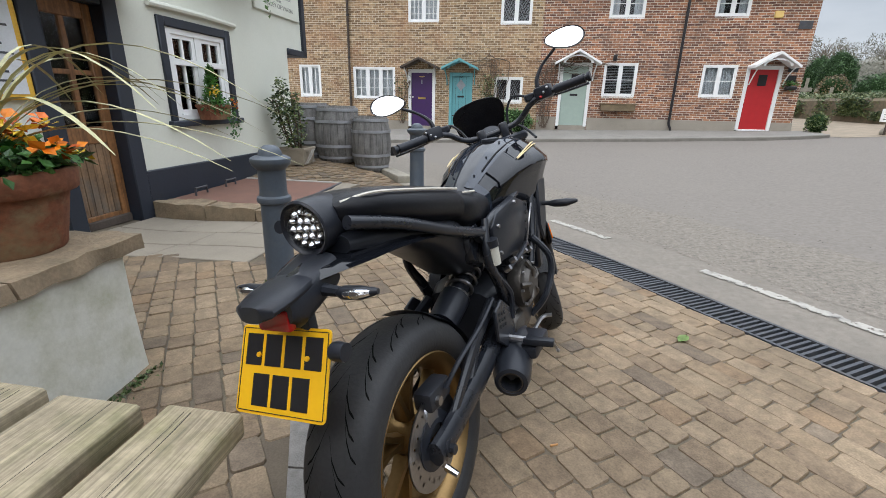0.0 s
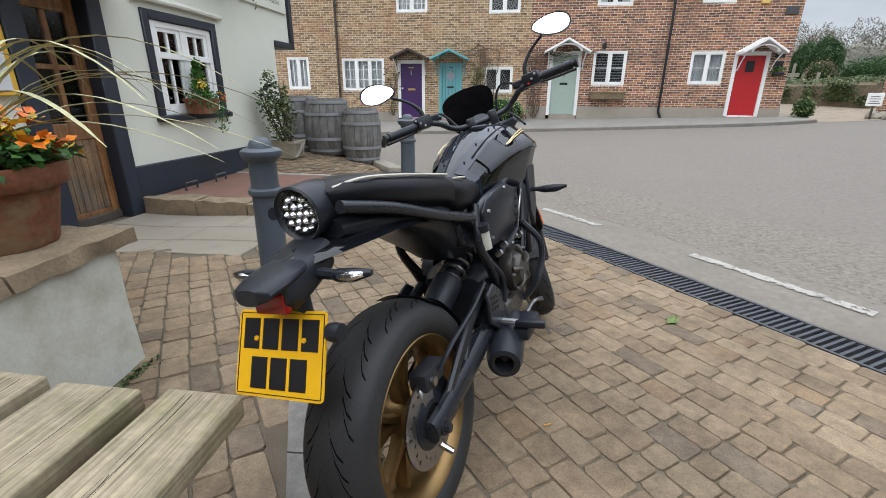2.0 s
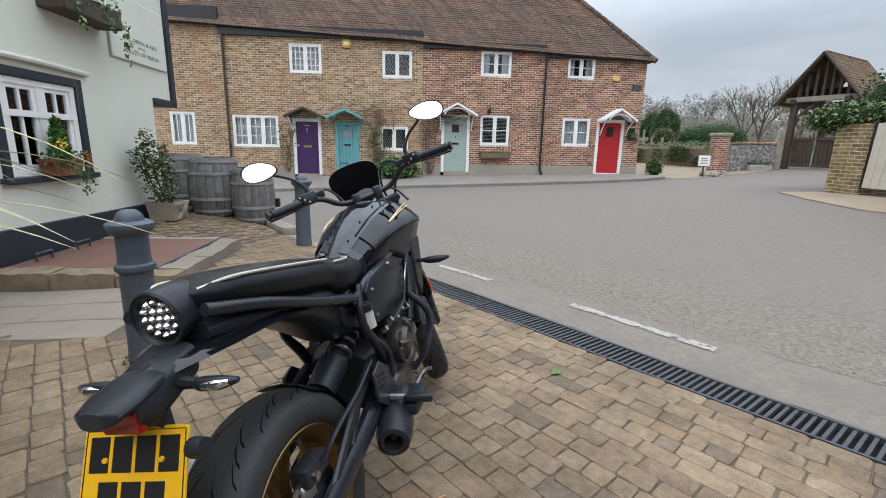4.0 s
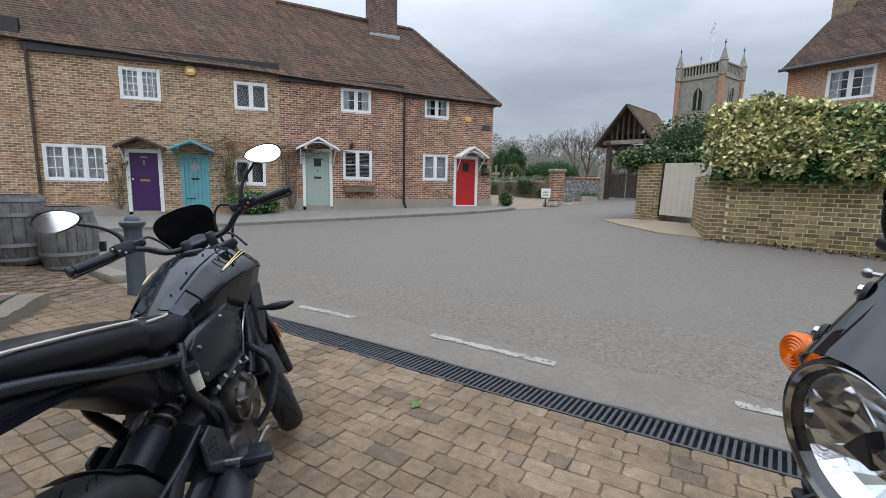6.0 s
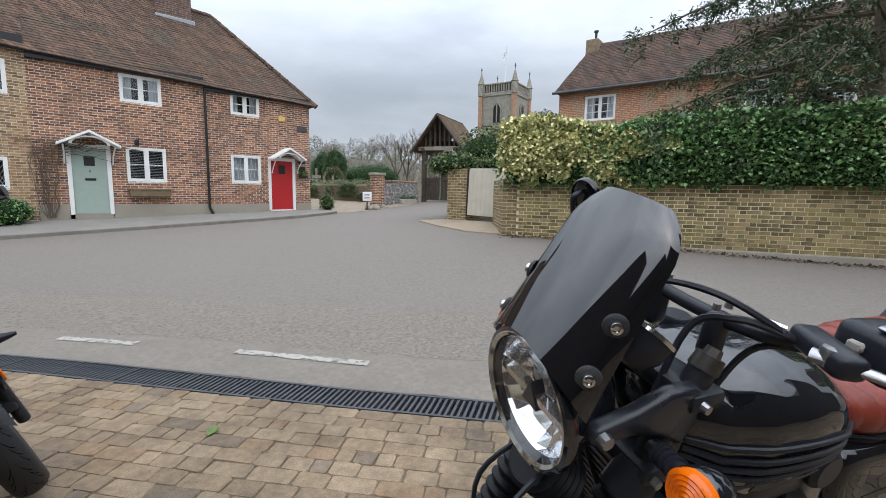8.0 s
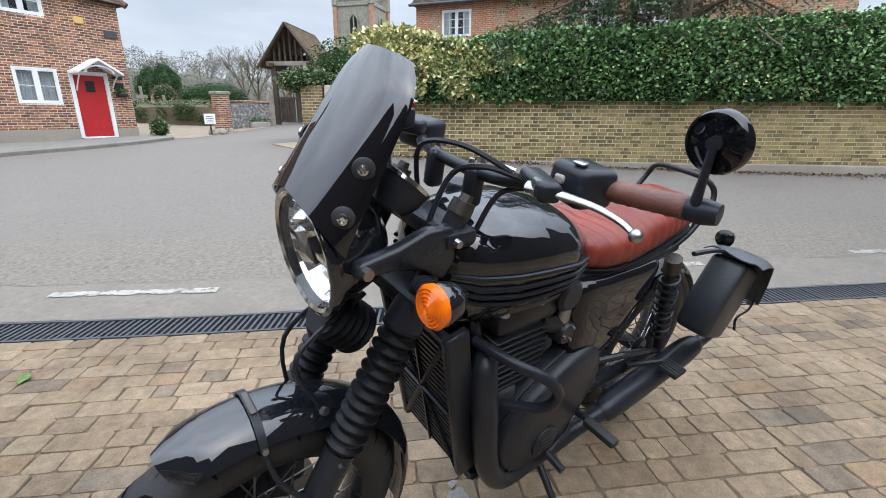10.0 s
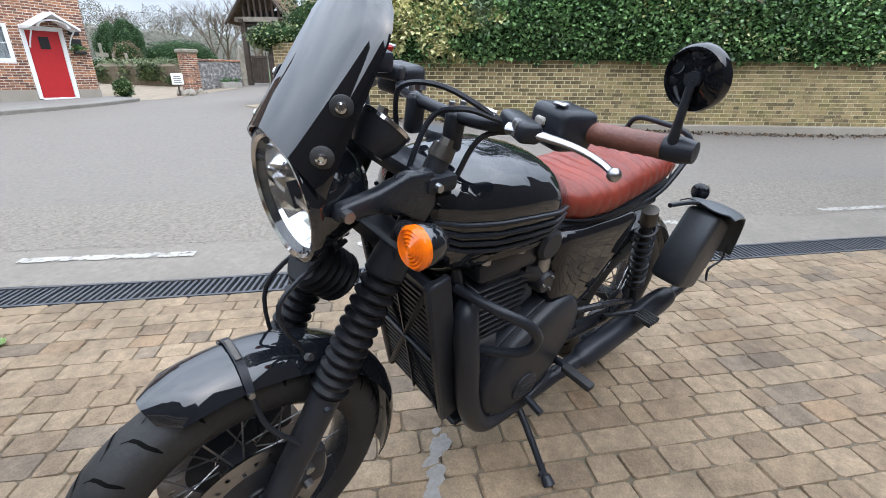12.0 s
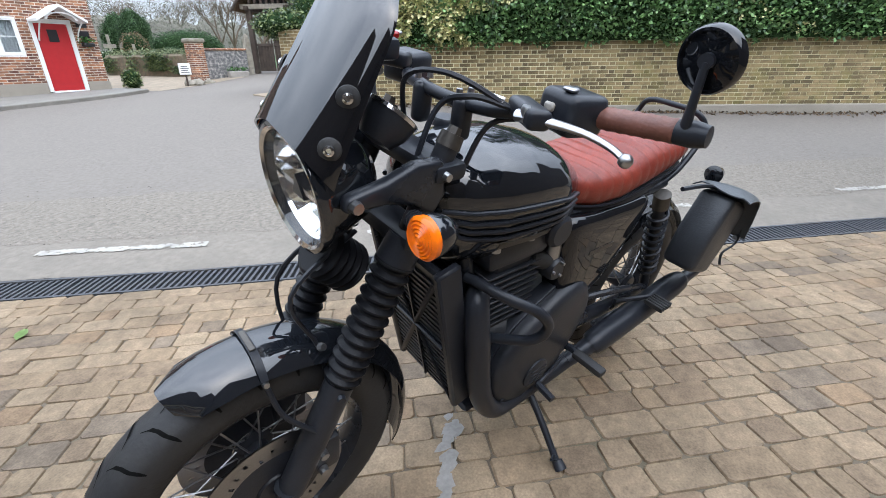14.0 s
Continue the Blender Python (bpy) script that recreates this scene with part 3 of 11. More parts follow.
def casement(parent, u0, z0, u1, z1, lights=2, rows=1, cols=1, lattice=False, curtain="", mats=None, depth=0.05, arch=0.0, name="window"):
    """A painted casement with its panes, set just inside the wall face."""
    win = part(name, bx((u0, 0.0, z0 - 0.045), (u1, 0.12, z0), 0.008), mats or M_WHITE, parent, "white painted timber casement window")
    fr = bmesh.new()
    t = 0.055
    for lo, hi in (((u0, 0.005, z0), (u0 + t, 0.09, z1)), ((u1 - t, 0.005, z0), (u1, 0.09, z1)), ((u0 + t, 0.005, z1 - t), (u1 - t, 0.09, z1)), ((u0 + t, 0.005, z0), (u1 - t, 0.09, z0 + t * 0.8))):
        box(fr, lo, hi)
    w = (u1 - u0 - 2 * t) / lights
    for k in range(1, lights):
        box(fr, (u0 + t + w * k - 0.03, 0.01, z0 + 0.02), (u0 + t + w * k + 0.03, 0.085, z1 - 0.02))
    part("frame", fr, mats or M_WHITE, win)
    for k in range(lights):
        a, b = u0 + t + w * k + (0.03 if k else 0), u0 + t + w * (k + 1) - (0.03 if k < lights - 1 else 0)
        sash = bmesh.new()
        s = 0.04
        for lo, hi in (((a, 0.02, z0 + t), (a + s, 0.06, z1 - t)), ((b - s, 0.02, z0 + t), (b, 0.06, z1 - t)), ((a + s, 0.02, z1 - t - s), (b - s, 0.06, z1 - t)), ((a + s, 0.02, z0 + t * 0.8), (b - s, 0.06, z0 + t + s))):
            box(sash, lo, hi)
        for r in range(1, rows):
            z = z0 + t + (z1 - z0 - 2 * t) * r / rows
            box(sash, (a + s, 0.025, z - 0.012), (b - s, 0.055, z + 0.012))
        for c in range(1, cols):
            x = a + (b - a) * c / cols
            box(sash, (x - 0.012, 0.025, z0 + t), (x + 0.012, 0.055, z1 - t))
        part("sash", sash, mats or M_WHITE, win)
        if lattice:
            lt = bmesh.new()
            h, ww = z1 - z0 - 2 * t, b - a
            n = 5
            for q in range(-n, n + 1):
                for sg in (1, -1):
                    p0 = Vector((a + s, 0.036, z0 + t + h * q / n))
                    p1 = Vector((b - s, 0.036, z0 + t + h * q / n + sg * ww * 1.45))
                    for _ in range(1):
                        zl, zh = z0 + t + 0.02, z1 - t - 0.02
                        d = p1 - p0
                        t0, t1 = 0.0, 1.0
                        if abs(d.z) > 1e-6:
                            ta, tb = (zl - p0.z) / d.z, (zh - p0.z) / d.z
                            t0, t1 = max(t0, min(ta, tb)), min(t1, max(ta, tb))
                        if t1 - t0 > 0.03:
                            cyl(lt, p0 + d * t0, p0 + d * t1, 0.005, n=4, caps=False)
            part("leading", lt, M_LEAD, win)
        pane = part("pane", bx((a + s, 0.04, z0 + t), (b - s, 0.044, z1 - t)), M_GLASS, win, smooth=None)
        pane.visible_shadow = False
    if curtain:
        cb = bmesh.new()
        secs = []
        m = 40
        for i in range(m + 1):
            x = u0 + t + (u1 - u0 - 2 * t) * i / m
            secs.append([(x, 0.16 + 0.012 * math.sin(i * 1.9), z) for z in (z0, z1)])
        if curtain == "sides":
            k = int(m * 0.3)
            loft(cb, secs[:k], closed=False)
            part("curtain", loft(bmesh.new(), secs[-k:], closed=False), M_CURTAIN, win, "white net curtain")
        elif curtain == "blind":
            z = z0 + 0.05
            while z < z1 - 0.03:
                if z < z0 + 0.06:
                    box(cb, (u0 + t, 0.12, z), (u1 - t, 0.15, z + 0.012))
                else:
                    part("slat", bx((u0 + t, 0.12, z), (u1 - t, 0.15, z + 0.012)), M_CURTAIN, win, smooth=None)
                z += 0.05
        else:
            loft(cb, secs, closed=False)
        part("curtain" if curtain != "blind" else "blind", cb, M_CURTAIN, win, "white net curtain" if curtain != "blind" else "white slatted blind")
    return win


def cottage_door(parent, u0, z0, u1, z1, material, label, frame_mat, hood_mat, hood, style):
    d = part("door", bx((u0 + 0.11, 0.03, z0 + 0.03), (u1 - 0.11, 0.075, z1 - 0.12), 0.006), material, parent, label)
    fr = bmesh.new()
    for lo, hi in (((u0, -0.02, z0), (u0 + 0.11, 0.1, z1)), ((u1 - 0.11, -0.02, z0), (u1, 0.1, z1)), ((u0 + 0.11, -0.02, z1 - 0.12), (u1 - 0.11, 0.1, z1))):
        box(fr, lo, hi)
    part("door_frame", bvl(fr, 0.006), frame_mat, d)
    um = (u0 + u1) / 2
    if style == "plain":          # numbered door with letter plate
        part("letter_plate", bx((um - 0.14, 0.012, z0 + 0.98), (um + 0.14, 0.03, z0 + 1.05), 0.006), M_BRASS, d)
        part("knocker", bx((um - 0.02, 0.0, z0 + 1.5), (um + 0.02, 0.03, z0 + 1.66), 0.008), M_LEAD, d)
        part("number_plate_bar", bx((um - 0.10, 0.018, z0 + 1.74), (um + 0.10, 0.03, z0 + 1.77), 0.002), M_BRASS, d)
        bm = bmesh.new()
        lathe(bm, [(0, 0.03), (0.028, 0.022), (0.03, 0.0), (0.02, -0.02)], 12, Matrix.Translation((u0 + 0.17, 0.02, z0 + 1.05)) @ pose(0, 0, 0, 90))
        part("knob", bm, M_WHITE, d)
    if style == "diamond":        # diamond light, strap hinges, boarded
        bm = bmesh.new()
        prism(bm, [(-0.17, 0), (0, -0.2), (0.17, 0), (0, 0.2)], 0.012, Matrix.Translation((um, 0.03, z0 + 1.42)) @ pose(0, 0, 0, 90))
        part("diamond_light", bm, M_LEAD, d)
        for z in (z0 + 0.35, z0 + 1.72):
            part("strap_hinge", bx((u0 + 0.12, 0.015, z), (um, 0.03, z + 0.03), 0.004), M_BLACK, d)
        part("letter_plate", bx((um - 0.12, 0.012, z0 + 1.0), (um + 0.12, 0.03, z0 + 1.06), 0.006), M_BLACK, d)
        bm = bmesh.new()
        lathe(bm, [(0.05, -0.012), (0.062, 0), (0.05, 0.012), (0.038, 0), (0.05, -0.012)], 16, Matrix.Translation((um, 0.015, z0 + 1.74)) @ pose(0, 0, 0, 90))
        part("knocker_ring", bm, M_BLACK, d)
        for k in range(1, 5):
            part("board_line", bx((u0 + 0.11 + (u1 - u0 - 0.22) * k / 5 - 0.004, 0.026, z0 + 0.05), (u0 + 0.11 + (u1 - u0 - 0.22) * k / 5 + 0.004, 0.03, z1 - 0.14)), M_BLACK, d)
    if style in ("light", "red"):  # small square light, letter plate
        part("light", bx((um - 0.13, 0.01, z0 + 1.46 - (0.06 if style == "red" else 0)), (um + 0.13, 0.03, z0 + 1.74), 0.01), M_BLACK, d, "small dark square door light")
        if style == "light":
            part("letter_plate", bx((um - 0.13, 0.012, z0 + 1.02), (um + 0.13, 0.03, z0 + 1.09), 0.006), M_BLACK, d)
            part("number_bar", bx((um - 0.012, 0.02, z0 + 1.26), (um + 0.012, 0.03, z0 + 1.34), 0.002), M_BLACK, d)
    for k in range(2):
        bm = bx((u0 + 0.1, 0.0, z0 - 0.14), (u1 - 0.02, 0.12, z0 + 0.03), 0.01)
    part("threshold", bm, M_PLINTH if style != "red" else M_WHITE, d)
    # gabled hood
    hu, hz, hw, hh = hood
    for sgn in (-1, 1):
        bm = bmesh.new()
        prism(bm, [(0, 0), (sgn * hw, -hh), (sgn * hw, -hh - 0.07), (0, -0.07)], 0.62, Matrix.Translation((hu, 0.0, hz)) @ pose(0, 0, 0, 90))
        part("hood_slope", bm, hood_mat, d, smooth=None)
    bm = bmesh.new()
    for k in range(9):
        a0, a1 = math.pi * k / 9, math.pi * (k + 1) / 9
        rad = hw * 0.66
        pts = [(math.cos(a) * rad * s, math.sin(a) * rad * 0.52 * s - hh - 0.02) for a, s in ((a0, 1), (a1, 1), (a1, 0.84), (a0, 0.84))]
        prism(bm, pts, 0.05, Matrix.Translation((hu, -0.5, hz)) @ pose(0, 0, 0, 90))
    part("hood_arch", bm, hood_mat, d)
    for sgn in (-1, 1):
        bm = bmesh.new()
        tube(bm, [(hu + sgn * hw * 0.78, -0.02, hz - hh - 0.55), (hu + sgn * hw * 0.78, -0.2, hz - hh - 0.3), (hu + sgn * hw * 0.82, -0.5, hz - hh - 0.05)], 0.022, 6)
        part("bracket", bm, frame_mat, d)
    return d


def cottage(name, label, u0, u1, brick, wins, doors, z0=-0.2):
    base = (u0 + u1) / 2
    th = thing(name, label, "cottage", Matrix.Translation(front(base, 0, 0)) @ Matrix.Rotation(math.atan2(FD.y, FD.x), 4, "Z"))
    sh = lambda h: (h[0] - base, h[1], h[2] - base, h[3])
    holes = [sh(w[:4]) for w in wins] + [(d[0] - base, z0, d[2] - base, d[3]) for d in doors]
    part("wall", wall_cells(bmesh.new(), u0 - base, u1 - base, z0, lambda u: eave(u + base), holes), brick, th, smooth=None)
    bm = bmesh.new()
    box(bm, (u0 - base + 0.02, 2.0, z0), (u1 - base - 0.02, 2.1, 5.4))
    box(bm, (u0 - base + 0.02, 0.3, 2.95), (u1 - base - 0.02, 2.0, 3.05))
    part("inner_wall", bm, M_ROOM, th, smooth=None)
    for w in wins:
        casement(th, *sh(w[:4]), **w[4])
        um = (w[0] + w[2]) / 2 - base
    for d in doors:
        cottage_door(th, d[0] - base, d[1], d[2] - base, d[3], *d[4:8], (d[8][0] - base, *d[8][1:]), d[9])
    # gutter under the tiles
    bm = bmesh.new()
    tube(bm, [(u0 - base, -0.16, eave(u0) + 0.0), (u1 - base + (0.12 if u1 > 10 else 0), -0.16, eave(u1))], 0.055, 8, 1)
    part("gutter", bm, M_BLACK, th)
    bm = bmesh.new()
    box(bm, (u0 - base, -0.12, min(eave(u0), eave(u1)) + 0.02), (u1 - base, 0.02, max(eave(u0), eave(u1)) + 0.06))
    part("fascia", bm, M_BLACK, th, smooth=None)
    return th, base


W2 = dict(lights=2)
cot_a, ba = cottage("cottage", "brown brick end cottage with white casement windows", -16, -4.52, M_BRICK_Y,
                    [(-6.46, 1.25, -5.6, 2.37, dict(lights=2, curtain="full", cols=2))], [])
cot_b, bb = cottage("cottage", "brown brick cottage with purple and turquoise doors", -4.52, 2.5, M_BRICK_Y,
                    [(-4.31, 1.215, -2.7, 2.32, dict(lights=3, curtain="full", cols=2, rows=3)), (-2.2, 3.80, -1.09, 4.76, dict(lights=2, curtain="full", cols=3, rows=4)),
                     (1.05, 3.735, 2.1, 4.63, dict(lights=2, lattice=True)), (0.95, 1.185, 1.96, 2.04, dict(lights=2, lattice=True))],
                    [(-2.2, 0.25, -1.19, 2.26, M_DOOR_P, "purple painted plank door with brass letter plate", M_WHITE, M_TIMBER, (-1.69, 2.62, 0.66, 0.3), "plain"),
                     (-0.67, 0.317, 0.17, 2.16, M_DOOR_B, "turquoise boarded door with a diamond light", M_DOOR_B, M_DOOR_B, (-0.25, 2.6, 0.64, 0.3), "diamond")])
cot_c, bc = cottage("cottage", "red brick cottage with a sage green door", 2.5, 6.95, M_BRICK_R,
                    [(4.6, 3.9, 5.71, 4.74, dict(lights=2, rows=2, curtain="sides")), (4.65, 1.455, 5.74, 2.53, dict(lights=2, rows=2, curtain="blind"))],
                    [(3.2, 0.43, 4.26, 2.53, M_DOOR_G, "sage green panelled door with a small light", M_WHITE, M_WHITE, (3.73, 2.9, 0.74, 0.4), "light")])
cot_d, bd = cottage("cottage", "red brick end cottage with a bright red door", 6.95, 10.8, M_BRICK_R,
                    [(7.82, 3.92, 8.83, 4.67, dict(lights=2, rows=2, curtain="sides")), (7.77, 1.49, 8.83, 2.5, dict(lights=2, rows=2, curtain="full"))],
                    [(9.1, 0.47, 10.17, 2.49, M_DOOR_R, "bright red painted door with a small square light", M_WHITE, M_WHITE, (9.74, 2.86, 0.64, 0.4), "red")])
part("side_wall", bx((10.8 - bd - 0.28, 0.28, -0.2), (10.8 - bd, 5.6, 4.6)), M_BRICK_R, cot_d, smooth=None)
part("back_wall", bx((6.95 - bd, 5.4, -0.2), (10.8 - bd - 0.28, 5.6, 4.6)), M_BRICK_R, cot_d, smooth=None)
for th, b0, ua, ub in ((cot_b, bb, -4.5, -2.21), (cot_c, bc, 2.52, 3.19), (cot_c, bc, 4.27, 6.95), (cot_d, bd, 6.95, 9.09), (cot_d, bd, 10.18, 10.82)):
    zt = 0.74 if ua > 2 else 0.45
    part("plinth", bx((ua - b0, -0.035, -0.1), (ub - b0, -0.003, zt), 0.01), M_PLINTH, th)
for th, b0, u in ((cot_d, bd, 6.98), (cot_b, bb, -4.42)):
    bm = bmesh.new()
    tube(bm, [(u - b0, -0.08, eave(u) - 0.05), (u - b0, -0.07, 1.0), (u - b0, -0.07, 0.62), (u - b0 + 0.07, -0.08, 0.45), (u - b0 + 0.08, -0.09, 0.3)], 0.042, 10, 3)
    pipe = part("downpipe", bm, M_BLACK if u > 0 else M_TIMBER, th)
    for z in (1.2, 2.6, 4.0):
        bm = bmesh.new()
        cyl(bm, (u - b0, -0.07, z), (u - b0, -0.07, z + 0.06), 0.052, n=10)
        part("collar", bm, M_BLACK, pipe)
# roof of the row: rows of tiles, hipped at the end
roof = part("roof", bmesh.new(), M_ROOF, cot_b, "weathered dark brown clay tile roof")


def roof_row(k, n, u0, u1, ridge, hip=False, back=False):
    """One course of tiles as a thin stepped strip."""
    secs = []
    t0, t1 = k / n, (k + 1.25) / n
    end0 = u1 - (u1 - 8.12) * t0 if hip else u1
    m = max(2, int((end0 - u0) / 0.35))
    for i in range(m + 1):
        u = u0 + (end0 - u0) * i / m
        ue = u
        za, zb = eave(ue) - 0.02, ridge(ue)
        oa, ob_ = -0.26, 2.8
        j = 0.012 * noise.noise((u * 1.7, k * 0.37, 0)) + 0.05 * noise.noise((u * 0.35, k * 0.06, 3))
        s0 = (u, oa + (ob_ - oa) * t0, za + (zb - za) * t0 + 0.03 + j)
        s1 = (u, oa + (ob_ - oa) * t1, za + (zb - za) * t1 + j)
        s2 = (s0[0], s0[1], s0[2] - 0.025)
        secs.append([s2, s0, s1])
    return secs


def build_roof(th, b0, u0, u1, ridge, hip=False):
    bm = bmesh.new()
    n = 38
    rows_r = []
    for k in range(n):
        secs = [[(p[0] - b0, p[1], p[2]) for p in s] for s in roof_row(k, n, u0, u1, ridge, hip)]
        rows_r.append(loft(bmesh.new(), secs, closed=False))
    # back slope and, at the hip, the end slope
    ue = 8.12 if hip else u1
    v = [bm.verts.new(p) for p in ((u0 - b0, 2.8, ridge(u0)), (ue - b0, 2.8, ridge(ue)), (u1 - b0, 5.9, eave(u1)), (u0 - b0, 5.9, eave(u0)))]
    bm.faces.new(v)
    if hip:
        w = [bm.verts.new(p) for p in ((u1 - b0, -0.26, eave(u1)), (u1 - b0, 5.9, eave(u1)), (ue - b0, 2.8, ridge(ue)))]
        bm.faces.new(w)
    rf_ = part("roof", bm, M_ROOF, th, "weathered dark brown clay tile roof", smooth=None)
    for b in rows_r:
        part("tile_course", b, M_ROOF, rf_, smooth=None)
    bm = bmesh.new()
    u = u0
    while u < ue - 0.1:
        cyl(bm, (u - b0, 2.8, ridge(u) + 0.01), (min(u + 0.34, ue) - b0, 2.8, ridge(u + 0.3) + 0.02), 0.11, 0.10, 8)
        u += 0.33
    if hip:
        for i in range(14):
            a, b = i / 14, (i + 1.1) / 14
            P = Vector((ue - b0, 2.8, ridge(ue)))
            Q = Vector((u1 - b0, -0.24, eave(u1)))
            cyl(bm, P.lerp(Q, a), P.lerp(Q, min(b, 1)), 0.085, 0.1, 8)
    part("ridge_tiles", bm, M_ROOF, th)


bpy.data.objects.remove(roof)
build_roof(cot_a, ba, -16, -4.52, lambda u: 8.45 - 0.02 * u)
build_roof(cot_b, bb, -4.52, 2.5, lambda u: 8.45 - 0.02 * u)
build_roof(cot_c, bc, 2.5, 6.95, lambda u: 8.4 - 0.045 * u if u < 4.57 else 8.42 - 0.055 * u)
build_roof(cot_d, bd, 6.95, 11.0, lambda u: 8.42 - 0.055 * u, True)
ch = part("chimney", bx((6.15 - bc, 2.3, 6.5), (7.3 - bc, 3.3, 9.9), 0.02), brick_mat("sooty_brick", (0.11, 0.07, 0.06), (0.17, 0.1, 0.08), (0.25, 0.22, 0.19), blot=(0.08, 0.06, 0.055), blot_amt=0.6), cot_c, "tall brick chimney stack", smooth=None)
part("flashing", bx((6.08 - bc, 2.12, 7.2), (7.37 - bc, 3.2, 7.46), 0.03), M_LEAD, ch)
# wall furniture
bm = bmesh.new()
prism(bm, [(-0.1, -0.15), (0.1, -0.15), (0.18, 0), (0.1, 0.15), (-0.1, 0.15), (-0.18, 0)], 0.07, Matrix.Translation((-0.2 - bb, 0, 4.82)) @ pose(0, 0, 0, 90))
al = part("alarm_box", bvl(bm, 0.012), mat("yellow_plastic", (0.62, 0.36, 0.03), 0.4, var=0.1, bump=0.05), cot_b, "yellow hexagonal burglar alarm box")
part("alarm_label", bx((-0.29 - bb, -0.078, 4.77), (-0.11 - bb, -0.072, 4.87)), M_WHITE, al)
part("alarm_box", bx((9.53 - bd, -0.07, 3.86), (9.78 - bd, 0, 4.06), 0.015), mat("cream_yellow_plastic", (0.65, 0.45, 0.15), 0.45, var=0.08, bump=0.05), cot_d, "small cream yellow alarm box")
part("street_sign", bx((10.3 - bd, -0.03, 3.55), (10.68 - bd, 0, 3.78), 0.006), M_IRON, cot_d, "small dark grey street name plate")
tr_ = part("window_box", bx((4.67 - bc, -0.22, 0.98), (5.79 - bc, -0.0, 1.2), 0.012), M_TROUGH, cot_c, "weathered empty wooden window box")
part("rim", bx((4.63 - bc, -0.24, 1.19), (5.83 - bc, -0.0, 1.225), 0.006), M_TROUGH, tr_)
bm = bmesh.new()
tube(bm, [(5.02 - bc, -0.02, 2.72), (4.98 - bc, -0.18, 2.78), (4.93 - bc, -0.2, 2.66)], 0.014, 6)
lathe(bm, [(0, 0.16), (0.06, 0.12), (0.075, 0.0), (0.05, -0.05), (0, -0.06)], 10, Matrix.Translation((4.93 - bc, -0.2, 2.62)))
part("wall_lantern", bm, M_BLACK, cot_c, "black wrought iron wall lantern")
for ux, zz in ((10.35, 2.0), (10.35, 2.3)):
    part("wall_plaque", bx((ux - bd - 0.05, -0.03, zz), (ux + 0.25 - bd, 0, zz + 0.2), 0.02), M_BLACK, cot_d)


# ---- leaves and plants ----
def leaf_cloud(points, size, rng, squash=1.0, droop=0.0, long=1.6, spread=0.35):
    """Folded diamond leaves at the points, each one turned its own way."""
    verts, faces = [], []
    for p in points:
        s = size * (1 + rng.uniform(-spread, spread))
        e = Euler((rng.uniform(-1.1, 1.1) * squash, rng.uniform(-1.1, 1.1) * squash + droop, rng.uniform(0, 6.28)))
        m = e.to_matrix()
        k = len(verts)
        for x, y, z in ((0, 0, 0), (s * long * 0.5, s * 0.5, 0.06 * s), (s * long, 0, -0.12 * s), (s * long * 0.5, -s * 0.5, 0.06 * s)):
            verts.append(tuple(Vector(p) + m @ Vector((x, y, z))))
        faces += [(k, k + 1, k + 2), (k, k + 2, k + 3)]
    return verts, faces


def leaf_part(name, points, size, material, parent, seed=1, label="", **kw):
    v, f = leaf_cloud(points, size, random.Random(seed), **kw)
    me = bpy.data.meshes.new(name)
    me.from_pydata(v, [], f)
    me.materials.append(material)
    ob = new(name, me)
    ob.parent = parent
    return tagged(ob, label, kind="stuff" if name in ("orange_pansy_clump", "yellow_pansy_clump", "plants") else "")


def blob_points(rng, n, c, r, shell=0.5):
    out = []
    while len(out) < n:
        v = Vector((rng.uniform(-1, 1), rng.uniform(-1, 1), rng.uniform(-1, 1)))
        if v.length > 1 or v.length < shell * rng.random():
            continue
        k = 1 + 0.25 * noise.noise(Vector(c) * 1.3 + v * 2.1)
        out.append((c[0] + v.x * r[0] * k, c[1] + v.y * r[1] * k, c[2] + v.z * r[2] * k))
    return out


def leaf_mat(name, c, c2, rough=0.45):
    return mat(name, c, rough, var=0.25, scale=3, fine=30, bump=0.05, col2=c2, rand=0.8, island=True, spec=0.4)


M_IVY = leaf_mat("dark_ivy_leaves", (0.055, 0.125, 0.045), (0.21, 0.36, 0.13), 0.32)
M_VARIEG = leaf_mat("variegated_ivy_leaves", (0.38, 0.4, 0.15), (0.8, 0.75, 0.4))
M_YEW = leaf_mat("yew_needles", (0.022, 0.05, 0.02), (0.085, 0.15, 0.06), 0.75)
# Solid filler inside hedges and bushes; its dark colour stands for shade between leaves
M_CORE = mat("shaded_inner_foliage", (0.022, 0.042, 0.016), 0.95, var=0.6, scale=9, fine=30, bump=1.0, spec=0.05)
M_SHRUB = leaf_mat("shrub_leaves", (0.03, 0.07, 0.025), (0.16, 0.2, 0.07))
M_GREEN = leaf_mat("bedding_leaves", (0.03, 0.09, 0.02), (0.07, 0.2, 0.04))
M_ORANGE = leaf_mat("orange_petals", (0.72, 0.11, 0.004), (0.88, 0.26, 0.008))
M_YELLOW = leaf_mat("yellow_petals", (0.75, 0.45, 0.01), (0.85, 0.62, 0.05))
M_BLADE = leaf_mat("cordyline_blades", (0.16, 0.17, 0.07), (0.5, 0.48, 0.26))
M_TERRA = mat("weathered_terracotta", (0.2, 0.072, 0.034), 0.85, var=0.45, scale=6, fine=50, bump=0.5, stain=(0.24, 0.2, 0.11), stain_amt=0.9, stain_scale=5)
M_GOLD = mat("gilt_frame", (0.7, 0.42, 0.05), 0.4, 0.2, var=0.15, bump=0.1)
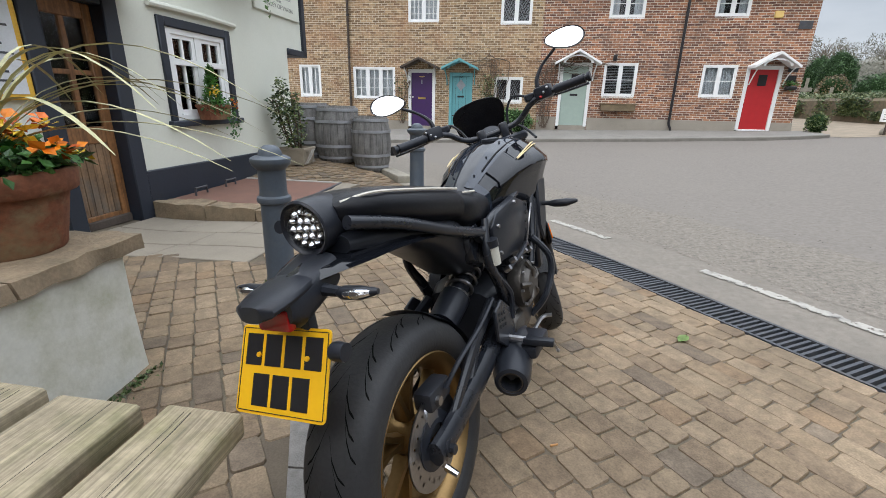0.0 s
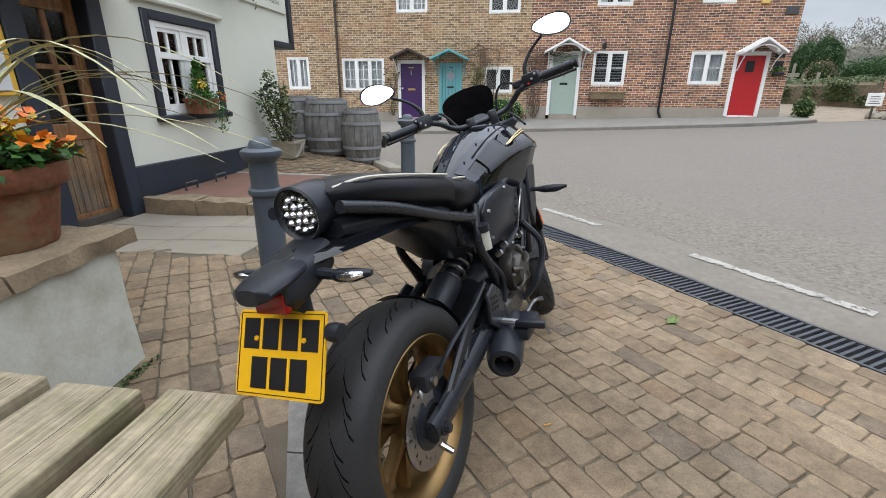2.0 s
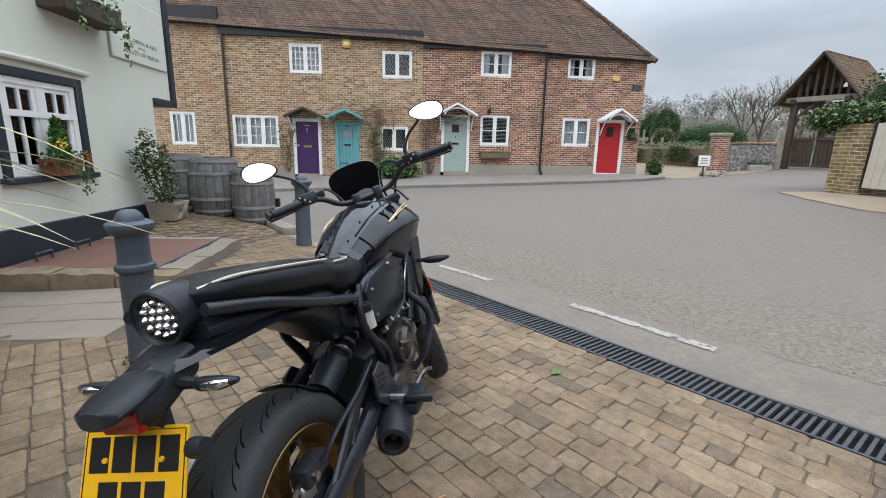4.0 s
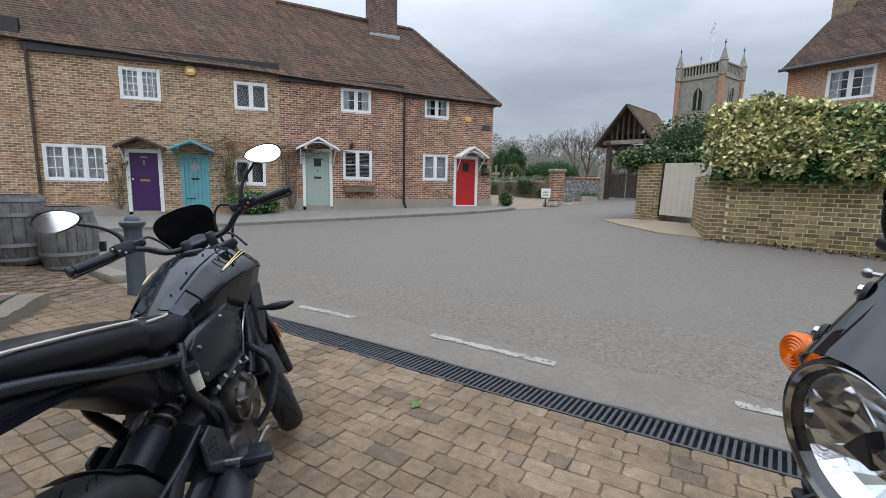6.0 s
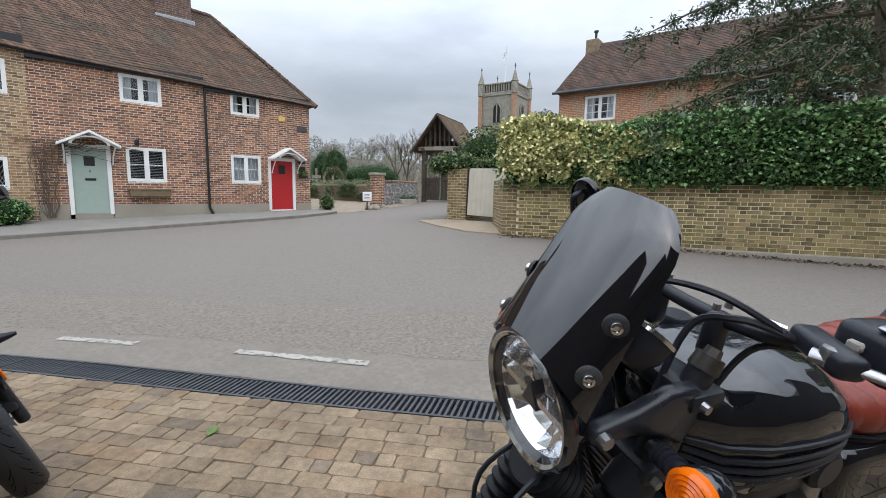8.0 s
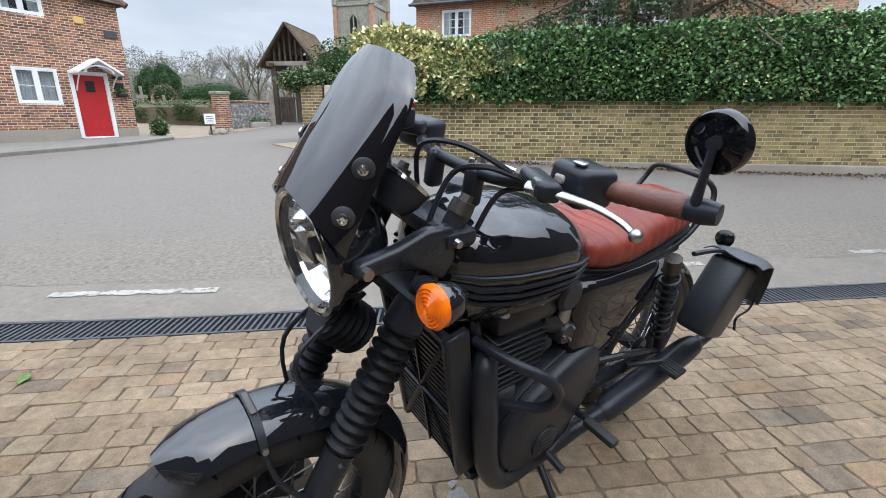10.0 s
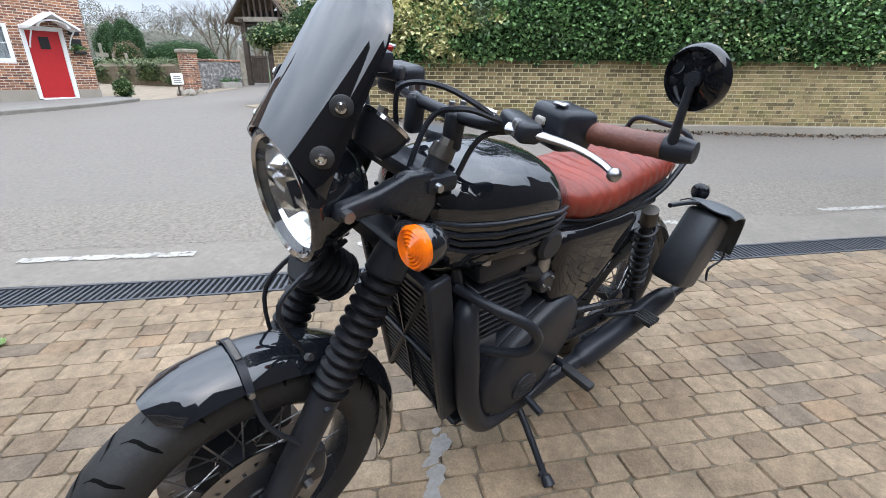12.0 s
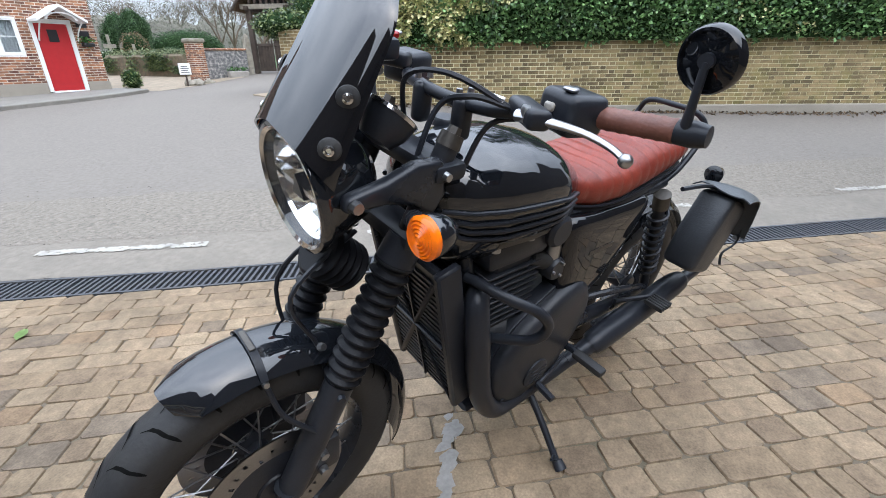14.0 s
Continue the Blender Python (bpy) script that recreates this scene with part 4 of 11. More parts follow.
M_PAPER = mat("menu_sheet", (0.62, 0.64, 0.66), 0.6, var=0.1, scale=12, bump=0.02)
M_BARREL = mat("grey_barrel_staves", (0.165, 0.16, 0.152), 0.8, var=0.35, scale=10, fine=60, bump=0.5, stain=(0.2, 0.18, 0.16), stain_amt=0.4, stain_scale=7)
M_HOOP = mat("galvanised_hoop", (0.27, 0.275, 0.285), 0.55, 0.5, var=0.2, bump=0.15)
M_BOLLARD = mat("blue_grey_bollard_paint", (0.055, 0.07, 0.09), 0.5, var=0.15, scale=7, fine=60, bump=0.15, stain=(0.1, 0.105, 0.1), stain_amt=0.45, stain_scale=6)
M_RUST = mat("rust_red_plate", (0.17, 0.085, 0.06), 0.75, var=0.2, scale=5, fine=60, bump=0.2, stain=(0.12, 0.07, 0.05), stain_amt=0.5)
M_BENCH = mat("weathered_pine", (0.32, 0.265, 0.175), 0.85, var=0.3, scale=9, fine=70, bump=0.5, stain=(0.17, 0.165, 0.07), stain_amt=0.75, stain_scale=6)


def grain(material, axis_scale, strength=0.55, ring=38.0):
    """Long wood grain: streaks drawn out along one local axis."""
    N, L = material.node_tree.nodes, material.node_tree.links
    b = N["Principled BSDF"]
    tc = N.new("ShaderNodeTexCoord")
    mp = N.new("ShaderNodeMapping")
    mp.inputs["Scale"].default_value = axis_scale
    L.new(tc.outputs["Object"], mp.inputs[0])
    nz = N.new("ShaderNodeTexNoise")
    nz.inputs["Scale"].default_value, nz.inputs["Detail"].default_value, nz.inputs["Distortion"].default_value = ring, 5.0, 0.6
    L.new(mp.outputs[0], nz.inputs[0])
    mr = N.new("ShaderNodeMapRange")
    mr.inputs[1].default_value, mr.inputs[2].default_value, mr.inputs[3].default_value, mr.inputs[4].default_value = 0.3, 0.7, 1 - strength, 1 + strength * 0.4
    L.new(nz.outputs[0], mr.inputs[0])
    mx = N.new("ShaderNodeMix")
    mx.data_type, mx.blend_type = "RGBA", "MULTIPLY"
    mx.inputs[0].default_value = 1.0
    old = b.inputs["Base Color"].links[0].from_socket
    L.new(old, mx.inputs[6])
    L.new(mr.outputs[0], mx.inputs[7])
    L.new(mx.outputs[2], b.inputs["Base Color"])
    return material


grain(M_BENCH, (1, 0.035, 1), 0.45, 150)
grain(M_OAK, (1, 1, 0.05), 0.5, 30)
grain(M_BARREL, (1, 1, 0.06), 0.4, 30)

# ---- the pub ----
PG = Matrix.Translation((-3.13, 4.356, 0)) @ Matrix.Rotation(math.atan2(0.9955, 0.095), 4, "Z")     # foot of the door post, x along the wall
PW = PG @ Matrix.Translation((0.56, 0, -0.06)) @ Matrix.Diagonal((1.33, 1, 1.07, 1))
UNPW = Matrix.Diagonal((1 / 1.33, 1, 1 / 1.07, 1)) @ Matrix.Scale(1.1, 4)
pub = thing("pub", "cream rendered old pub with navy woodwork and plinth", "pub", PW)
flat_top = lambda u: min(4.6, 3.2 + 0.5 * (u + 2.05))
bm = wall_cells(bmesh.new(), -2.05, 2.1, -0.2, flat_top, [(-0.96, -0.2, -0.5, 1.86), (0.05, 0.91, 0.88, 1.83)], 0, 0.35)
part("wall", bm, M_RENDER, pub, smooth=None)
part("upper_corner", bx((2.1, 0, 1.86), (2.5, 0.35, 4.6)), M_RENDER, pub, smooth=None)
part("side_wall", bx((1.8, 0.35, -0.2), (2.1, 6, 4.6)), M_RENDER, pub, smooth=None)
part("side_wall", bx((-2.05, 0.35, -0.2), (-1.75, 3, 3.2)), M_RENDER, pub, smooth=None)
def gabled_wall(name, lo, hi, eaves, peak, n, label):
    """A wall with a row of gables, closing the forecourt behind; added unseen, for dark reflections."""
    bm = bmesh.new()
    w = (hi - lo) / n
    prof = [(lo, -0.3)] + [(lo + w * k + (w * 0.5 if h else 0), peak if h else eaves) for k in range(n) for h in (0, 1)] + [(hi, eaves), (hi, -0.3)]
    prism(bm, prof, 0.3, pose(0, 0, 0, 90))
    return name, bm, label


for nm, bm, lab in (gabled_wall("wall_south", -10.5, -2.2, 2.9, 5.0, 2, "unseen dark gabled wall added behind for reflections and shade"),):
    bm.transform(PG @ at((0, 0.3, 0)))
    tagged(link(nm, bm, M_TIMBER, None), lab, "wall", kind="structure")
for nm, bm, lab in (gabled_wall("wall_east", -12.5, -0.01, 2.9, 5.2, 3, "unseen dark gabled wall added across the forecourt's back"),):
    bm.transform(PG @ at((-8.9, 0, 0)) @ pose(0, 0, 0, 0, 0, 90))
    tagged(link(nm, bm, M_TIMBER, None), lab, "wall", kind="structure")
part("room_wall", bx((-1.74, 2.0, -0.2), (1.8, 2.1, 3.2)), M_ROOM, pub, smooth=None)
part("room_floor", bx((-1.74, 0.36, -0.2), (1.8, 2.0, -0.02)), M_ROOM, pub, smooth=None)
bm = bmesh.new()
box(bm, (2.5, -0.04, 1.8), (2.6, 0.4, 4.6))
box(bm, (2.1, -0.04, 1.78), (2.6, 0.4, 1.87))
part("corner_trim", bvl(bm, 0.01), M_NAVY, pub)
bm = bmesh.new()
secs = []
for u in np.linspace(-0.37, 2.11, 12):
    zt = 0.45 - 0.015 * (u + 0.44)
    secs.append([(u, -0.03, -0.15), (u, -0.03, zt - 0.01), (u, -0.02, zt), (u, -0.002, zt), (u, -0.002, -0.15)])
loft(bm, secs)
part("plinth", bm, M_NAVY, pub)
bm = bmesh.new()
tube(bm, [(-0.08, -0.03, 1.985), (0.5, -0.035, 1.99), (1.02, -0.03, 1.975)], 0.03, 8)
part("drip_mould", bm, M_RENDER, pub)
win = part("window", bx((-0.03, -0.07, 0.84), (0.97, 0.05, 0.90), 0.008), M_NAVY, pub, "white sash window in a navy painted frame")
bm = bmesh.new()
for lo, hi in (((-0.0, -0.025, 0.9), (0.075, 0.06, 1.9)), ((0.86, -0.025, 0.9), (0.935, 0.06, 1.9)), ((0.075, -0.025, 1.815), (0.86, 0.06, 1.9))):
    box(bm, lo, hi)
part("surround", bvl(bm, 0.006), M_NAVY, win)
casement(win, 0.08, 0.915, 0.855, 1.81, lights=2, rows=1, cols=2, name="casement")
bm = bmesh.new()
box(bm, (0.1, -0.002, 1.46), (0.835, 0.09, 1.52))
box(bm, (0.08, 0.0, 0.91), (0.14, 0.09, 1.8))
part("transom", bm, M_WHITE, win)
# oak door between navy posts
M_OAKW = mat("weather_bleached_oak", (0.2, 0.12, 0.065), 0.7, var=0.4, scale=5, fine=40, bump=0.3, stain=(0.16, 0.145, 0.125), stain_amt=0.8, stain_scale=3)
grain(M_OAKW, (1, 1, 0.05), 0.5, 30)
dr = part("door", bx((-1.12, 0.1, 0.0), (-0.54, 0.15, 0.02)), M_OAK, pub, "varnished oak door, glazed above and boarded below")
for k in range(6):
    a = -1.05 + 0.44 * k / 6
    part("board", bx((a + 0.002, 0.09, 0.12), (a + 0.44 / 6 - 0.002, 0.13, 0.74), 0.004), M_OAKW, dr)
bm = bmesh.new()
for lo, hi in (((-1.15, 0.08, 0.0), (-1.05, 0.14, 1.86)), ((-0.61, 0.08, 0.0), (-0.51, 0.14, 1.86)), ((-1.05, 0.08, 0.0), (-0.61, 0.14, 0.12)), ((-1.05, 0.08, 0.74), (-0.61, 0.14, 0.88)), ((-1.05, 0.08, 1.74), (-0.61, 0.14, 1.86)), ((-0.86, 0.09, 0.88), (-0.80, 0.13, 1.74)), ((-1.05, 0.09, 1.3), (-0.61, 0.13, 1.34))):
    box(bm, lo, hi)
part("stile_frame", bvl(bm, 0.006), M_OAK, dr)
pn = part("pane", bx((-1.05, 0.105, 0.88), (-0.61, 0.109, 1.74)), M_GLASS, dr, smooth=None)
pn.visible_shadow = False
part("weather_board", bx((-1.14, 0.05, 0.0), (-0.52, 0.1, 0.08), 0.01), M_TIMBER, dr)
for nm, a, b in (("door_post", -1.08, -0.95), ("door_post", -0.51, -0.38)):
    part(nm, bx((a, -0.05, -0.1), (b, 0.15, 1.98), 0.01), M_NAVY, pub)
dr.matrix_basis = at((-0.51, 0, 0)) @ Matrix.Diagonal((0.6875, 1, 1, 1)) @ at((0.51, 0, 0))
part("lintel", bx((-1.08, -0.04, 1.86), (-0.38, 0.15, 2.0), 0.01), M_NAVY, pub)
hood = part("door_hood", bx((-1.6, -0.4, 2.0), (-0.28, 0.0, 2.07), 0.01), M_TIMBER, pub, "dark timber ledge over the pub door")
part("hood_board", bx((-1.6, -0.42, 1.95), (-0.28, -0.36, 2.1), 0.008), M_TIMBER, hood)
mc = part("menu_case", bx((-1.5, -0.06, 1.1), (-1.095, -0.003, 1.85), 0.01), M_GOLD, pub, "gilt framed menu case on the pub wall")
part("menu_sheet", bx((-1.46, -0.066, 1.14), (-1.135, -0.06, 1.81)), M_PAPER, mc)
for k in range(9):
    part("text_bar", bx((-1.42, -0.069, 1.22 + k * 0.06), (-1.17 - 0.05 * (k % 3), -0.0665, 1.235 + k * 0.06)), M_IRON, mc)
# painted sign board with its words
sb = part("sign_board", bx((1.42, -0.035, 2.27), (2.44, -0.002, 3.05), 0.012), M_RENDER, pub, "cream painted sign board with small grey lettering")
M_LETTER = mat("grey_lettering", (0.23, 0.23, 0.21), 0.7, var=0.1, bump=0)
for words, z, s in (("EAT, DRINK & REST", 2.52, 0.074), ("IN THE", 2.455, 0.04), ("VALLEY OF VISION", 2.37, 0.078)):
    cu = bpy.data.curves.new("lettering", "FONT")
    cu.body, cu.size, cu.align_x, cu.extrude = words, s, "CENTER", 0.001
    tx = new("lettering", cu)
    deps = bpy.context.evaluated_depsgraph_get()
    me = bpy.data.meshes.new_from_object(tx.evaluated_get(deps))
    bpy.data.objects.remove(tx)
    me.materials.clear()
    me.materials.append(M_LETTER)
    tx = new("lettering", me)
    tx.parent = sb
    tx.matrix_basis = Matrix.Translation((1.95, -0.038, z)) @ pose(0, 0, 0, 90)
bracket_box = thing("hanging_trough", "weathered wooden wall trough with trailing ivy", "planter", PW @ Matrix.Translation((0.95, -0.15, 2.52)) @ UNPW)
part("trough", bx((-0.45, -0.12, 0), (0.45, 0.148, 0.2), 0.01), M_TIMBER, bracket_box)
rng = random.Random(5)
pts = [(rng.uniform(-0.5, 0.5), rng.uniform(-0.18, 0.0), 0.2 + rng.uniform(-0.08, 0.18)) for _ in range(160)]
for s, ln in ((0.4, 0.45), (0.15, 0.18), (-0.3, 0.25), (0.46, 0.3)):
    pts += [(s + 0.03 * math.sin(k) + 0.1 * k / 26, -0.15 + 0.03 * rng.random(), 0.1 - ln * k / 26) for k in range(26)]
leaf_part("ivy", pts, 0.035, M_IVY, bracket_box, 6)
lp = thing("ledge_planter", "small fern planting on the timber ledge", "plant", PW @ Matrix.Translation((-0.6, -0.22, 2.07)) @ UNPW)
leaf_part("foliage", [(rng.gauss(0, 0.17), rng.gauss(0, 0.05), abs(rng.gauss(0.05, 0.05))) for _ in range(260)], 0.03, M_IVY, lp, 8)

# window trough with a dwarf conifer and pansies
tw = thing("window_trough", "terracotta trough with dwarf conifer and pansies", "planter", PW @ Matrix.Translation((0.46, -0.115, 0.9)) @ UNPW)
bm = bmesh.new()
loft(bm, [[(x * k, y * k, z) for x, y in ((-0.2, -0.075), (0.2, -0.075), (0.2, 0.075), (-0.2, 0.075))] for z, k in ((0, 0.85), (0.13, 0.98), (0.13, 1.05), (0.16, 1.05), (0.16, 0.93), (0.13, 0.9))])
part("trough", bm, M_TERRA, tw, smooth=25)
cone = [(0.0 + r * math.cos(a), r * math.sin(a), z) for z, r, a in ((0.15 + 0.4 * t, 0.1 * (1 - t) ** 0.7 * (0.75 + 0.25 * rng.random()), rng.uniform(0, 6.28)) for t in (rng.random() for _ in range(1100)))]
leaf_part("conifer", cone, 0.016, leaf_mat("bright_conifer", (0.03, 0.11, 0.012), (0.08, 0.24, 0.03)), tw, 9, long=2.5)
tagged(leaf_part("bedding", [(rng.uniform(-0.22, 0.24), rng.uniform(-0.13, 0.05), 0.14 + rng.uniform(-0.06, 0.09)) for _ in range(240)] + [(0.15 + 0.05 * rng.gauss(0, 1), -0.12, 0.1 - 0.3 * rng.random()) for _ in range(90)], 0.025, M_GREEN, tw, 10), kind="stuff")
leaf_part("flowers", [(x + rng.gauss(0, 0.018), -0.12 + rng.gauss(0, 0.012), z + rng.gauss(0, 0.018)) for x, z in ((-0.12, 0.27), (-0.16, 0.31), (-0.1, 0.33)) for _ in range(9)], 0.022, M_YELLOW, tw, 11)
leaf_part("orange_flowers", [(x + rng.gauss(0, 0.015), -0.12 + rng.gauss(0, 0.012), z + rng.gauss(0, 0.018)) for x, z in ((0.19, 0.19), (0.23, 0.14)) for _ in range(9)], 0.022, M_ORANGE, tw, 12)

# ---- cellar hatch with its worn kerb stones ----
hatch = thing("cellar_hatch", "rust red steel cellar hatch with two iron handles", "hatch", PG @ Matrix.Translation((0.0, 0.0, 0.095)), kind="structure")


def rough_stone(parent, lo, hi, seed, material=None):
    bm = bx(lo, hi, 0.0)
    bmesh.ops.subdivide_edges(bm, edges=bm.edges[:], cuts=5, use_grid_fill=True)
    for v in bm.verts:
        v.co += Vector((0.02 * noise.noise(v.co * 6 + Vector((seed, 0, 0))), 0.02 * noise.noise(v.co * 5 + Vector((0, seed, 0))), 0.022 * noise.noise(v.co * 6 + Vector((0, 0, seed)))))
    part("kerb_stone", bm, material or M_STONE, parent, smooth=60)


for k, (a, b) in enumerate(((-0.04, -0.62), (-0.63, -1.2), (-1.21, -1.72))):
    rough_stone(hatch, (0.06, b, -0.28), (0.3, a, 0.0 - 0.012 * k), k, M_CAPSTONE)
for k, (a, b) in enumerate(((0.31, 0.82), (0.83, 1.3), (1.31, 1.78))):
    rough_stone(hatch, (a, -1.72, -0.25), (b, -1.45, -0.02), k + 7, M_FLAG)
part("plate", bx((0.31, -1.44, -0.1), (1.72, -0.06, -0.012), 0.006), M_RUST, hatch)
part("rim", bx((1.72, -1.44, -0.1), (1.78, -0.06, -0.002), 0.006), M_CONC, hatch)
part("rim", bx((0.3, -1.47, -0.1), (1.78, -1.44, -0.004), 0.006), M_IRON, hatch)
for x in (0.52, 1.08):
    bm = bmesh.new()
    tube(bm, [(x, -0.2, -0.02), (x, -0.2, 0.07), (x + 0.2, -0.2, 0.07), (x + 0.2, -0.2, -0.02)], 0.012, 8, 1)
    part("handle", bm, M_IRON, hatch)
# ---- barrels ----
prof = [(0.0, 0.0), (0.225, 0.0), (0.235, 0.02), (0.27, 0.2), (0.29, 0.42), (0.285, 0.5), (0.265, 0.7), (0.235, 0.86), (0.225, 0.88), (0.205, 0.88), (0.205, 0.85), (0.0, 0.85)]


def barrel():
    th = thing("barrel", "grey weathered oak barrel with galvanised hoops", "barrel", group="barrels by the pub")
    n = 20
    for k in range(n):
        bm = bmesh.new()
        lathe(bm, [(r * (1.0 if j % 2 else 0.995), z) for j, (r, z) in enumerate(prof[1:10])], 2, None, 360 / n * k + 0.5, 360 / n * (k + 1) - 0.5)
        part("stave", bm, M_BARREL, th, smooth=20)
    bm = bmesh.new()
    lathe(bm, [(0, 0.84), (0.21, 0.84), (0.21, 0.83), (0, 0.83)], 24)
    lathe(bm, [(0, 0.02), (0.22, 0.02), (0.22, 0.01), (0, 0.01)], 24)
    part("head", bm, M_BARREL, th)
    for z, r in ((0.06, 0.247), (0.24, 0.279), (0.62, 0.279), (0.8, 0.25)):
        bm = bmesh.new()
        lathe(bm, [(r, z), (r + 0.006, z), (r + 0.003, z + 0.045), (r - 0.004, z + 0.045)], 28)
        part("hoop", bm, M_HOOP, th)
    return th


b1 = barrel()
spots = ((-1.5, 7.88), (-2.14, 8.08), (-2.72, 8.25))
FAT = Matrix.Diagonal((1.2, 1.2, 1.04, 1))
b1.matrix_world = on_ground(*spots[0], 10, 0.0) @ FAT
for k, (x, y) in enumerate(spots[1:]):
    copy_thing(b1, on_ground(x, y, 70 * k + 33, 0.0) @ FAT)
tap = thing("barrel_tap_box", "small black box fixed to the barrel's side", "box", on_ground(-1.17, 7.95, 0, 0.4))
part("housing", bx((-0.06, -0.05, 0), (0.08, 0.05, 0.15), 0.01), M_BLACK, tap)
ks = thing("kerb_boulder", "broken stone kerb block beside the barrels", "stone", on_ground(-1.0, 7.4, 28))
bm = bx((-0.12, -0.45, -0.05), (0.14, 0.45, 0.16), 0.04, 2)
for v in bm.verts:
    v.co += Vector((0.03 * noise.noise(v.co * 7), 0.03 * noise.noise(v.co * 6 + Vector((3, 1, 2))), 0.03 * noise.noise(v.co * 5)))
part("stone", bm, M_STONE, ks)
# ---- shrub in a trellis pot ----
sp_ = thing("potted_shrub", "variegated climbing shrub in a square lattice pot", "plant", PG @ at((2.86, -0.3, level(-2.6, 7.2) + 0.004)) @ Matrix.Diagonal((1.2, 1.2, 0.78, 1)))
bm = bmesh.new()
loft(bm, [[(x * k, y * k, z) for x, y in ((-0.17, -0.17), (0.17, -0.17), (0.17, 0.17), (-0.17, 0.17))] for z, k in ((0, 0.85), (0.3, 1.0), (0.3, 1.06), (0.34, 1.06), (0.34, 0.92), (0.28, 0.9))])
pt = part("pot", bm, mat("sandstone_pot", (0.3, 0.26, 0.2), 0.9, var=0.2, bump=0.4), sp_, smooth=25)
for f in range(2):
    bm = bmesh.new()
    for k in range(-3, 6):
        for sg in (1, -1):
            a, b = Vector((-0.15 + 0.3 * k / 5, -0.175, 0.03)), Vector((-0.15 + 0.3 * k / 5 + sg * 0.22, -0.185, 0.29))
            if abs(a.x) < 0.16 and abs(b.x) < 0.17:
                cyl(bm, a, b, 0.008, n=4)
    bm.transform(pose(0, 0, 0, 0, 0, 90 * f))
    part("lattice", bm, M_CONC, pt)
bm = bmesh.new()
for k in range(9):
    a = k * 0.7
    tube(bm, [(0.05 * math.cos(a), 0.05 * math.sin(a), 0.3), (0.12 * math.cos(a) - 0.1, 0.12 * math.sin(a), 0.7), (0.16 * math.cos(a) - 0.24, 0.14 * math.sin(a), 1.1 + 0.05 * k)], [0.012, 0.008, 0.004], 5, 4)
part("stems", bm, M_TWIG, sp_)
rr = random.Random(21)
pts = blob_points(rr, 650, (-0.1, 0, 0.75), (0.2, 0.2, 0.45), 0.2) + blob_points(rr, 600, (-0.25, 0, 1.15), (0.2, 0.2, 0.35), 0.2) + blob_points(rr, 120, (-0.32, 0, 1.5), (0.08, 0.08, 0.2), 0.1)
leaf_part("leaves", pts, 0.032, M_SHRUB, sp_, 22)


# ---- bollards ----
def bollard():
    th = thing("bollard", "blue-grey painted cast iron bollard with domed cap", "bollard", group="bollards")
    bm = bmesh.new()
    lathe(bm, [(0, 0), (0.083, 0.0), (0.083, 0.05), (0.079, 0.06), (0.074, 0.52), (0.074, 0.525), (0.088, 0.535), (0.091, 0.55), (0.088, 0.565), (0.075, 0.575), (0.072, 0.6), (0.072, 0.72), (0.075, 0.73), (0, 0.73)], 32)
    part("shaft", bm, M_BOLLARD, th)
    bm = bmesh.new()
    lathe(bm, [(0, 0.73), (0.08, 0.73), (0.1, 0.755), (0.106, 0.775), (0.104, 0.79), (0.085, 0.802), (0.064, 0.806), (0.06, 0.825), (0.05, 0.845), (0.03, 0.86), (0, 0.865)], 32)
    part("cap", bm, M_BOLLARD, th)
    return th


bo = bollard()
bo.matrix_world = on_ground(-0.95, 2.65) @ Matrix.Diagonal((1.14, 1.14, 1.05, 1))
copy_thing(bo, on_ground(-0.5, 6.28, 40, 0.0) @ Matrix.Diagonal((1.14, 1.14, 1.07, 1)))
M_MOSS = leaf_mat("moss_tufts", (0.03, 0.06, 0.012), (0.08, 0.11, 0.03))
mo = thing("moss", "green moss tufts at the bollard's foot and wall foot", "moss", pose(0, 0, 0), kind="stuff")
rr = random.Random(31)
pts = []
for _ in range(240):
    a = rr.uniform(0, 6.28)
    x, y = -0.95 + 0.1 * math.cos(a) * rr.uniform(0.9, 1.25), 2.65 + 0.1 * math.sin(a) * rr.uniform(0.9, 1.25)
    pts.append((x, y, level(x, y)))
for _ in range(420):
    y = rr.uniform(0.9, 1.62)
    x = -1.105 + abs(rr.gauss(0, 0.02))
    pts.append((x, y, level(x, y) + 0.002))
leaf_part("tufts", pts, 0.012, M_MOSS, mo, 32)

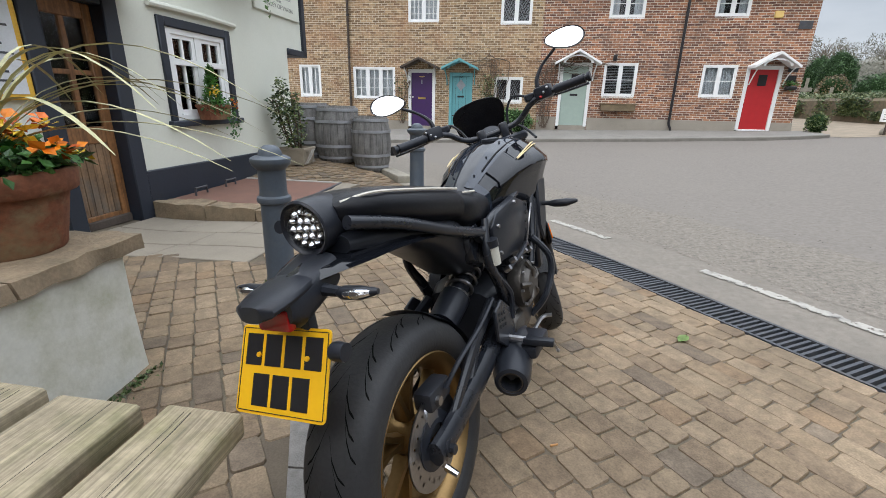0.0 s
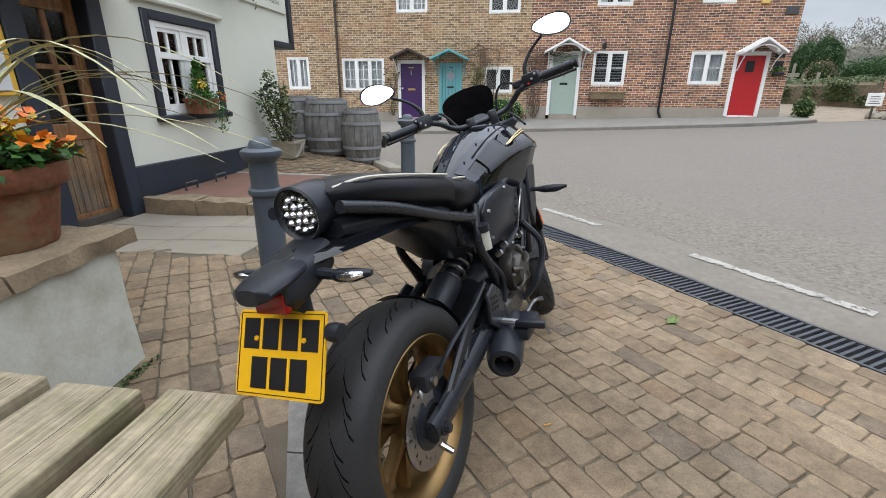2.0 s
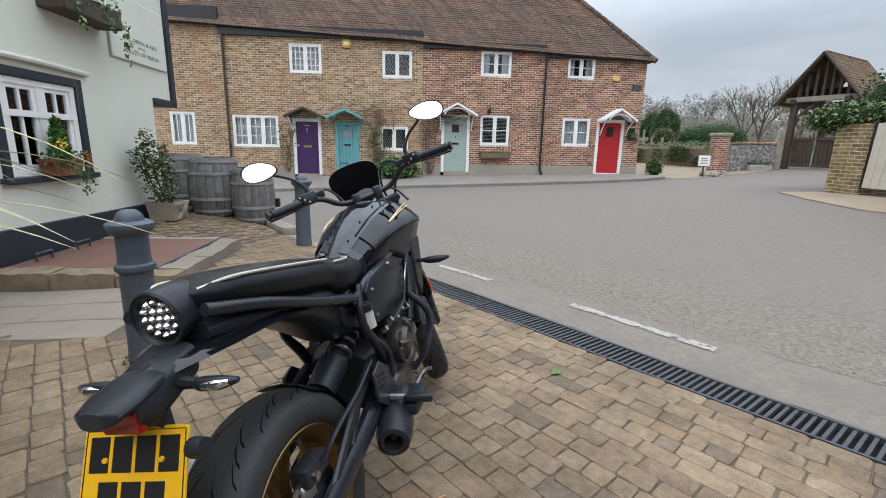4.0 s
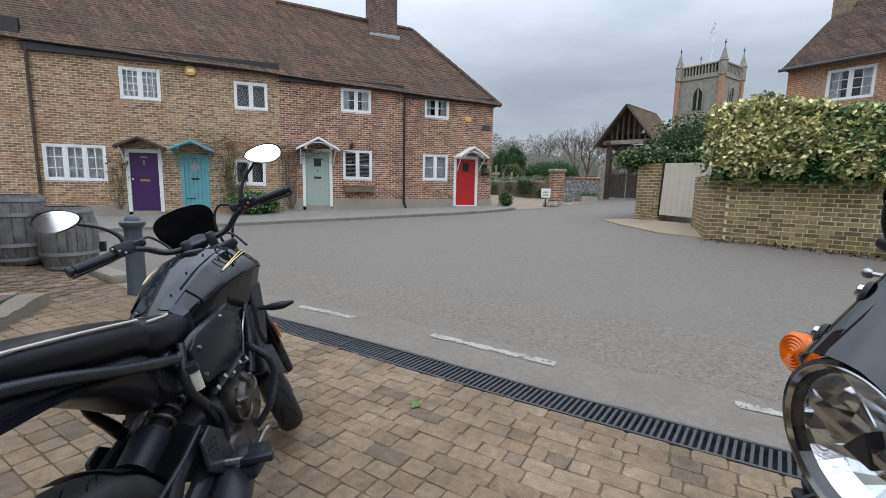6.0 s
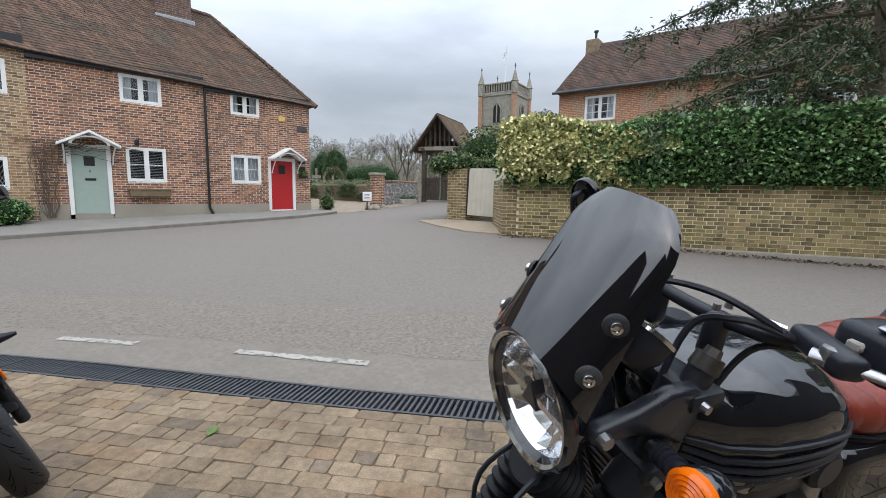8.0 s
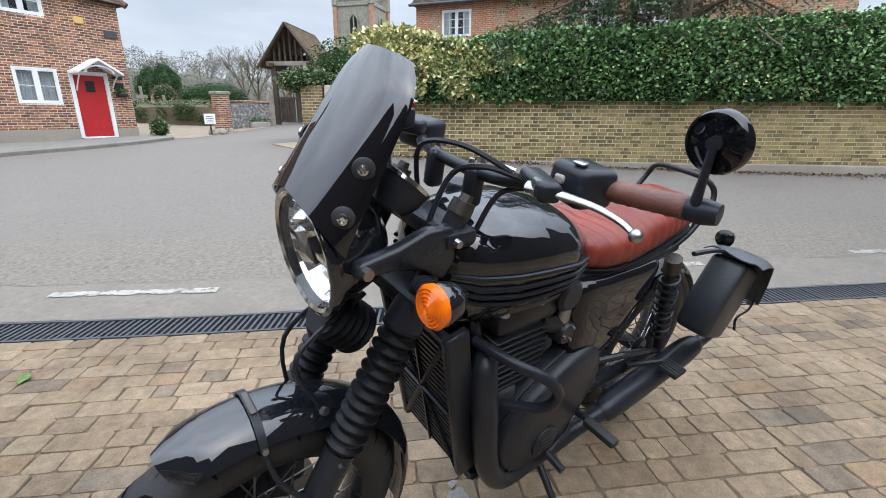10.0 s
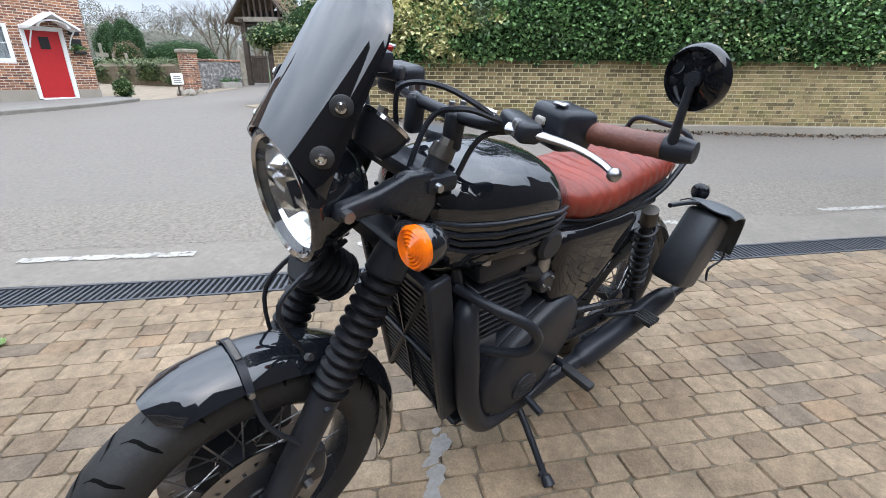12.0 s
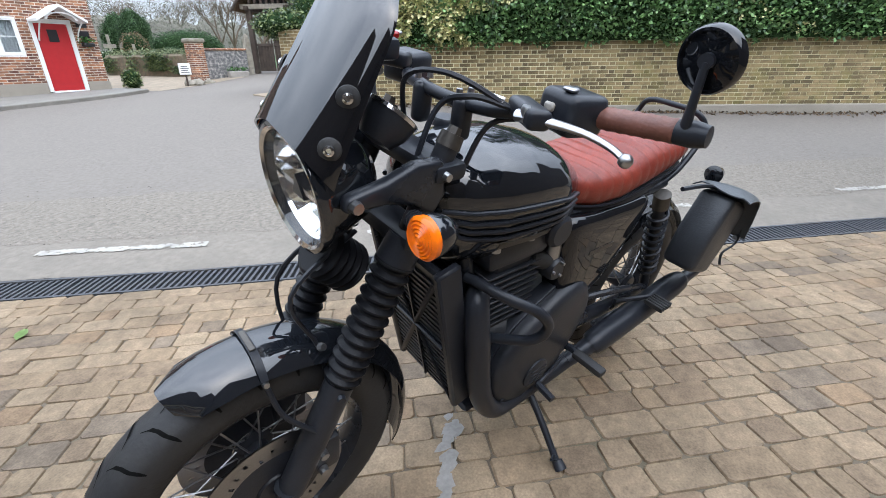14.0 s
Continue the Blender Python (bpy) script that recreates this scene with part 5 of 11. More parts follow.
# ---- rendered planter block with stone cap, pot and flowers ----
pl = thing("planter_block", "weathered white rendered block with a rough stone cap", "wall", pose(0, 0, 0, 0, 0, 0))
bm = bmesh.new()
secs = []
for z, k in ((-0.08, 0.012), (0.1, 0.005), (0.3, 0.0), (0.56, 0.0)):
    secs.append([(-1.125 + k, 0.2, z), (-1.145 + k, 1.62 + k, z), (-1.75, 1.76 + k, z), (-2.2, 0.2, z)])
loft(bm, secs)
part("block", bvl(bm, 0.02, seg=2), M_PLRENDER, pl)
for y0, y1, x0 in ((1.16, 1.71, -1.7), (0.6, 1.15, -1.72), (0.15, 0.59, -1.7)):
    bm = bmesh.new()
    bmesh.ops.create_grid(bm, x_segments=14, y_segments=12, size=0.5)
    bm.transform(Matrix.Translation(((x0 - 1.115) / 2, (y0 + y1) / 2, 0.56)) @ Matrix.Diagonal((-1.115 - x0, y1 - y0, 1, 1)))
    ext = bmesh.ops.extrude_face_region(bm, geom=bm.faces[:])
    bmesh.ops.translate(bm, verts=[v for v in ext["geom"] if isinstance(v, bmesh.types.BMVert)], vec=(0, 0, 0.06))
    for v in bm.verts:
        v.co += Vector((0.02 * noise.noise(v.co * 9), 0.016 * noise.noise(v.co * 11 + Vector((5, 0, 0))), 0.012 * noise.noise(v.co * 13 + Vector((0, 4, 0)))))
    part("cap_stone", bm, M_CAPSTONE, pl, smooth=60)
pot = thing("flower_pot", "large weathered terracotta pot of pansies and cordyline", "flower pot", pose(-1.43, 1.44, 0.62) @ Matrix.Diagonal((1.1, 1.1, 0.83, 1)))
bm = bmesh.new()
lathe(bm, [(0, 0), (0.155, 0), (0.16, 0.01), (0.2, 0.26), (0.222, 0.262), (0.23, 0.275), (0.235, 0.345), (0.228, 0.36), (0.205, 0.36), (0.195, 0.33), (0, 0.32)], 48)
for v in bm.verts:
    v.co += v.co.normalized() * 0.004 * noise.noise(v.co * 8)
part("pot", bm, M_TERRA, pot, smooth=35)
part("soil", lathe(bmesh.new(), [(0, 0.335), (0.2, 0.33), (0.2, 0.31)], 24), M_BED, pot)
rr = random.Random(41)
pts = []
for _ in range(1100):
    a, r = rr.uniform(0, 6.28), 0.25 * math.sqrt(rr.random())
    pts.append((r * math.cos(a), r * math.sin(a), 0.36 + 0.13 * rr.random() * (1.2 - r * 2.5)))
leaf_part("foliage", pts, 0.03, M_GREEN, pot, 42)


def pansies(n, rr, petal):
    out = []
    for _ in range(n):
        a, r = rr.uniform(0, 6.28), rr.uniform(0.05, 0.26)
        c = Vector((r * math.cos(a), r * math.sin(a), 0.47 + rr.uniform(-0.06, 0.1)))
        out += [tuple(c + Vector((rr.gauss(0, petal), rr.gauss(0, petal), rr.gauss(0, petal)))) for _ in range(9)]
    return out


leaf_part("orange_pansy_clump", pansies(30, rr, 0.018), 0.044, M_ORANGE, pot, 43, long=1.1)
leaf_part("yellow_pansy_clump", pansies(18, rr, 0.014), 0.032, M_YELLOW, pot, 44, long=1.1)
blades = ((20, 0.95, 0.5), (-8, 1.0, 0.4), (35, 0.9, 0.55), (5, 1.05, 0.62), (50, 0.85, 0.6), (-25, 0.8, 0.5), (75, 0.75, 0.8), (100, 0.6, 0.95), (140, 0.5, 0.9), (-50, 0.7, 0.55), (62, 1.0, 0.35), (12, 0.7, 0.85), (28, 1.15, 0.45), (90, 0.65, 1.0), (200, 0.6, 0.8), (260, 0.7, 0.7), (310, 0.75, 0.6), (-12, 0.8, 0.75), (44, 0.6, 1.0), (0, 0.9, 0.3), (16, 1.1, 0.28))
for az, ln, lift in blades:
    bm = bmesh.new()
    az = radians(az + rr.uniform(-5, 5))
    d = Vector((math.cos(az), math.sin(az), 0))
    w = 0.007 + 0.004 * rr.random()
    side = Vector((-d.y, d.x, 0))
    prev = None
    n = 12
    for k in range(n + 1):
        t = k / n
        p = Vector((0, 0, 0.35)) + d * ln * 0.9 * (0.06 * t + 0.94 * t ** 1.3) + Vector((0, 0, ln * (lift * 2.7 * t - (lift * 2.05 + 0.16) * t * t)))
        ww = w * (0.6 + 1.4 * t) * (1 - t) ** 0.6 + 0.001
        cur = [bm.verts.new(p + side * ww), bm.verts.new(p + Vector((0, 0, -ww * 0.5))), bm.verts.new(p - side * ww)]
        if prev:
            for q in (0, 1):
                bm.faces.new((prev[q], prev[q + 1], cur[q + 1], cur[q]))
        prev = cur
    part("blade", bm, M_BLADE, pot, "striped grassy cordyline blade")

# ---- picnic bench ----
be = thing("picnic_table", "weathered pine picnic table with thick boards", "table", pose(-0.1, 0.658, level(-0.2, 0.4), 0, 0, -5))
z0 = 0.6 - level(-0.2, 0.4)
M_CRACK = mat("split_in_wood", (0.05, 0.042, 0.03), 0.95, var=0.3, bump=0.1)
bg = random.Random(41)
for k, (a, b) in enumerate(((-0.205, -0.045), (-0.44, -0.255), (-0.65, -0.485), (-0.865, -0.7))):
    end = 0.006 * (-1) ** k
    secs = []
    for y, inset in ((-1.6, 0.004), (-1.59, 0), (end - 0.007, 0), (end - 0.002, 0.002), (end, 0.006)):
        row = []
        for cx, cz, a0 in ((b - 0.008, z0 - 0.008, 0), (a + 0.008, z0 - 0.008, 90), (a + 0.008, z0 - 0.045, 180), (b - 0.008, z0 - 0.045, 270)):
            for q in (0, 30, 60, 90):
                t = radians(a0 + q)
                row.append((cx + (0.008 - inset) * math.cos(t), y + 0.006 * noise.noise((cx * 30, k, q * 0.1)) * (y > -1), cz + (0.008 - inset) * math.sin(t)))
        secs.append(row)
    bm = loft(bmesh.new(), secs)
    board = part("board", bm, M_BENCH, be)
    # drying splits that run with the grain from the sawn end
    for _ in range(4):
        x, y1, ln = bg.uniform(a + 0.02, b - 0.03), bg.choice((-0.012, -0.012, bg.uniform(-0.5, -0.1))), bg.uniform(0.12, 0.5)
        bm = bmesh.new()
        tube(bm, [(x + 0.004 * noise.noise((x * 40, q * 3, k)) + 0.012 * q, y1 - ln * q, z0 - 0.0004) for q in np.linspace(0, 1, 8)], [0.0011 * (1 - 0.6 * q) for q in np.linspace(0, 1, 8)], 5, 2)
        part("split", bm, M_CRACK, board)
    if k < 2:
        bm = lathe(bmesh.new(), [(0, 0.0008), (0.007, 0.0012), (0.010, 0.0006), (0.0115, -0.001)], 14, at((a + 0.062, -0.27 - 0.2 * k, z0)) @ Matrix.Diagonal((1, 1.7, 1, 1)))
        part("knot", bm, M_TIMBER, board, "dark oval knot")
part("batten", bx((-0.84, -0.33, z0 - 0.11), (-0.07, -0.26, z0 - 0.046), 0.006), M_BENCH, be)
part("batten", bx((-0.84, -1.4, z0 - 0.11), (-0.07, -1.33, z0 - 0.046), 0.006), M_BENCH, be)
for y in (-0.38, -1.3):
    for sx in (-1, 1):
        bm = bmesh.new()
        prism(bm, [(0, 0), (0.09, 0), (0.09 - 0.25 * sx, z0 - 0.047), (-0.25 * sx, z0 - 0.047)], 0.045, Matrix.Translation((-0.5 + 0.4 * sx - 0.045, y, 0)) @ pose(0, 0, 0, 90))
        part("leg", bvl(bm, 0.004), M_BENCH, be)


# ---- motorcycles: materials and shared pieces ----
M_GLOSS = gloss_mat("gloss_black_paint", (0.006, 0.0068, 0.009), 0.022, 1.5)
# Gloss black again, IOR raised for brighter sky reflections on the classic twin
M_JET = gloss_mat("black_lacquer_raised_ior", (0.008, 0.0095, 0.0125), 0.018, 1.75)
M_SCREEN = gloss_mat("gloss_black_screen", (0.004, 0.0045, 0.006), 0.035, 1.85)
# Slate for the neck edge; on the tank top the grey stands for reflected sky
M_GREY_GLOSS = gloss_mat("slate_paint_and_sky_sheen", (0.018, 0.023, 0.034), 0.04, 1.55, 0.15)
M_SATIN = mat("satin_black_plastic", (0.0165, 0.0185, 0.024), 0.34, var=0.25, scale=12, fine=200, bump=0.06, spec=0.27)
M_FRAME = mat("black_powder_coat", (0.015, 0.017, 0.022), 0.28, var=0.25, scale=9, fine=120, bump=0.05, spec=0.38)
M_RUBBER = mat("tyre_rubber", (0.024, 0.024, 0.025), 0.55, var=0.25, scale=10, fine=120, bump=0.2, spec=0.3, stain=(0.045, 0.043, 0.04), stain_amt=0.5, stain_scale=7)
# Tread strips lie on the rubber; near black stands in for shaded grooves
M_GROOVE = mat("tread_groove_shade", (0.003, 0.003, 0.003), 0.9, var=0.1, bump=0, spec=0.1)
M_VINYL = mat("black_seat_vinyl", (0.0065, 0.007, 0.009), 0.36, var=0.2, scale=20, fine=300, bump=0.2, spec=0.18)
M_PIPING = mat("pale_seat_piping", (0.55, 0.52, 0.45), 0.6, var=0.1, bump=0.05)
M_GOLDRIM = mat("gold_anodised_alloy", (0.24, 0.15, 0.06), 0.35, 0.85, var=0.15, scale=8, fine=120, bump=0.05)
M_GOLDLINE = mat("gold_pinstripe", (0.7, 0.56, 0.3), 0.35, 0.3, var=0.08, bump=0.0)
M_CHROME = mat("polished_metal", (0.62, 0.62, 0.63), 0.14, 1.0, var=0.06, scale=8, bump=0.0)
M_STEEL = mat("brushed_steel", (0.36, 0.36, 0.37), 0.32, 1.0, var=0.15, scale=14, fine=200, bump=0.08)
M_ENGINE = mat("dull_engine_alloy", (0.085, 0.078, 0.07), 0.4, 0.8, var=0.25, scale=12, fine=150, bump=0.15)
M_ENGBLK = mat("black_engine_case", (0.019, 0.0205, 0.025), 0.36, 0.0, var=0.3, scale=10, fine=150, bump=0.1, spec=0.3)
M_LEATHER = mat("oxblood_leather", (0.2, 0.034, 0.02), 0.36, var=0.35, scale=14, fine=160, bump=0.25, spec=0.35, stain=(0.1, 0.018, 0.014), stain_amt=0.5, stain_scale=6)
M_GRIP = mat("brown_leather_grip", (0.13, 0.048, 0.032), 0.5, var=0.3, scale=30, fine=200, bump=0.2)
M_BAG = mat("black_bag_leather", (0.02, 0.023, 0.028), 0.45, var=0.35, scale=12, fine=160, bump=0.25)
M_PLATE = mat("yellow_plate", (0.8, 0.44, 0.01), 0.35, var=0.04, scale=10, bump=0.0)
M_REDLENS = mat("red_reflector", (0.28, 0.006, 0.006), 0.15, var=0.15, scale=60, bump=0.1)
M_AMBER = mat("amber_lens", (0.86, 0.155, 0.002), 0.14, var=0.25, scale=30, fine=80, bump=0.15, coat=0.25, spec=0.35)
M_CLEAR = clear_mat("clear_lens", (0.97, 0.975, 0.98), 0.02, 0.06)
M_MIRROR = mat("mirror_glass", (0.9, 0.92, 0.94), 0.02, 1.0, var=0.0, bump=0.0)
M_SMOKE = mat("dark_tinted_screen", (0.004, 0.004, 0.005), 0.25, var=0.1, bump=0.03, spec=0.4)
M_LAMPBOWL = mat("lamp_reflector", (0.86, 0.87, 0.89), 0.16, 1.0, var=0.05, scale=40, bump=0.1)
M_FLUID = mat("milky_reservoir", (0.45, 0.44, 0.38), 0.35, var=0.1, bump=0.02)
AX = pose(0, 0, 0, 0, 90, 0)     # turns a lathe's axis to the bike's cross axis


def bolt(parent, p, r=0.007, d=(1, 0, 0), material=None):
    bm = bmesh.new()
    d = Vector(d).normalized()
    p = Vector(p)
    cyl(bm, p - d * 0.004, p + d * r * 0.9, r, r * 0.85, 8)
    return part("bolt", bm, material or M_STEEL, parent)


def tyre(parent, c, R, W, rimr, sport=True):
    prof = []
    for k in range(13):
        a = math.pi * k / 12
        x = -math.cos(a) * W / 2
        prof.append((R - (R - rimr) * 0.58 * (1 - math.sin(a) ** (0.75 if sport else 0.6)), x))
    prof = [(rimr - 0.004, -W * 0.34), (rimr + 0.01, -W * 0.43), (rimr + (R - rimr) * 0.25, -W * 0.49)] + prof[0:] + [(rimr + (R - rimr) * 0.25, W * 0.49), (rimr + 0.01, W * 0.43), (rimr - 0.004, W * 0.34)]
    bm = lathe(bmesh.new(), prof, 64, at(c) @ AX)
    t = part("tyre", bm, M_RUBBER, parent, "black road tyre with worn tread grooves")

    def surf(x, ang, lift=0.0006):
        a = math.acos(max(-1, min(1, -x / (W / 2))))
        r = R - (R - rimr) * 0.58 * (1 - math.sin(a) ** (0.75 if sport else 0.6)) + lift
        return Vector((c[0] + x, c[1] + r * math.cos(ang), c[2] + r * math.sin(ang)))
    bm = bmesh.new()
    n = 46 if sport else 26
    for k in range(n):
        for sgn in (-1, 1):
            a0 = 2 * math.pi * (k + (0.5 if sgn > 0 else 0)) / n
            path = ((0.05 + 0.14 * (k % 3), 0.0), (0.22 + 0.14 * (k % 3), 0.15), (0.4 + 0.12 * (k % 3), 0.24), (0.56 + 0.1 * (k % 3), 0.28)) if sport else ((0.04, 0.0), (0.22, 0.05), (0.45, 0.075), (0.7, 0.09), (0.97, 0.12))
            prev = None
            for i, (fx, da) in enumerate(path):
                w = (0.0052 if sport else 0.007) * (0.4 if i in (0, len(path) - 1) else 1) / R * 0.6
                for j in range(3 if i < len(path) - 1 else 1):
                    u = j / 3
                    nx, nda = (path[i + 1] if i < len(path) - 1 else path[i])
                    x, d = fx + (nx - fx) * u, da + (nda - da) * u
                    p0, p1 = surf(sgn * x * W / 2, a0 + d * 1.0 - w), surf(sgn * x * W / 2, a0 + d * 1.0 + w)
                    cur = (bm.verts.new(p0), bm.verts.new(p1))
                    if prev:
                        bm.faces.new((prev[0], prev[1], cur[1], cur[0]))
                    prev = cur
    g = part("tread", bm, M_GROOVE, t, smooth=None)
    tagged(g, kind="stuff")
    return t


def disc(parent, c, r0, r1, name="brake_disc", holes=24):
    bm = bmesh.new()
    for k in range(holes):
        a0, a1 = 2 * math.pi * k / holes, 2 * math.pi * (k + 1) / holes
        am, h = (a0 + a1) / 2, math.pi / holes * 0.28
        rm = r0 + (r1 - r0) * (0.35 + 0.3 * (k % 3) / 2)
        hr = (r1 - r0) * 0.1
        for s in (-0.0022, 0.0022):
            P = lambda r, a: bm.verts.new((c[0] + s, c[1] + r * math.cos(a), c[2] + r * math.sin(a)))
            o = [P(r0, a0), P(r1, a0), P(r1, am), P(r1, a1), P(r0, a1), P(r0, am)]
            i = [P(rm - hr, am - h), P(rm + hr, am - h), P(rm + hr, am), P(rm + hr, am + h), P(rm - hr, am + h), P(rm - hr, am)]
            for q in range(6):
                bm.faces.new((o[q], o[(q + 1) % 6], i[(q + 1) % 6], i[q]))
    bmesh.ops.remove_doubles(bm, verts=bm.verts, dist=1e-5)
    return part(name, bm, M_STEEL, parent, "drilled steel brake disc", smooth=None)


def spring(bm, p0, p1, r, wire, turns, n=14):
    p0, p1 = Vector(p0), Vector(p1)
    d = (p1 - p0)
    q = d.to_track_quat("Z", "Y")
    pts = [p0 + d * (k / (turns * n)) + q @ Vector((r * math.cos(2 * math.pi * k / n), r * math.sin(2 * math.pi * k / n), 0)) for k in range(turns * n + 1)]
    return tube(bm, pts, wire, 6, 1)


def gaiter(bm, p0, p1, r, folds):
    p0, p1 = Vector(p0), Vector(p1)
    d = p1 - p0
    prof = [(0.0, 0.0), (r * 0.95, 0.0)]
    for k in range(folds):
        z = d.length * k / folds
        h = d.length / folds
        prof += [(r * 0.86, z + h * 0.12), (r * 1.1, z + h * 0.45), (r * 1.1, z + h * 0.6), (r * 0.86, z + h * 0.95)]
    prof += [(r * 0.95, d.length), (0.0, d.length)]
    return lathe(bm, prof, 24, at(p0) @ d.to_track_quat("Z", "Y").to_matrix().to_4x4())


def mirror_disc(parent, m, shape, name="mirror", material=None):
    """A flat outline with a rim, a dished back and its glass, facing local -z."""
    n = len(shape)
    bm = bmesh.new()
    loft(bm, [[(x * k, y * k, z) for x, y in shape] for k, z in ((0.93, 0.0), (1.0, -0.004), (1.0, 0.007), (0.94, 0.012), (0.86, 0.0125), (0.84, 0.009), (0.4, 0.012))])
    bm.transform(m)
    body = part(name, bm, material or M_SATIN, parent, "black framed mirror")
    bm = bmesh.new()
    bm.faces.new([bm.verts.new((x * 0.93, y * 0.93, -0.001)) for x, y in shape])
    bm.transform(m)
    part("mirror_glass", bm, M_MIRROR, body)
    return body


def ring_shape(r, n=28, sx=1.0, sy=1.0):
    return [(r * sx * math.cos(2 * math.pi * k / n), r * sy * math.sin(2 * math.pi * k / n)) for k in range(n)]


# ---- roadster with the gold wheels ----
XM = pose(0.17, 0.93, level(0.17, 0.93), 0, -11, -22.8)
xb = thing("motorcycle", "black roadster motorcycle with gold wheels and yellow plate", "motorcycle", XM)
# steered front end: 29 degrees to the left about the raked head
XH = Vector((0, 1.03, 1.0))
XA = Vector((0, -math.sin(radians(24.8)), math.cos(radians(24.8))))
XS = at(XH) @ Matrix.Rotation(radians(29), 4, XA) @ at(-XH)


def cast_wheel(parent, c, rimr, W, hubw, m=None):
    bm = bmesh.new()
    w = W * 0.36
    lathe(bm, [(rimr - 0.004, -w * 0.9), (rimr + 0.012, -w - 0.006), (rimr + 0.004, -w - 0.012), (rimr - 0.016, -w), (rimr - 0.03, -w * 0.55), (rimr - 0.034, 0), (rimr - 0.03, w * 0.55), (rimr - 0.016, w), (rimr + 0.004, w + 0.012), (rimr + 0.012, w + 0.006), (rimr - 0.004, w * 0.9), (rimr - 0.016, 0), (rimr - 0.004, -w * 0.9)], 64, at(c) @ AX)
    rim = part("rim", bm, M_GOLDRIM, parent, "gold cast alloy wheel rim")
    bm = bmesh.new()
    lathe(bm, [(0, -hubw), (0.035, -hubw), (0.05, -hubw * 0.7), (0.055, 0), (0.05, hubw * 0.7), (0.035, hubw), (0, hubw)], 28, at(c) @ AX)
    part("hub", bm, M_GOLDRIM, rim)
    for k in range(10):
        a = 2 * math.pi * (k // 2) / 5 + (0.17 if k % 2 else -0.17) + 0.3
        a2 = 2 * math.pi * (k // 2) / 5 + (0.27 if k % 2 else -0.27) + 0.3
        bm = bmesh.new()
        secs = []
        for r, aa, hw, ht in ((0.045, a * 0.5 + (2 * math.pi * (k // 2) / 5 + 0.3) * 0.5, 0.024, 0.016), (0.1, a, 0.018, 0.012), (rimr - 0.026, a2, 0.02, 0.013)):
            ct = Vector((c[0], c[1] + r * math.cos(aa), c[2] + r * math.sin(aa)))
            tn = Vector((0, -math.sin(aa), math.cos(aa)))
            secs.append([ct + Vector((hw, 0, 0)) + tn * ht * 0.6, ct + tn * ht, ct - Vector((hw, 0, 0)) + tn * ht * 0.6, ct - Vector((hw, 0, 0)) - tn * ht * 0.6, ct - tn * ht, ct + Vector((hw, 0, 0)) - tn * ht * 0.6])
        loft(bm, secs)
        part("spoke", bm, M_GOLDRIM, rim, smooth=50)
    return rim


rw = part("rear_wheel", lathe(bmesh.new(), [(0, -0.13), (0.013, -0.13), (0.013, 0.135), (0, 0.135)], 12, at((0.015, 0.015, 0.322)) @ AX), M_STEEL, xb)
tyre(rw, (0.015, 0.015, 0.322), 0.325, 0.185, 0.222)
cast_wheel(rw, (0.015, 0.015, 0.322), 0.222, 0.185, 0.09)
disc(rw, (0.1, 0.015, 0.322), 0.075, 0.128)
bm = bmesh.new()
lathe(bm, [(0.045, 0.08), (0.078, 0.084), (0.078, 0.09), (0.045, 0.095), (0.045, 0.08)], 24, at((0.015, 0.015, 0.322)) @ AX)
part("disc_carrier", bm, M_SATIN, rw)
bm = bx((0.07, -0.01, 0.415), (0.125, 0.1, 0.47), 0.01, 2)
cal = part("rear_caliper", bm, M_ENGBLK, xb)
bm = bmesh.new()
cyl(bm, (0.125, 0.02, 0.44), (0.136, 0.02, 0.44), 0.012, n=10)
part("caliper_pin", bm, M_STEEL, cal)
part("caliper_bracket", bx((0.092, -0.015, 0.34), (0.108, 0.045, 0.43), 0.006), M_STEEL, cal)
# swingarm with its truss
for sx in (1, -1):
    bm = bmesh.new()
    tube(bm, [(sx * 0.128, -0.035, 0.32), (sx * 0.128, 0.06, 0.328), (sx * 0.128, 0.3, 0.375), (sx * 0.12, 0.54, 0.44)], [0.023, 0.025, 0.027, 0.03], 10, 5, 1.5)
    tube(bm, [(sx * 0.128, 0.07, 0.345), (sx * 0.13, 0.26, 0.47), (sx * 0.12, 0.45, 0.535)], [0.011, 0.014, 0.018], 8, 5, 1.3)
    tube(bm, [(sx * 0.128, 0.2, 0.37), (sx * 0.128, 0.3, 0.48)], 0.011, 8, 1)
    arm = part("swingarm", bm, M_FRAME, xb, "black swingarm with a truss brace")
    bm = bmesh.new()
    cyl(bm, (sx * 0.12, 0, 0.318), (sx * 0.155, 0, 0.318), 0.022, n=12)
    cyl(bm, (sx * 0.15, 0, 0.318), (sx * 0.168, 0, 0.318), 0.013, n=8)
    part("axle_nut", bm, M_ENGBLK, arm)
bm = bmesh.new()
cyl(bm, (0.15, -0.03, 0.285), (0.185, -0.035, 0.275), 0.01, 0.008, 8)
part("stand_bobbin", bm, M_CHROME, xb)
bm = bmesh.new()
tube(bm, [(0.13, 0.06, 0.45), (0.15, 0.12, 0.5), (0.15, 0.28, 0.53), (0.14, 0.42, 0.56)], 0.007, 6)
part("brake_hose", bm, M_SATIN, xb)
# chain and sprocket on the far side
bm = bmesh.new()
lathe(bm, [(0.06, -0.1), (0.09, -0.1), (0.09, -0.108), (0.06, -0.108), (0.06, -0.1)], 30, at((0.015, 0.015, 0.322)) @ AX)
part("sprocket", bm, M_STEEL, rw)
bm = bmesh.new()
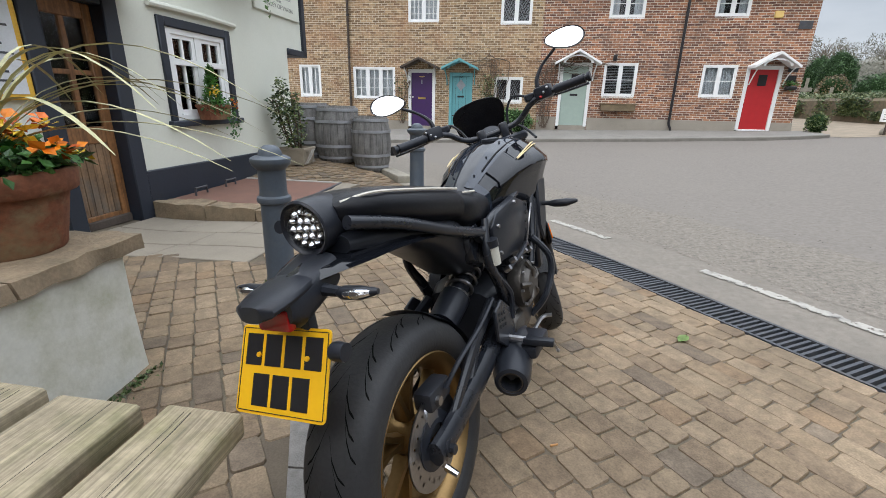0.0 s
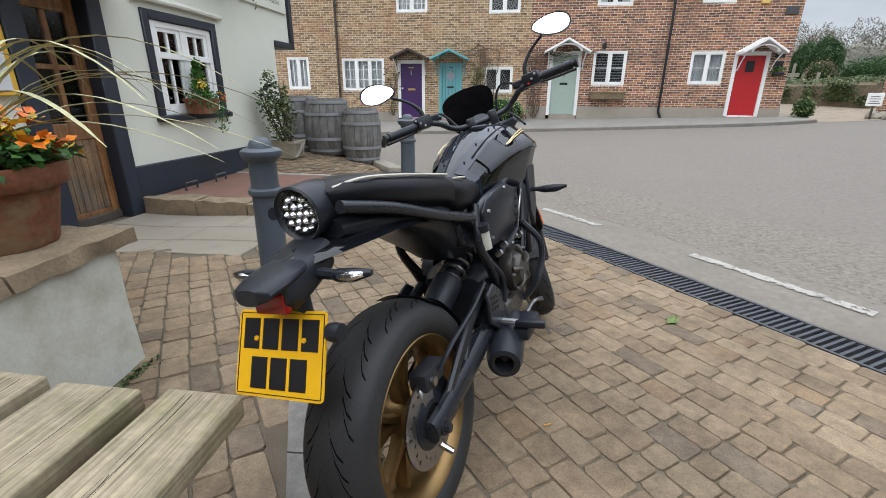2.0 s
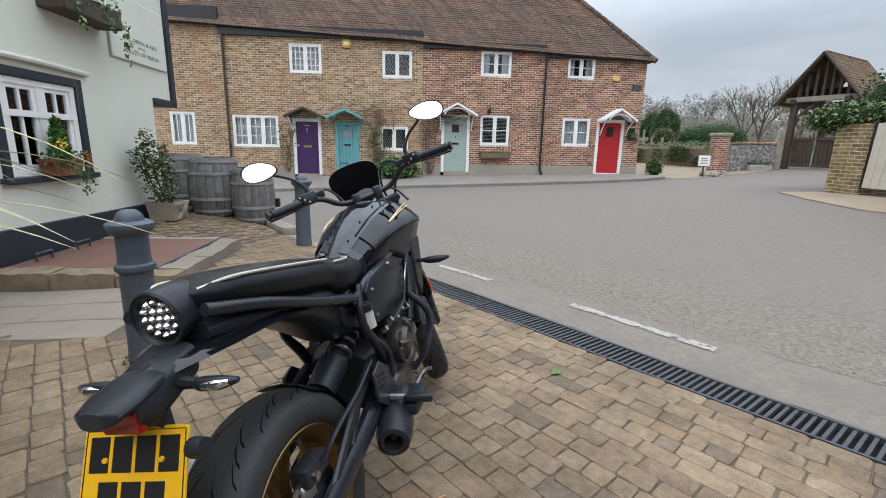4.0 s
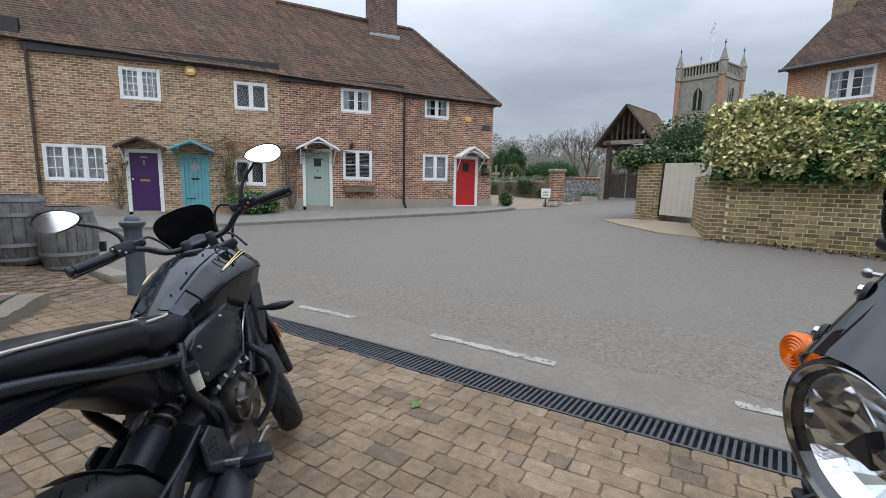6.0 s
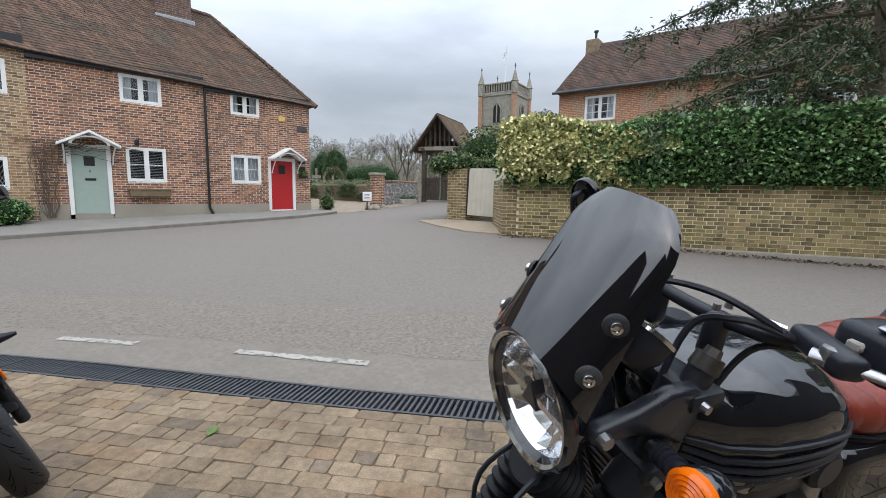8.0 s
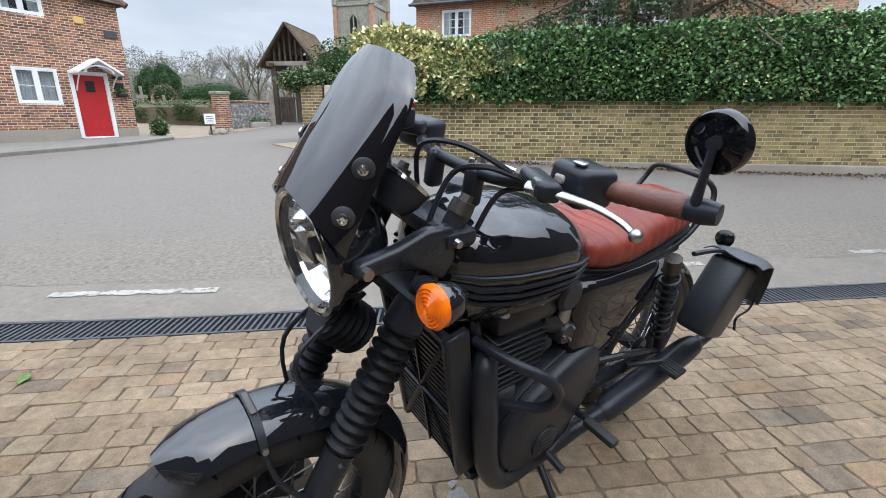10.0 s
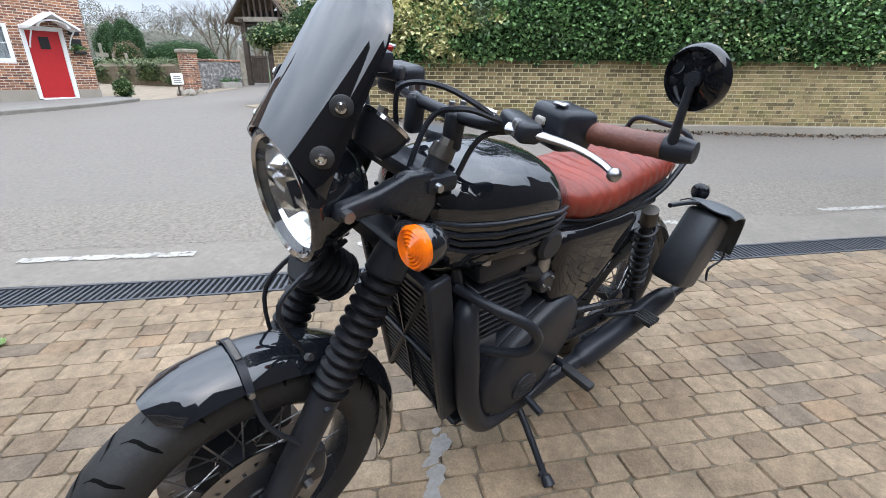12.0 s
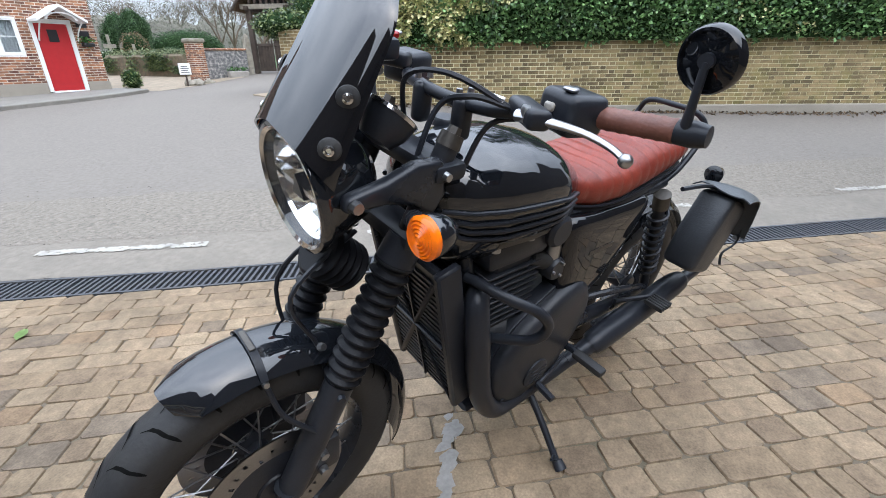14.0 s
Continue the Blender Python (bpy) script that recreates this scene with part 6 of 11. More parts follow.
tube(bm, [(-0.104, 0, 0.41), (-0.104, 0.55, 0.46)], 0.009, 6, 1)
tube(bm, [(-0.104, 0, 0.228), (-0.104, 0.55, 0.39)], 0.009, 6, 1)
part("chain", bm, M_ENGBLK, xb)
# shock
bm = bmesh.new()
cyl(bm, (0.03, 0.3, 0.55), (0.03, 0.56, 0.66), 0.03, n=16)
sh = part("rear_shock", bm, M_SATIN, xb)
part("coil_spring", spring(bmesh.new(), (0.03, 0.36, 0.575), (0.03, 0.55, 0.655), 0.043, 0.0065, 5), M_STEEL, sh)
bm = bmesh.new()
cyl(bm, (0.03, 0.26, 0.535), (0.03, 0.37, 0.58), 0.047, 0.05, 18)
part("shock_collar", bm, M_SATIN, sh)
# inner mudguard above the tyre front
bm = bmesh.new()
loft(bm, [[(x, 0.0 + (0.345) * math.cos(a), 0.318 + 0.345 * math.sin(a) - 0.02 * (abs(x) / 0.09) ** 2) for x in (-0.095, -0.05, 0, 0.05, 0.095)] for a in np.linspace(radians(20), radians(66), 9)], closed=False)
bmesh.ops.solidify(bm, geom=bm.faces[:], thickness=0.006)
part("hugger", bm, M_SATIN, xb)
# tail: body under the seat, mudguard and plate hanger
bm = bmesh.new()
loft(bm, [egg(0, y, z, w, u, d, 18, 3.0) for y, z, w, u, d in ((-0.13, 0.89, 0.075, 0.03, 0.018), (-0.05, 0.885, 0.10, 0.035, 0.03), (0.08, 0.865, 0.112, 0.04, 0.035), (0.2, 0.835, 0.114, 0.05, 0.055), (0.3, 0.805, 0.112, 0.07, 0.09), (0.38, 0.775, 0.105, 0.09, 0.12), (0.45, 0.75, 0.1, 0.1, 0.12))])
part("tail_body", bm, M_SATIN, xb)
bm = bmesh.new()
loft(bm, [[(-w, y, z - 0.012), (-w * 0.8, y, z), (0, y, z + 0.012), (w * 0.8, y, z), (w, y, z - 0.012), (w * 0.8, y, z - 0.02), (0, y, z - 0.012), (-w * 0.8, y, z - 0.02)] for y, z, w in ((-0.245, 0.852, 0.03), (-0.2, 0.865, 0.08), (-0.12, 0.872, 0.122), (-0.03, 0.874, 0.14), (0.06, 0.866, 0.142), (0.15, 0.85, 0.128), (0.2, 0.835, 0.112))])
part("tail_panel", bm, M_GLOSS, xb, "gloss black tail panel")
bm = bmesh.new()
loft(bm, [egg(0, y, z, w, u, d, 16, 3.2) for y, z, w, u, d in ((-0.16, 0.86, 0.06, 0.03, 0.05), (-0.22, 0.84, 0.06, 0.03, 0.055), (-0.27, 0.825, 0.06, 0.022, 0.06), (-0.3, 0.815, 0.055, 0.02, 0.03))])
hang = part("plate_hanger", bm, M_SATIN, xb)
bm = bmesh.new()
loft(bm, [egg(0, y, z, w, 0.017, 0.015, 18, 2.6) for y, z, w in ((-0.2, 0.85, 0.05), (-0.25, 0.845, 0.06), (-0.3, 0.835, 0.062), (-0.335, 0.825, 0.05), (-0.345, 0.822, 0.03))])
part("plate_lamp_hood", bm, M_SATIN, hang)
part("rear_reflector", bx((-0.042, -0.304, 0.772), (0.042, -0.285, 0.815), 0.005, 2), M_REDLENS, hang, "red rear reflector")
part("hanger_drop", bx((-0.06, -0.25, 0.66), (0.035, -0.225, 0.80), 0.006, 2), M_SATIN, hang)
for sx in (-1, 1):
    bm = bmesh.new()
    lathe(bm, [(0, 0), (0.018, 0), (0.02, 0.01), (0.018, 0.03), (0, 0.032)], 14, at((sx * 0.105 if sx > 0 else -0.02, -0.27, 0.725)) @ AX)
    if sx > 0:
        part("side_reflector", bm, M_SATIN, hang)
    else:
        bm.free()
# number plate
PLM = at((-0.028, -0.285, 0.675)) @ pose(0, 0, 0, 0, 0, 5) @ pose(0, 0, 0, 66, 0, 0) @ pose(0, 0, 0, 0, 0, -1.5)
bm = bmesh.new()
shape = []
for cx, cy, a0 in ((0.104, 0.079, 0), (-0.104, 0.079, 90), (-0.104, -0.079, 180), (0.104, -0.079, 270)):
    for k in range(5):
        a = radians(a0 + 22.5 * k)
        shape.append((cx + 0.01 * math.cos(a), cy + 0.01 * math.sin(a)))
prism(bm, shape, 0.004)
bm.transform(PLM)
plate = part("number_plate", bm, M_PLATE, xb, "yellow rear plate with dark bars", smooth=None)


def plate_bar(x0, y0, x1, y1):
    bm = bx((x0, y0, 0.004), (x1, y1, 0.0052))
    bm.transform(PLM)
    part("plate_bar", bm, M_BLACK, plate, smooth=None)


for k in range(4):
    plate_bar(-0.098 + k * 0.051, 0.008, -0.098 + k * 0.051 + 0.042, 0.072)
for k in range(3):
    plate_bar(-0.073 + k * 0.051, -0.072, -0.073 + k * 0.051 + 0.042, -0.008)
for a in ((-0.108, 0.082, 0.108, 0.0835), (-0.108, -0.0835, 0.108, -0.082), (-0.1095, -0.082, -0.108, 0.082), (0.108, -0.082, 0.1095, 0.082)):
    plate_bar(*a)
for x in (-0.062, 0.062):
    bm = lathe(bmesh.new(), [(0, 0.010), (0.005, 0.009), (0.006, 0.004), (0, 0.004)], 10, PLM @ at((x, 0.03, 0)))
    part("plate_screw", bm, M_PLATE, plate)
# rear indicators
for sx in (-1, 1):
    bm = bmesh.new()
    tube(bm, [(sx * 0.05, -0.21, 0.825), (sx * 0.105, -0.215, 0.822)], [0.014, 0.011], 8, 1)
    tube(bm, [(sx * 0.095, -0.215, 0.822), (sx * 0.115, -0.218, 0.822), (sx * 0.155, -0.22, 0.824), (sx * 0.192, -0.215, 0.826)], [0.008, 0.016, 0.015, 0.006], 10, 4, 0.9)
    ind = part("rear_indicator", bm, M_SATIN, xb)
    bm = bmesh.new()
    tube(bm, [(sx * 0.12, -0.228, 0.823), (sx * 0.15, -0.231, 0.824), (sx * 0.18, -0.225, 0.826)], [0.006, 0.01, 0.005], 8, 4, 1.0)
    part("indicator_lens", bm, M_LAMPBOWL, ind, "clear ribbed indicator lens")
# round tail lamp
TL = at((0.0, -0.145, 0.945)) @ pose(0, 0, 0, 90 + 8, 0, 0)
bm = lathe(bmesh.new(), [(0, -0.07), (0.045, -0.068), (0.056, -0.05), (0.06, 0.0), (0.062, 0.03), (0.058, 0.034), (0.053, 0.03), (0.05, 0.015), (0, 0.012)], 36, TL)
tl = part("tail_lamp", bm, M_SATIN, xb, "round black tail lamp with a faceted clear lens")
for q, r in [(0, 0)] + [(k, 1) for k in range(6)] + [(k, 2) for k in range(12)]:
    rad = (0, 0.019, 0.037)[r]
    n = (1, 6, 12)[r]
    a = 2 * math.pi * q / n
    bm = lathe(bmesh.new(), [(0, 0.029), (0.0035, 0.0265), (0.0085, 0.019), (0.0095, 0.014), (0, 0.013)], 6, TL @ at((rad * math.cos(a), rad * math.sin(a), 0.004)))
    part("lens_cell", bm, M_LAMPBOWL, tl, smooth=None)
bm = lathe(bmesh.new(), [(0, 0.035), (0.03, 0.034), (0.054, 0.030)], 32, TL)
part("lens_cover", bm, M_CLEAR, tl).visible_shadow = False
# seat in two humps with its piping
bm = bmesh.new()
loft(bm, [egg(0, y, z, w, u, d, 22, 2.6) for y, z, w, u, d in ((-0.13, 0.965, 0.06, 0.02, 0.03), (-0.1, 0.965, 0.1, 0.035, 0.04), (-0.02, 0.952, 0.125, 0.05, 0.045), (0.12, 0.925, 0.135, 0.06, 0.05), (0.27, 0.9, 0.135, 0.06, 0.055), (0.33, 0.885, 0.132, 0.062, 0.065))])
seat = part("seat", bm, M_VINYL, xb, "black stitched vinyl seat with pale piping")
bm = bmesh.new()
loft(bm, [egg(0, y, z, w, u, d, 22, 2.6) for y, z, w, u, d in ((0.31, 0.885, 0.125, 0.05, 0.06), (0.34, 0.88, 0.138, 0.062, 0.075), (0.43, 0.86, 0.135, 0.062, 0.085), (0.53, 0.845, 0.12, 0.058, 0.085), (0.6, 0.84, 0.1, 0.05, 0.07), (0.64, 0.842, 0.07, 0.03, 0.04))])
part("rider_pad", bm, M_VINYL, seat)
for sx in (-1, 1):
    bm = bmesh.new()
    tube(bm, [(sx * 0.06, -0.118, 0.983), (sx * 0.098, -0.07, 0.991), (sx * 0.113, 0.0, 0.985), (sx * 0.12, 0.15, 0.964), (sx * 0.119, 0.315, 0.938)], 0.0035, 6)
    part("piping", bm, M_PIPING, seat)
    bm = bmesh.new()
    tube(bm, [(sx * 0.122, 0.35, 0.922), (sx * 0.11, 0.45, 0.91), (sx * 0.07, 0.53, 0.9), (sx * 0.02, 0.57, 0.893), (0, 0.575, 0.893)], 0.0035, 6)
    part("piping", bm, M_PIPING, seat)
# frame: seat rails, down tubes, side brace
for sx in (-1, 1):
    bm = bmesh.new()
    tube(bm, [(sx * 0.095, -0.15, 0.945), (sx * 0.12, 0.0, 0.908), (sx * 0.133, 0.2, 0.842), (sx * 0.135, 0.4, 0.785)], [0.015, 0.016, 0.016, 0.018], 10, 5)
    part("seat_rail", bm, M_FRAME, xb)
    bm = bmesh.new()
    tube(bm, [(sx * 0.135, 0.38, 0.77), (sx * 0.14, 0.5, 0.815), (sx * 0.132, 0.72, 0.835), (sx * 0.11, 1.0, 0.88)], 0.014, 10, 5)
    part("frame_tube", bm, M_FRAME, xb)
    bm = bmesh.new()
    tube(bm, [(sx * 0.1, 1.0, 0.9), (sx * 0.14, 0.93, 0.82), (sx * 0.15, 0.89, 0.7), (sx * 0.15, 0.82, 0.56)], 0.017, 10, 5)
    part("frame_tube", bm, M_FRAME, xb)
    bm = bmesh.new()
    tube(bm, [(sx * 0.14, 0.44, 0.82), (sx * 0.15, 0.4, 0.7), (sx * 0.15, 0.48, 0.58), (sx * 0.14, 0.56, 0.44)], [0.012, 0.014, 0.02, 0.024], 10, 5)
    part("frame_tube", bm, M_FRAME, xb)
bm = bmesh.new()
prism(bm, [(0.33, 0.78), (0.42, 0.83), (0.47, 0.75), (0.44, 0.66), (0.36, 0.7)], 0.24, at((-0.12, 0, 0)) @ pose(0, 0, 0, 90, 0, 90))
part("frame_gusset", bvl(bm, 0.012), M_FRAME, xb)
# brake fluid pot
bm = bmesh.new()
cyl(bm, (0.16, 0.43, 0.675), (0.158, 0.425, 0.735), 0.021, n=14)
fp_ = part("brake_reservoir", bm, M_FLUID, xb, "milky plastic brake fluid pot")
bm = bmesh.new()
cyl(bm, (0.158, 0.425, 0.735), (0.157, 0.422, 0.758), 0.024, n=14)
part("reservoir_cap", bm, M_SATIN, fp_)
# tank: a narrow neck at the seat, flared shoulders and deep knee hollows
# along y: top height, half width of the flat top, shoulder half width and height, hollow half width, lower edge
TKY = (0.55, 0.60, 0.68, 0.78, 0.88, 0.97, 1.05, 1.11, 1.14)
TKP = ((0.895, 0.03, 0.08, 0.858, 0.085, 0.79), (0.925, 0.042, 0.1, 0.875, 0.108, 0.765), (0.967, 0.052, 0.12, 0.905, 0.122, 0.76), (1.012, 0.06, 0.152, 0.936, 0.138, 0.765), (1.042, 0.068, 0.18, 0.952, 0.156, 0.775), (1.056, 0.072, 0.196, 0.955, 0.17, 0.785), (1.05, 0.07, 0.192, 0.945, 0.17, 0.8), (1.022, 0.06, 0.16, 0.935, 0.145, 0.82), (0.99, 0.045, 0.12, 0.925, 0.11, 0.84))


def tank_half(y, lift=0.0):
    """Right half of the tank's outline at y, from the crown down to the lower edge."""
    zt, wt, ws, zs, ww, zb = (float(np.interp(y, TKY, [p[k] for p in TKP])) for k in range(6))
    f = lift
    return [(0.0, zt + f), (wt * 0.6, zt - 0.002 + f), (wt, zt - 0.008 + f), (wt + (ws - wt) * 0.35 + f * 0.6, zt - (zt - zs) * 0.24 + f * 0.8), (wt + (ws - wt) * 0.72 + f * 0.8, zt - (zt - zs) * 0.58 + f * 0.6), (ws + f, zs + 0.008), (ws + 0.003 + f, zs - 0.012), (ws - (ws - ww) * 0.5 + f, zs - 0.05), (ww + f, zs - 0.085), (ww - 0.004 + f, (zs - 0.085 + zb) / 2), (ww - 0.02 + f, zb)]


def tank_skin(y, lo, hi, sx, lift):
    return [Vector((sx * x, y, z)) for x, z in tank_half(y, lift)[lo:hi]]


def tank_panel(name, y0, y1, lo, hi, sx, lift, material, label="", thick=0.003):
    bm = loft(bmesh.new(), [tank_skin(y, lo, hi, sx, lift) for y in np.linspace(y0, y1, 22)], closed=False)
    bmesh.ops.recalc_face_normals(bm, faces=bm.faces)
    bmesh.ops.solidify(bm, geom=bm.faces[:], thickness=thick)
    return part(name, bm, material, tank, label, smooth=35)


secs = []
for y in np.linspace(0.55, 1.14, 36):
    right = [Vector((x, y, z)) for x, z in tank_half(y)]
    secs.append(right + [Vector((-v.x, v.y, v.z)) for v in right[:0:-1]])
tank = part("fuel_tank", loft(bmesh.new(), secs), M_GLOSS, xb, "gloss black fuel tank with sky-greyed top and gold stripe", smooth=38)
for sx in (1, -1):
    tank_panel("top_panel", 0.575, 1.1, 1, 4, sx, 0.004, M_GREY_GLOSS, "top panel greyed for the sky's reflection")
    tank_panel("shoulder_panel", 0.66, 1.1, 3, 7, sx, 0.0065, M_GLOSS, "gloss black flared shoulder panel", 0.005)
    tank_panel("neck_edge", 0.568, 0.598, 3, 10, sx, 0.005, M_GREY_GLOSS, "slate edge strip down the tank neck", 0.004)
    for off in (0.0, 0.014):
        bm = bmesh.new()
        pts = []
        for k in range(10):
            y = 0.80 + 0.27 * k / 9
            r = tank_half(y, 0.0125)
            g = 0.25 + 0.55 * (1 - k / 9) - off * 14 * (0.3 + k / 12)
            j = 3 + max(0, min(1.9, 1.2 * g + 0.3))
            i = int(j)
            p0, p1 = r[i], r[i + 1]
            pts.append((sx * (p0[0] + (p1[0] - p0[0]) * (j - i)), y, p0[1] + (p1[1] - p0[1]) * (j - i)))
        tube(bm, pts, [0.0006] + [0.0042] * 8 + [0.003], 6, 3, 0.4)
        part("gold_stripe", bm, M_GOLDLINE, tank)
    for y in (0.63, 0.74, 0.87, 1.0):
        x, z = tank_half(y, 0.008)[2]
        bolt(tank, (sx * x * 0.9, y, z), 0.004, (0, 0, 1), M_SATIN)
    bm = bmesh.new()
    tube(bm, [(sx * tank_half(y, 0.005)[3][0] * 0.8, y, tank_half(y, 0.006)[3][1] + 0.006) for y in np.linspace(0.66, 1.06, 9)], 0.0028, 6, 3)
    part("panel_seam", bm, M_DARK, tank)
bm = lathe(bmesh.new(), [(0, 0.012), (0.03, 0.011), (0.036, 0.006), (0.037, -0.004)], 28, at((0, 0.93, 1.05)))
part("filler_cap", bm, M_SATIN, tank)


def on_tank(ang, t, lift, tk, e=2.7):
    """A point on a rounded tank's skin: ang degrees from the right side upwards, t along it."""
    i = min(int(t), len(tk) - 2)
    f = t - i
    y, z, w, u, d = [a + (b - a) * f for a, b in zip(tk[i], tk[i + 1])]
    c, s = math.cos(radians(ang)), math.sin(radians(ang))
    return Vector((math.copysign(abs(c) ** (2 / e), c) * (w + lift), y, z + math.copysign(abs(s) ** (2 / e), s) * ((u if s > 0 else d) + lift)))


def tank_patch(name, angs, ts, lift, material, parent, label, tk, e=2.7, thick=0.003):
    bm = bmesh.new()
    loft(bm, [[on_tank(a0 + (a1 - a0) * j / 6, t, lift, tk, e) for j in range(7)] for t, (a0, a1) in zip(ts, angs)], closed=False)
    bmesh.ops.recalc_face_normals(bm, faces=bm.faces)
    bmesh.ops.solidify(bm, geom=bm.faces[:], thickness=thick)
    return part(name, bm, material, parent, label, smooth=45)


# air box side covers
for sx in (1, -1):
    bm = bmesh.new()
    prism(bm, [(0.46, 0.70), (0.45, 0.79), (0.5, 0.825), (0.69, 0.85), (0.83, 0.80), (0.84, 0.72), (0.7, 0.645), (0.5, 0.66)], 0.03, at((sx * 0.145 - 0.015, 0, 0)) @ pose(0, 0, 0, 90, 0, 90))
    cov = part("side_cover", bvl(bm, 0.01, seg=2), M_SATIN, xb, "satin black angular side cover")
    for y, z in ((0.49, 0.785), (0.49, 0.695), (0.67, 0.832)):
        bolt(cov, (sx * 0.162, y, z), 0.007, (sx, 0, 0))
    for k in range(4):
        part("cover_slot", bx((sx * 0.158 - 0.004, 0.77 + 0.01 * k, 0.70 + 0.03 * k), (sx * 0.158 + 0.004, 0.79 + 0.01 * k, 0.715 + 0.03 * k), 0.003), M_DARK, cov)
# engine: crankcase, cylinders, clutch cover
bm = bmesh.new()
loft(bm, [egg(0, y, z, w, u, d, 18, 4.0) for y, z, w, u, d in ((0.45, 0.47, 0.12, 0.1, 0.1), (0.55, 0.46, 0.155, 0.13, 0.14), (0.75, 0.45, 0.16, 0.14, 0.15), (0.9, 0.45, 0.13, 0.1, 0.1))])
eng = part("engine", bm, M_ENGBLK, xb, "black and alloy parallel twin engine")
bm = bmesh.new()
box(bm, (-0.14, -0.11, 0.0), (0.14, 0.12, 0.27))
bvl(bm, 0.02)
bm.transform(at((0, 0.72, 0.52)) @ pose(0, 0, 0, -14))
part("cylinder_block", bm, M_ENGBLK, eng)
for k in range(6):
    bm = bx((-0.15, -0.115, 0.03 + 0.028 * k), (0.15, 0.125, 0.036 + 0.028 * k), 0.002)
    bm.transform(at((0, 0.72, 0.52)) @ pose(0, 0, 0, -14))
    part("fin", bm, M_ENGBLK, eng)
for sx, mt in ((1, M_ENGINE), (-1, M_ENGBLK)):
    bm = lathe(bmesh.new(), [(0, 0.04), (0.03, 0.042), (0.056, 0.04), (0.064, 0.03), (0.07, 0.022), (0.086, 0.018), (0.09, 0.0), (0.088, -0.03)], 36, at((sx * 0.165, 0.66, 0.53)) @ (AX if sx > 0 else pose(0, 0, 0, 0, -90, 0)))
    cc = part("clutch_cover" if sx > 0 else "alternator_cover", bm, mt, eng, "dull bronze alloy clutch cover" if sx > 0 else "")
    for k in range(5):
        a = 2 * math.pi * k / 5 + 0.4
        bm = bmesh.new()
        tube(bm, [(sx * 0.2, 0.66 + 0.018 * math.cos(a), 0.53 + 0.018 * math.sin(a)), (sx * 0.206, 0.66 + 0.05 * math.cos(a), 0.53 + 0.05 * math.sin(a)), (sx * 0.186, 0.66 + 0.084 * math.cos(a), 0.53 + 0.084 * math.sin(a))], [0.006, 0.009, 0.011], 6, 2)
        part("cover_rib", bm, mt, cc)
    for k in range(8):
        a = 2 * math.pi * k / 8
        bolt(cc, (sx * 0.19, 0.66 + 0.083 * math.cos(a), 0.53 + 0.083 * math.sin(a)), 0.006, (sx, 0, 0))
bm = bx((0.13, 0.5, 0.36), (0.175, 0.62, 0.45), 0.012)
part("sump_cover", bm, M_ENGINE, eng)
for k in range(5):
    bm = bmesh.new()
    p = Vector((0.165, 0.5 + 0.06 * k, 0.63 + 0.012 * (k % 2)))
    cyl(bm, p, p + Vector((0.02, 0.0, 0.012)), 0.011, 0.009, 8)
    part("hose_clip", bm, M_STEEL, eng)
for pts, r, mt in (([(0.16, 0.52, 0.62), (0.18, 0.62, 0.65), (0.17, 0.74, 0.66), (0.15, 0.82, 0.6)], 0.008, M_SATIN), ([(0.15, 0.78, 0.62), (0.17, 0.8, 0.74), (0.165, 0.86, 0.79)], 0.004, M_STEEL), ([(0.16, 0.45, 0.62), (0.175, 0.5, 0.55), (0.17, 0.5, 0.46)], 0.009, M_SATIN)):
    part("hose", tube(bmesh.new(), pts, r, 6), mt, eng)
bm = bmesh.new()
tube(bm, [(0.16, 0.84, 0.66), (0.215, 0.86, 0.58), (0.22, 0.85, 0.5), (0.2, 0.8, 0.42), (0.15, 0.76, 0.36)], 0.013, 8)
part("engine_guard", bm, M_FRAME, xb)
# radiator and shroud
bm = bx((-0.16, 0.92, 0.5), (0.16, 0.97, 0.8), 0.01)
rad = part("radiator", bm, M_SATIN, xb)
for sx in (-1, 1):
    bm = bmesh.new()
    prism(bm, [(0.95, 0.68), (0.96, 0.85), (1.02, 0.9), (1.08, 0.86), (1.05, 0.7), (1.0, 0.6)], 0.02, at((sx * 0.16 - 0.01, 0, 0)) @ pose(0, 0, 0, 90, 0, 90))
    part("radiator_shroud", bvl(bm, 0.008), M_SATIN, rad)
# exhaust collector and stubby can
bm = bmesh.new()
for x in (-0.06, 0.06):
    tube(bm, [(x, 0.86, 0.62), (x, 0.97, 0.5), (x, 0.93, 0.3), (x * 0.5 + 0.05, 0.75, 0.22), (0.1, 0.58, 0.26)], 0.021, 10)
part("header_pipe", bm, M_ENGBLK, xb)
CN = at((0.2, 0.345, 0.315)) @ pose(0, 0, 0, 90 + 8, 0, 14)
bm = lathe(bmesh.new(), [(0.0, 0.0), (0.032, -0.05), (0.032, 0.008), (0.04, 0.014), (0.052, 0.01), (0.06, -0.02), (0.063, -0.09), (0.066, -0.2), (0.05, -0.27), (0.025, -0.32), (0, -0.33)], 32, CN)
can = part("silencer", bm, M_SATIN, xb, "stubby black silencer with a round outlet")
bm = lathe(bmesh.new(), [(0.031, -0.04), (0.034, 0.012), (0.038, 0.012), (0.036, -0.04)], 28, CN)
part("outlet_ring", bm, M_ENGINE, can)
bm = bx((0.17, 0.44, 0.34), (0.26, 0.6, 0.385), 0.012, 2)
part("heat_shield", bm, M_SATIN, can)
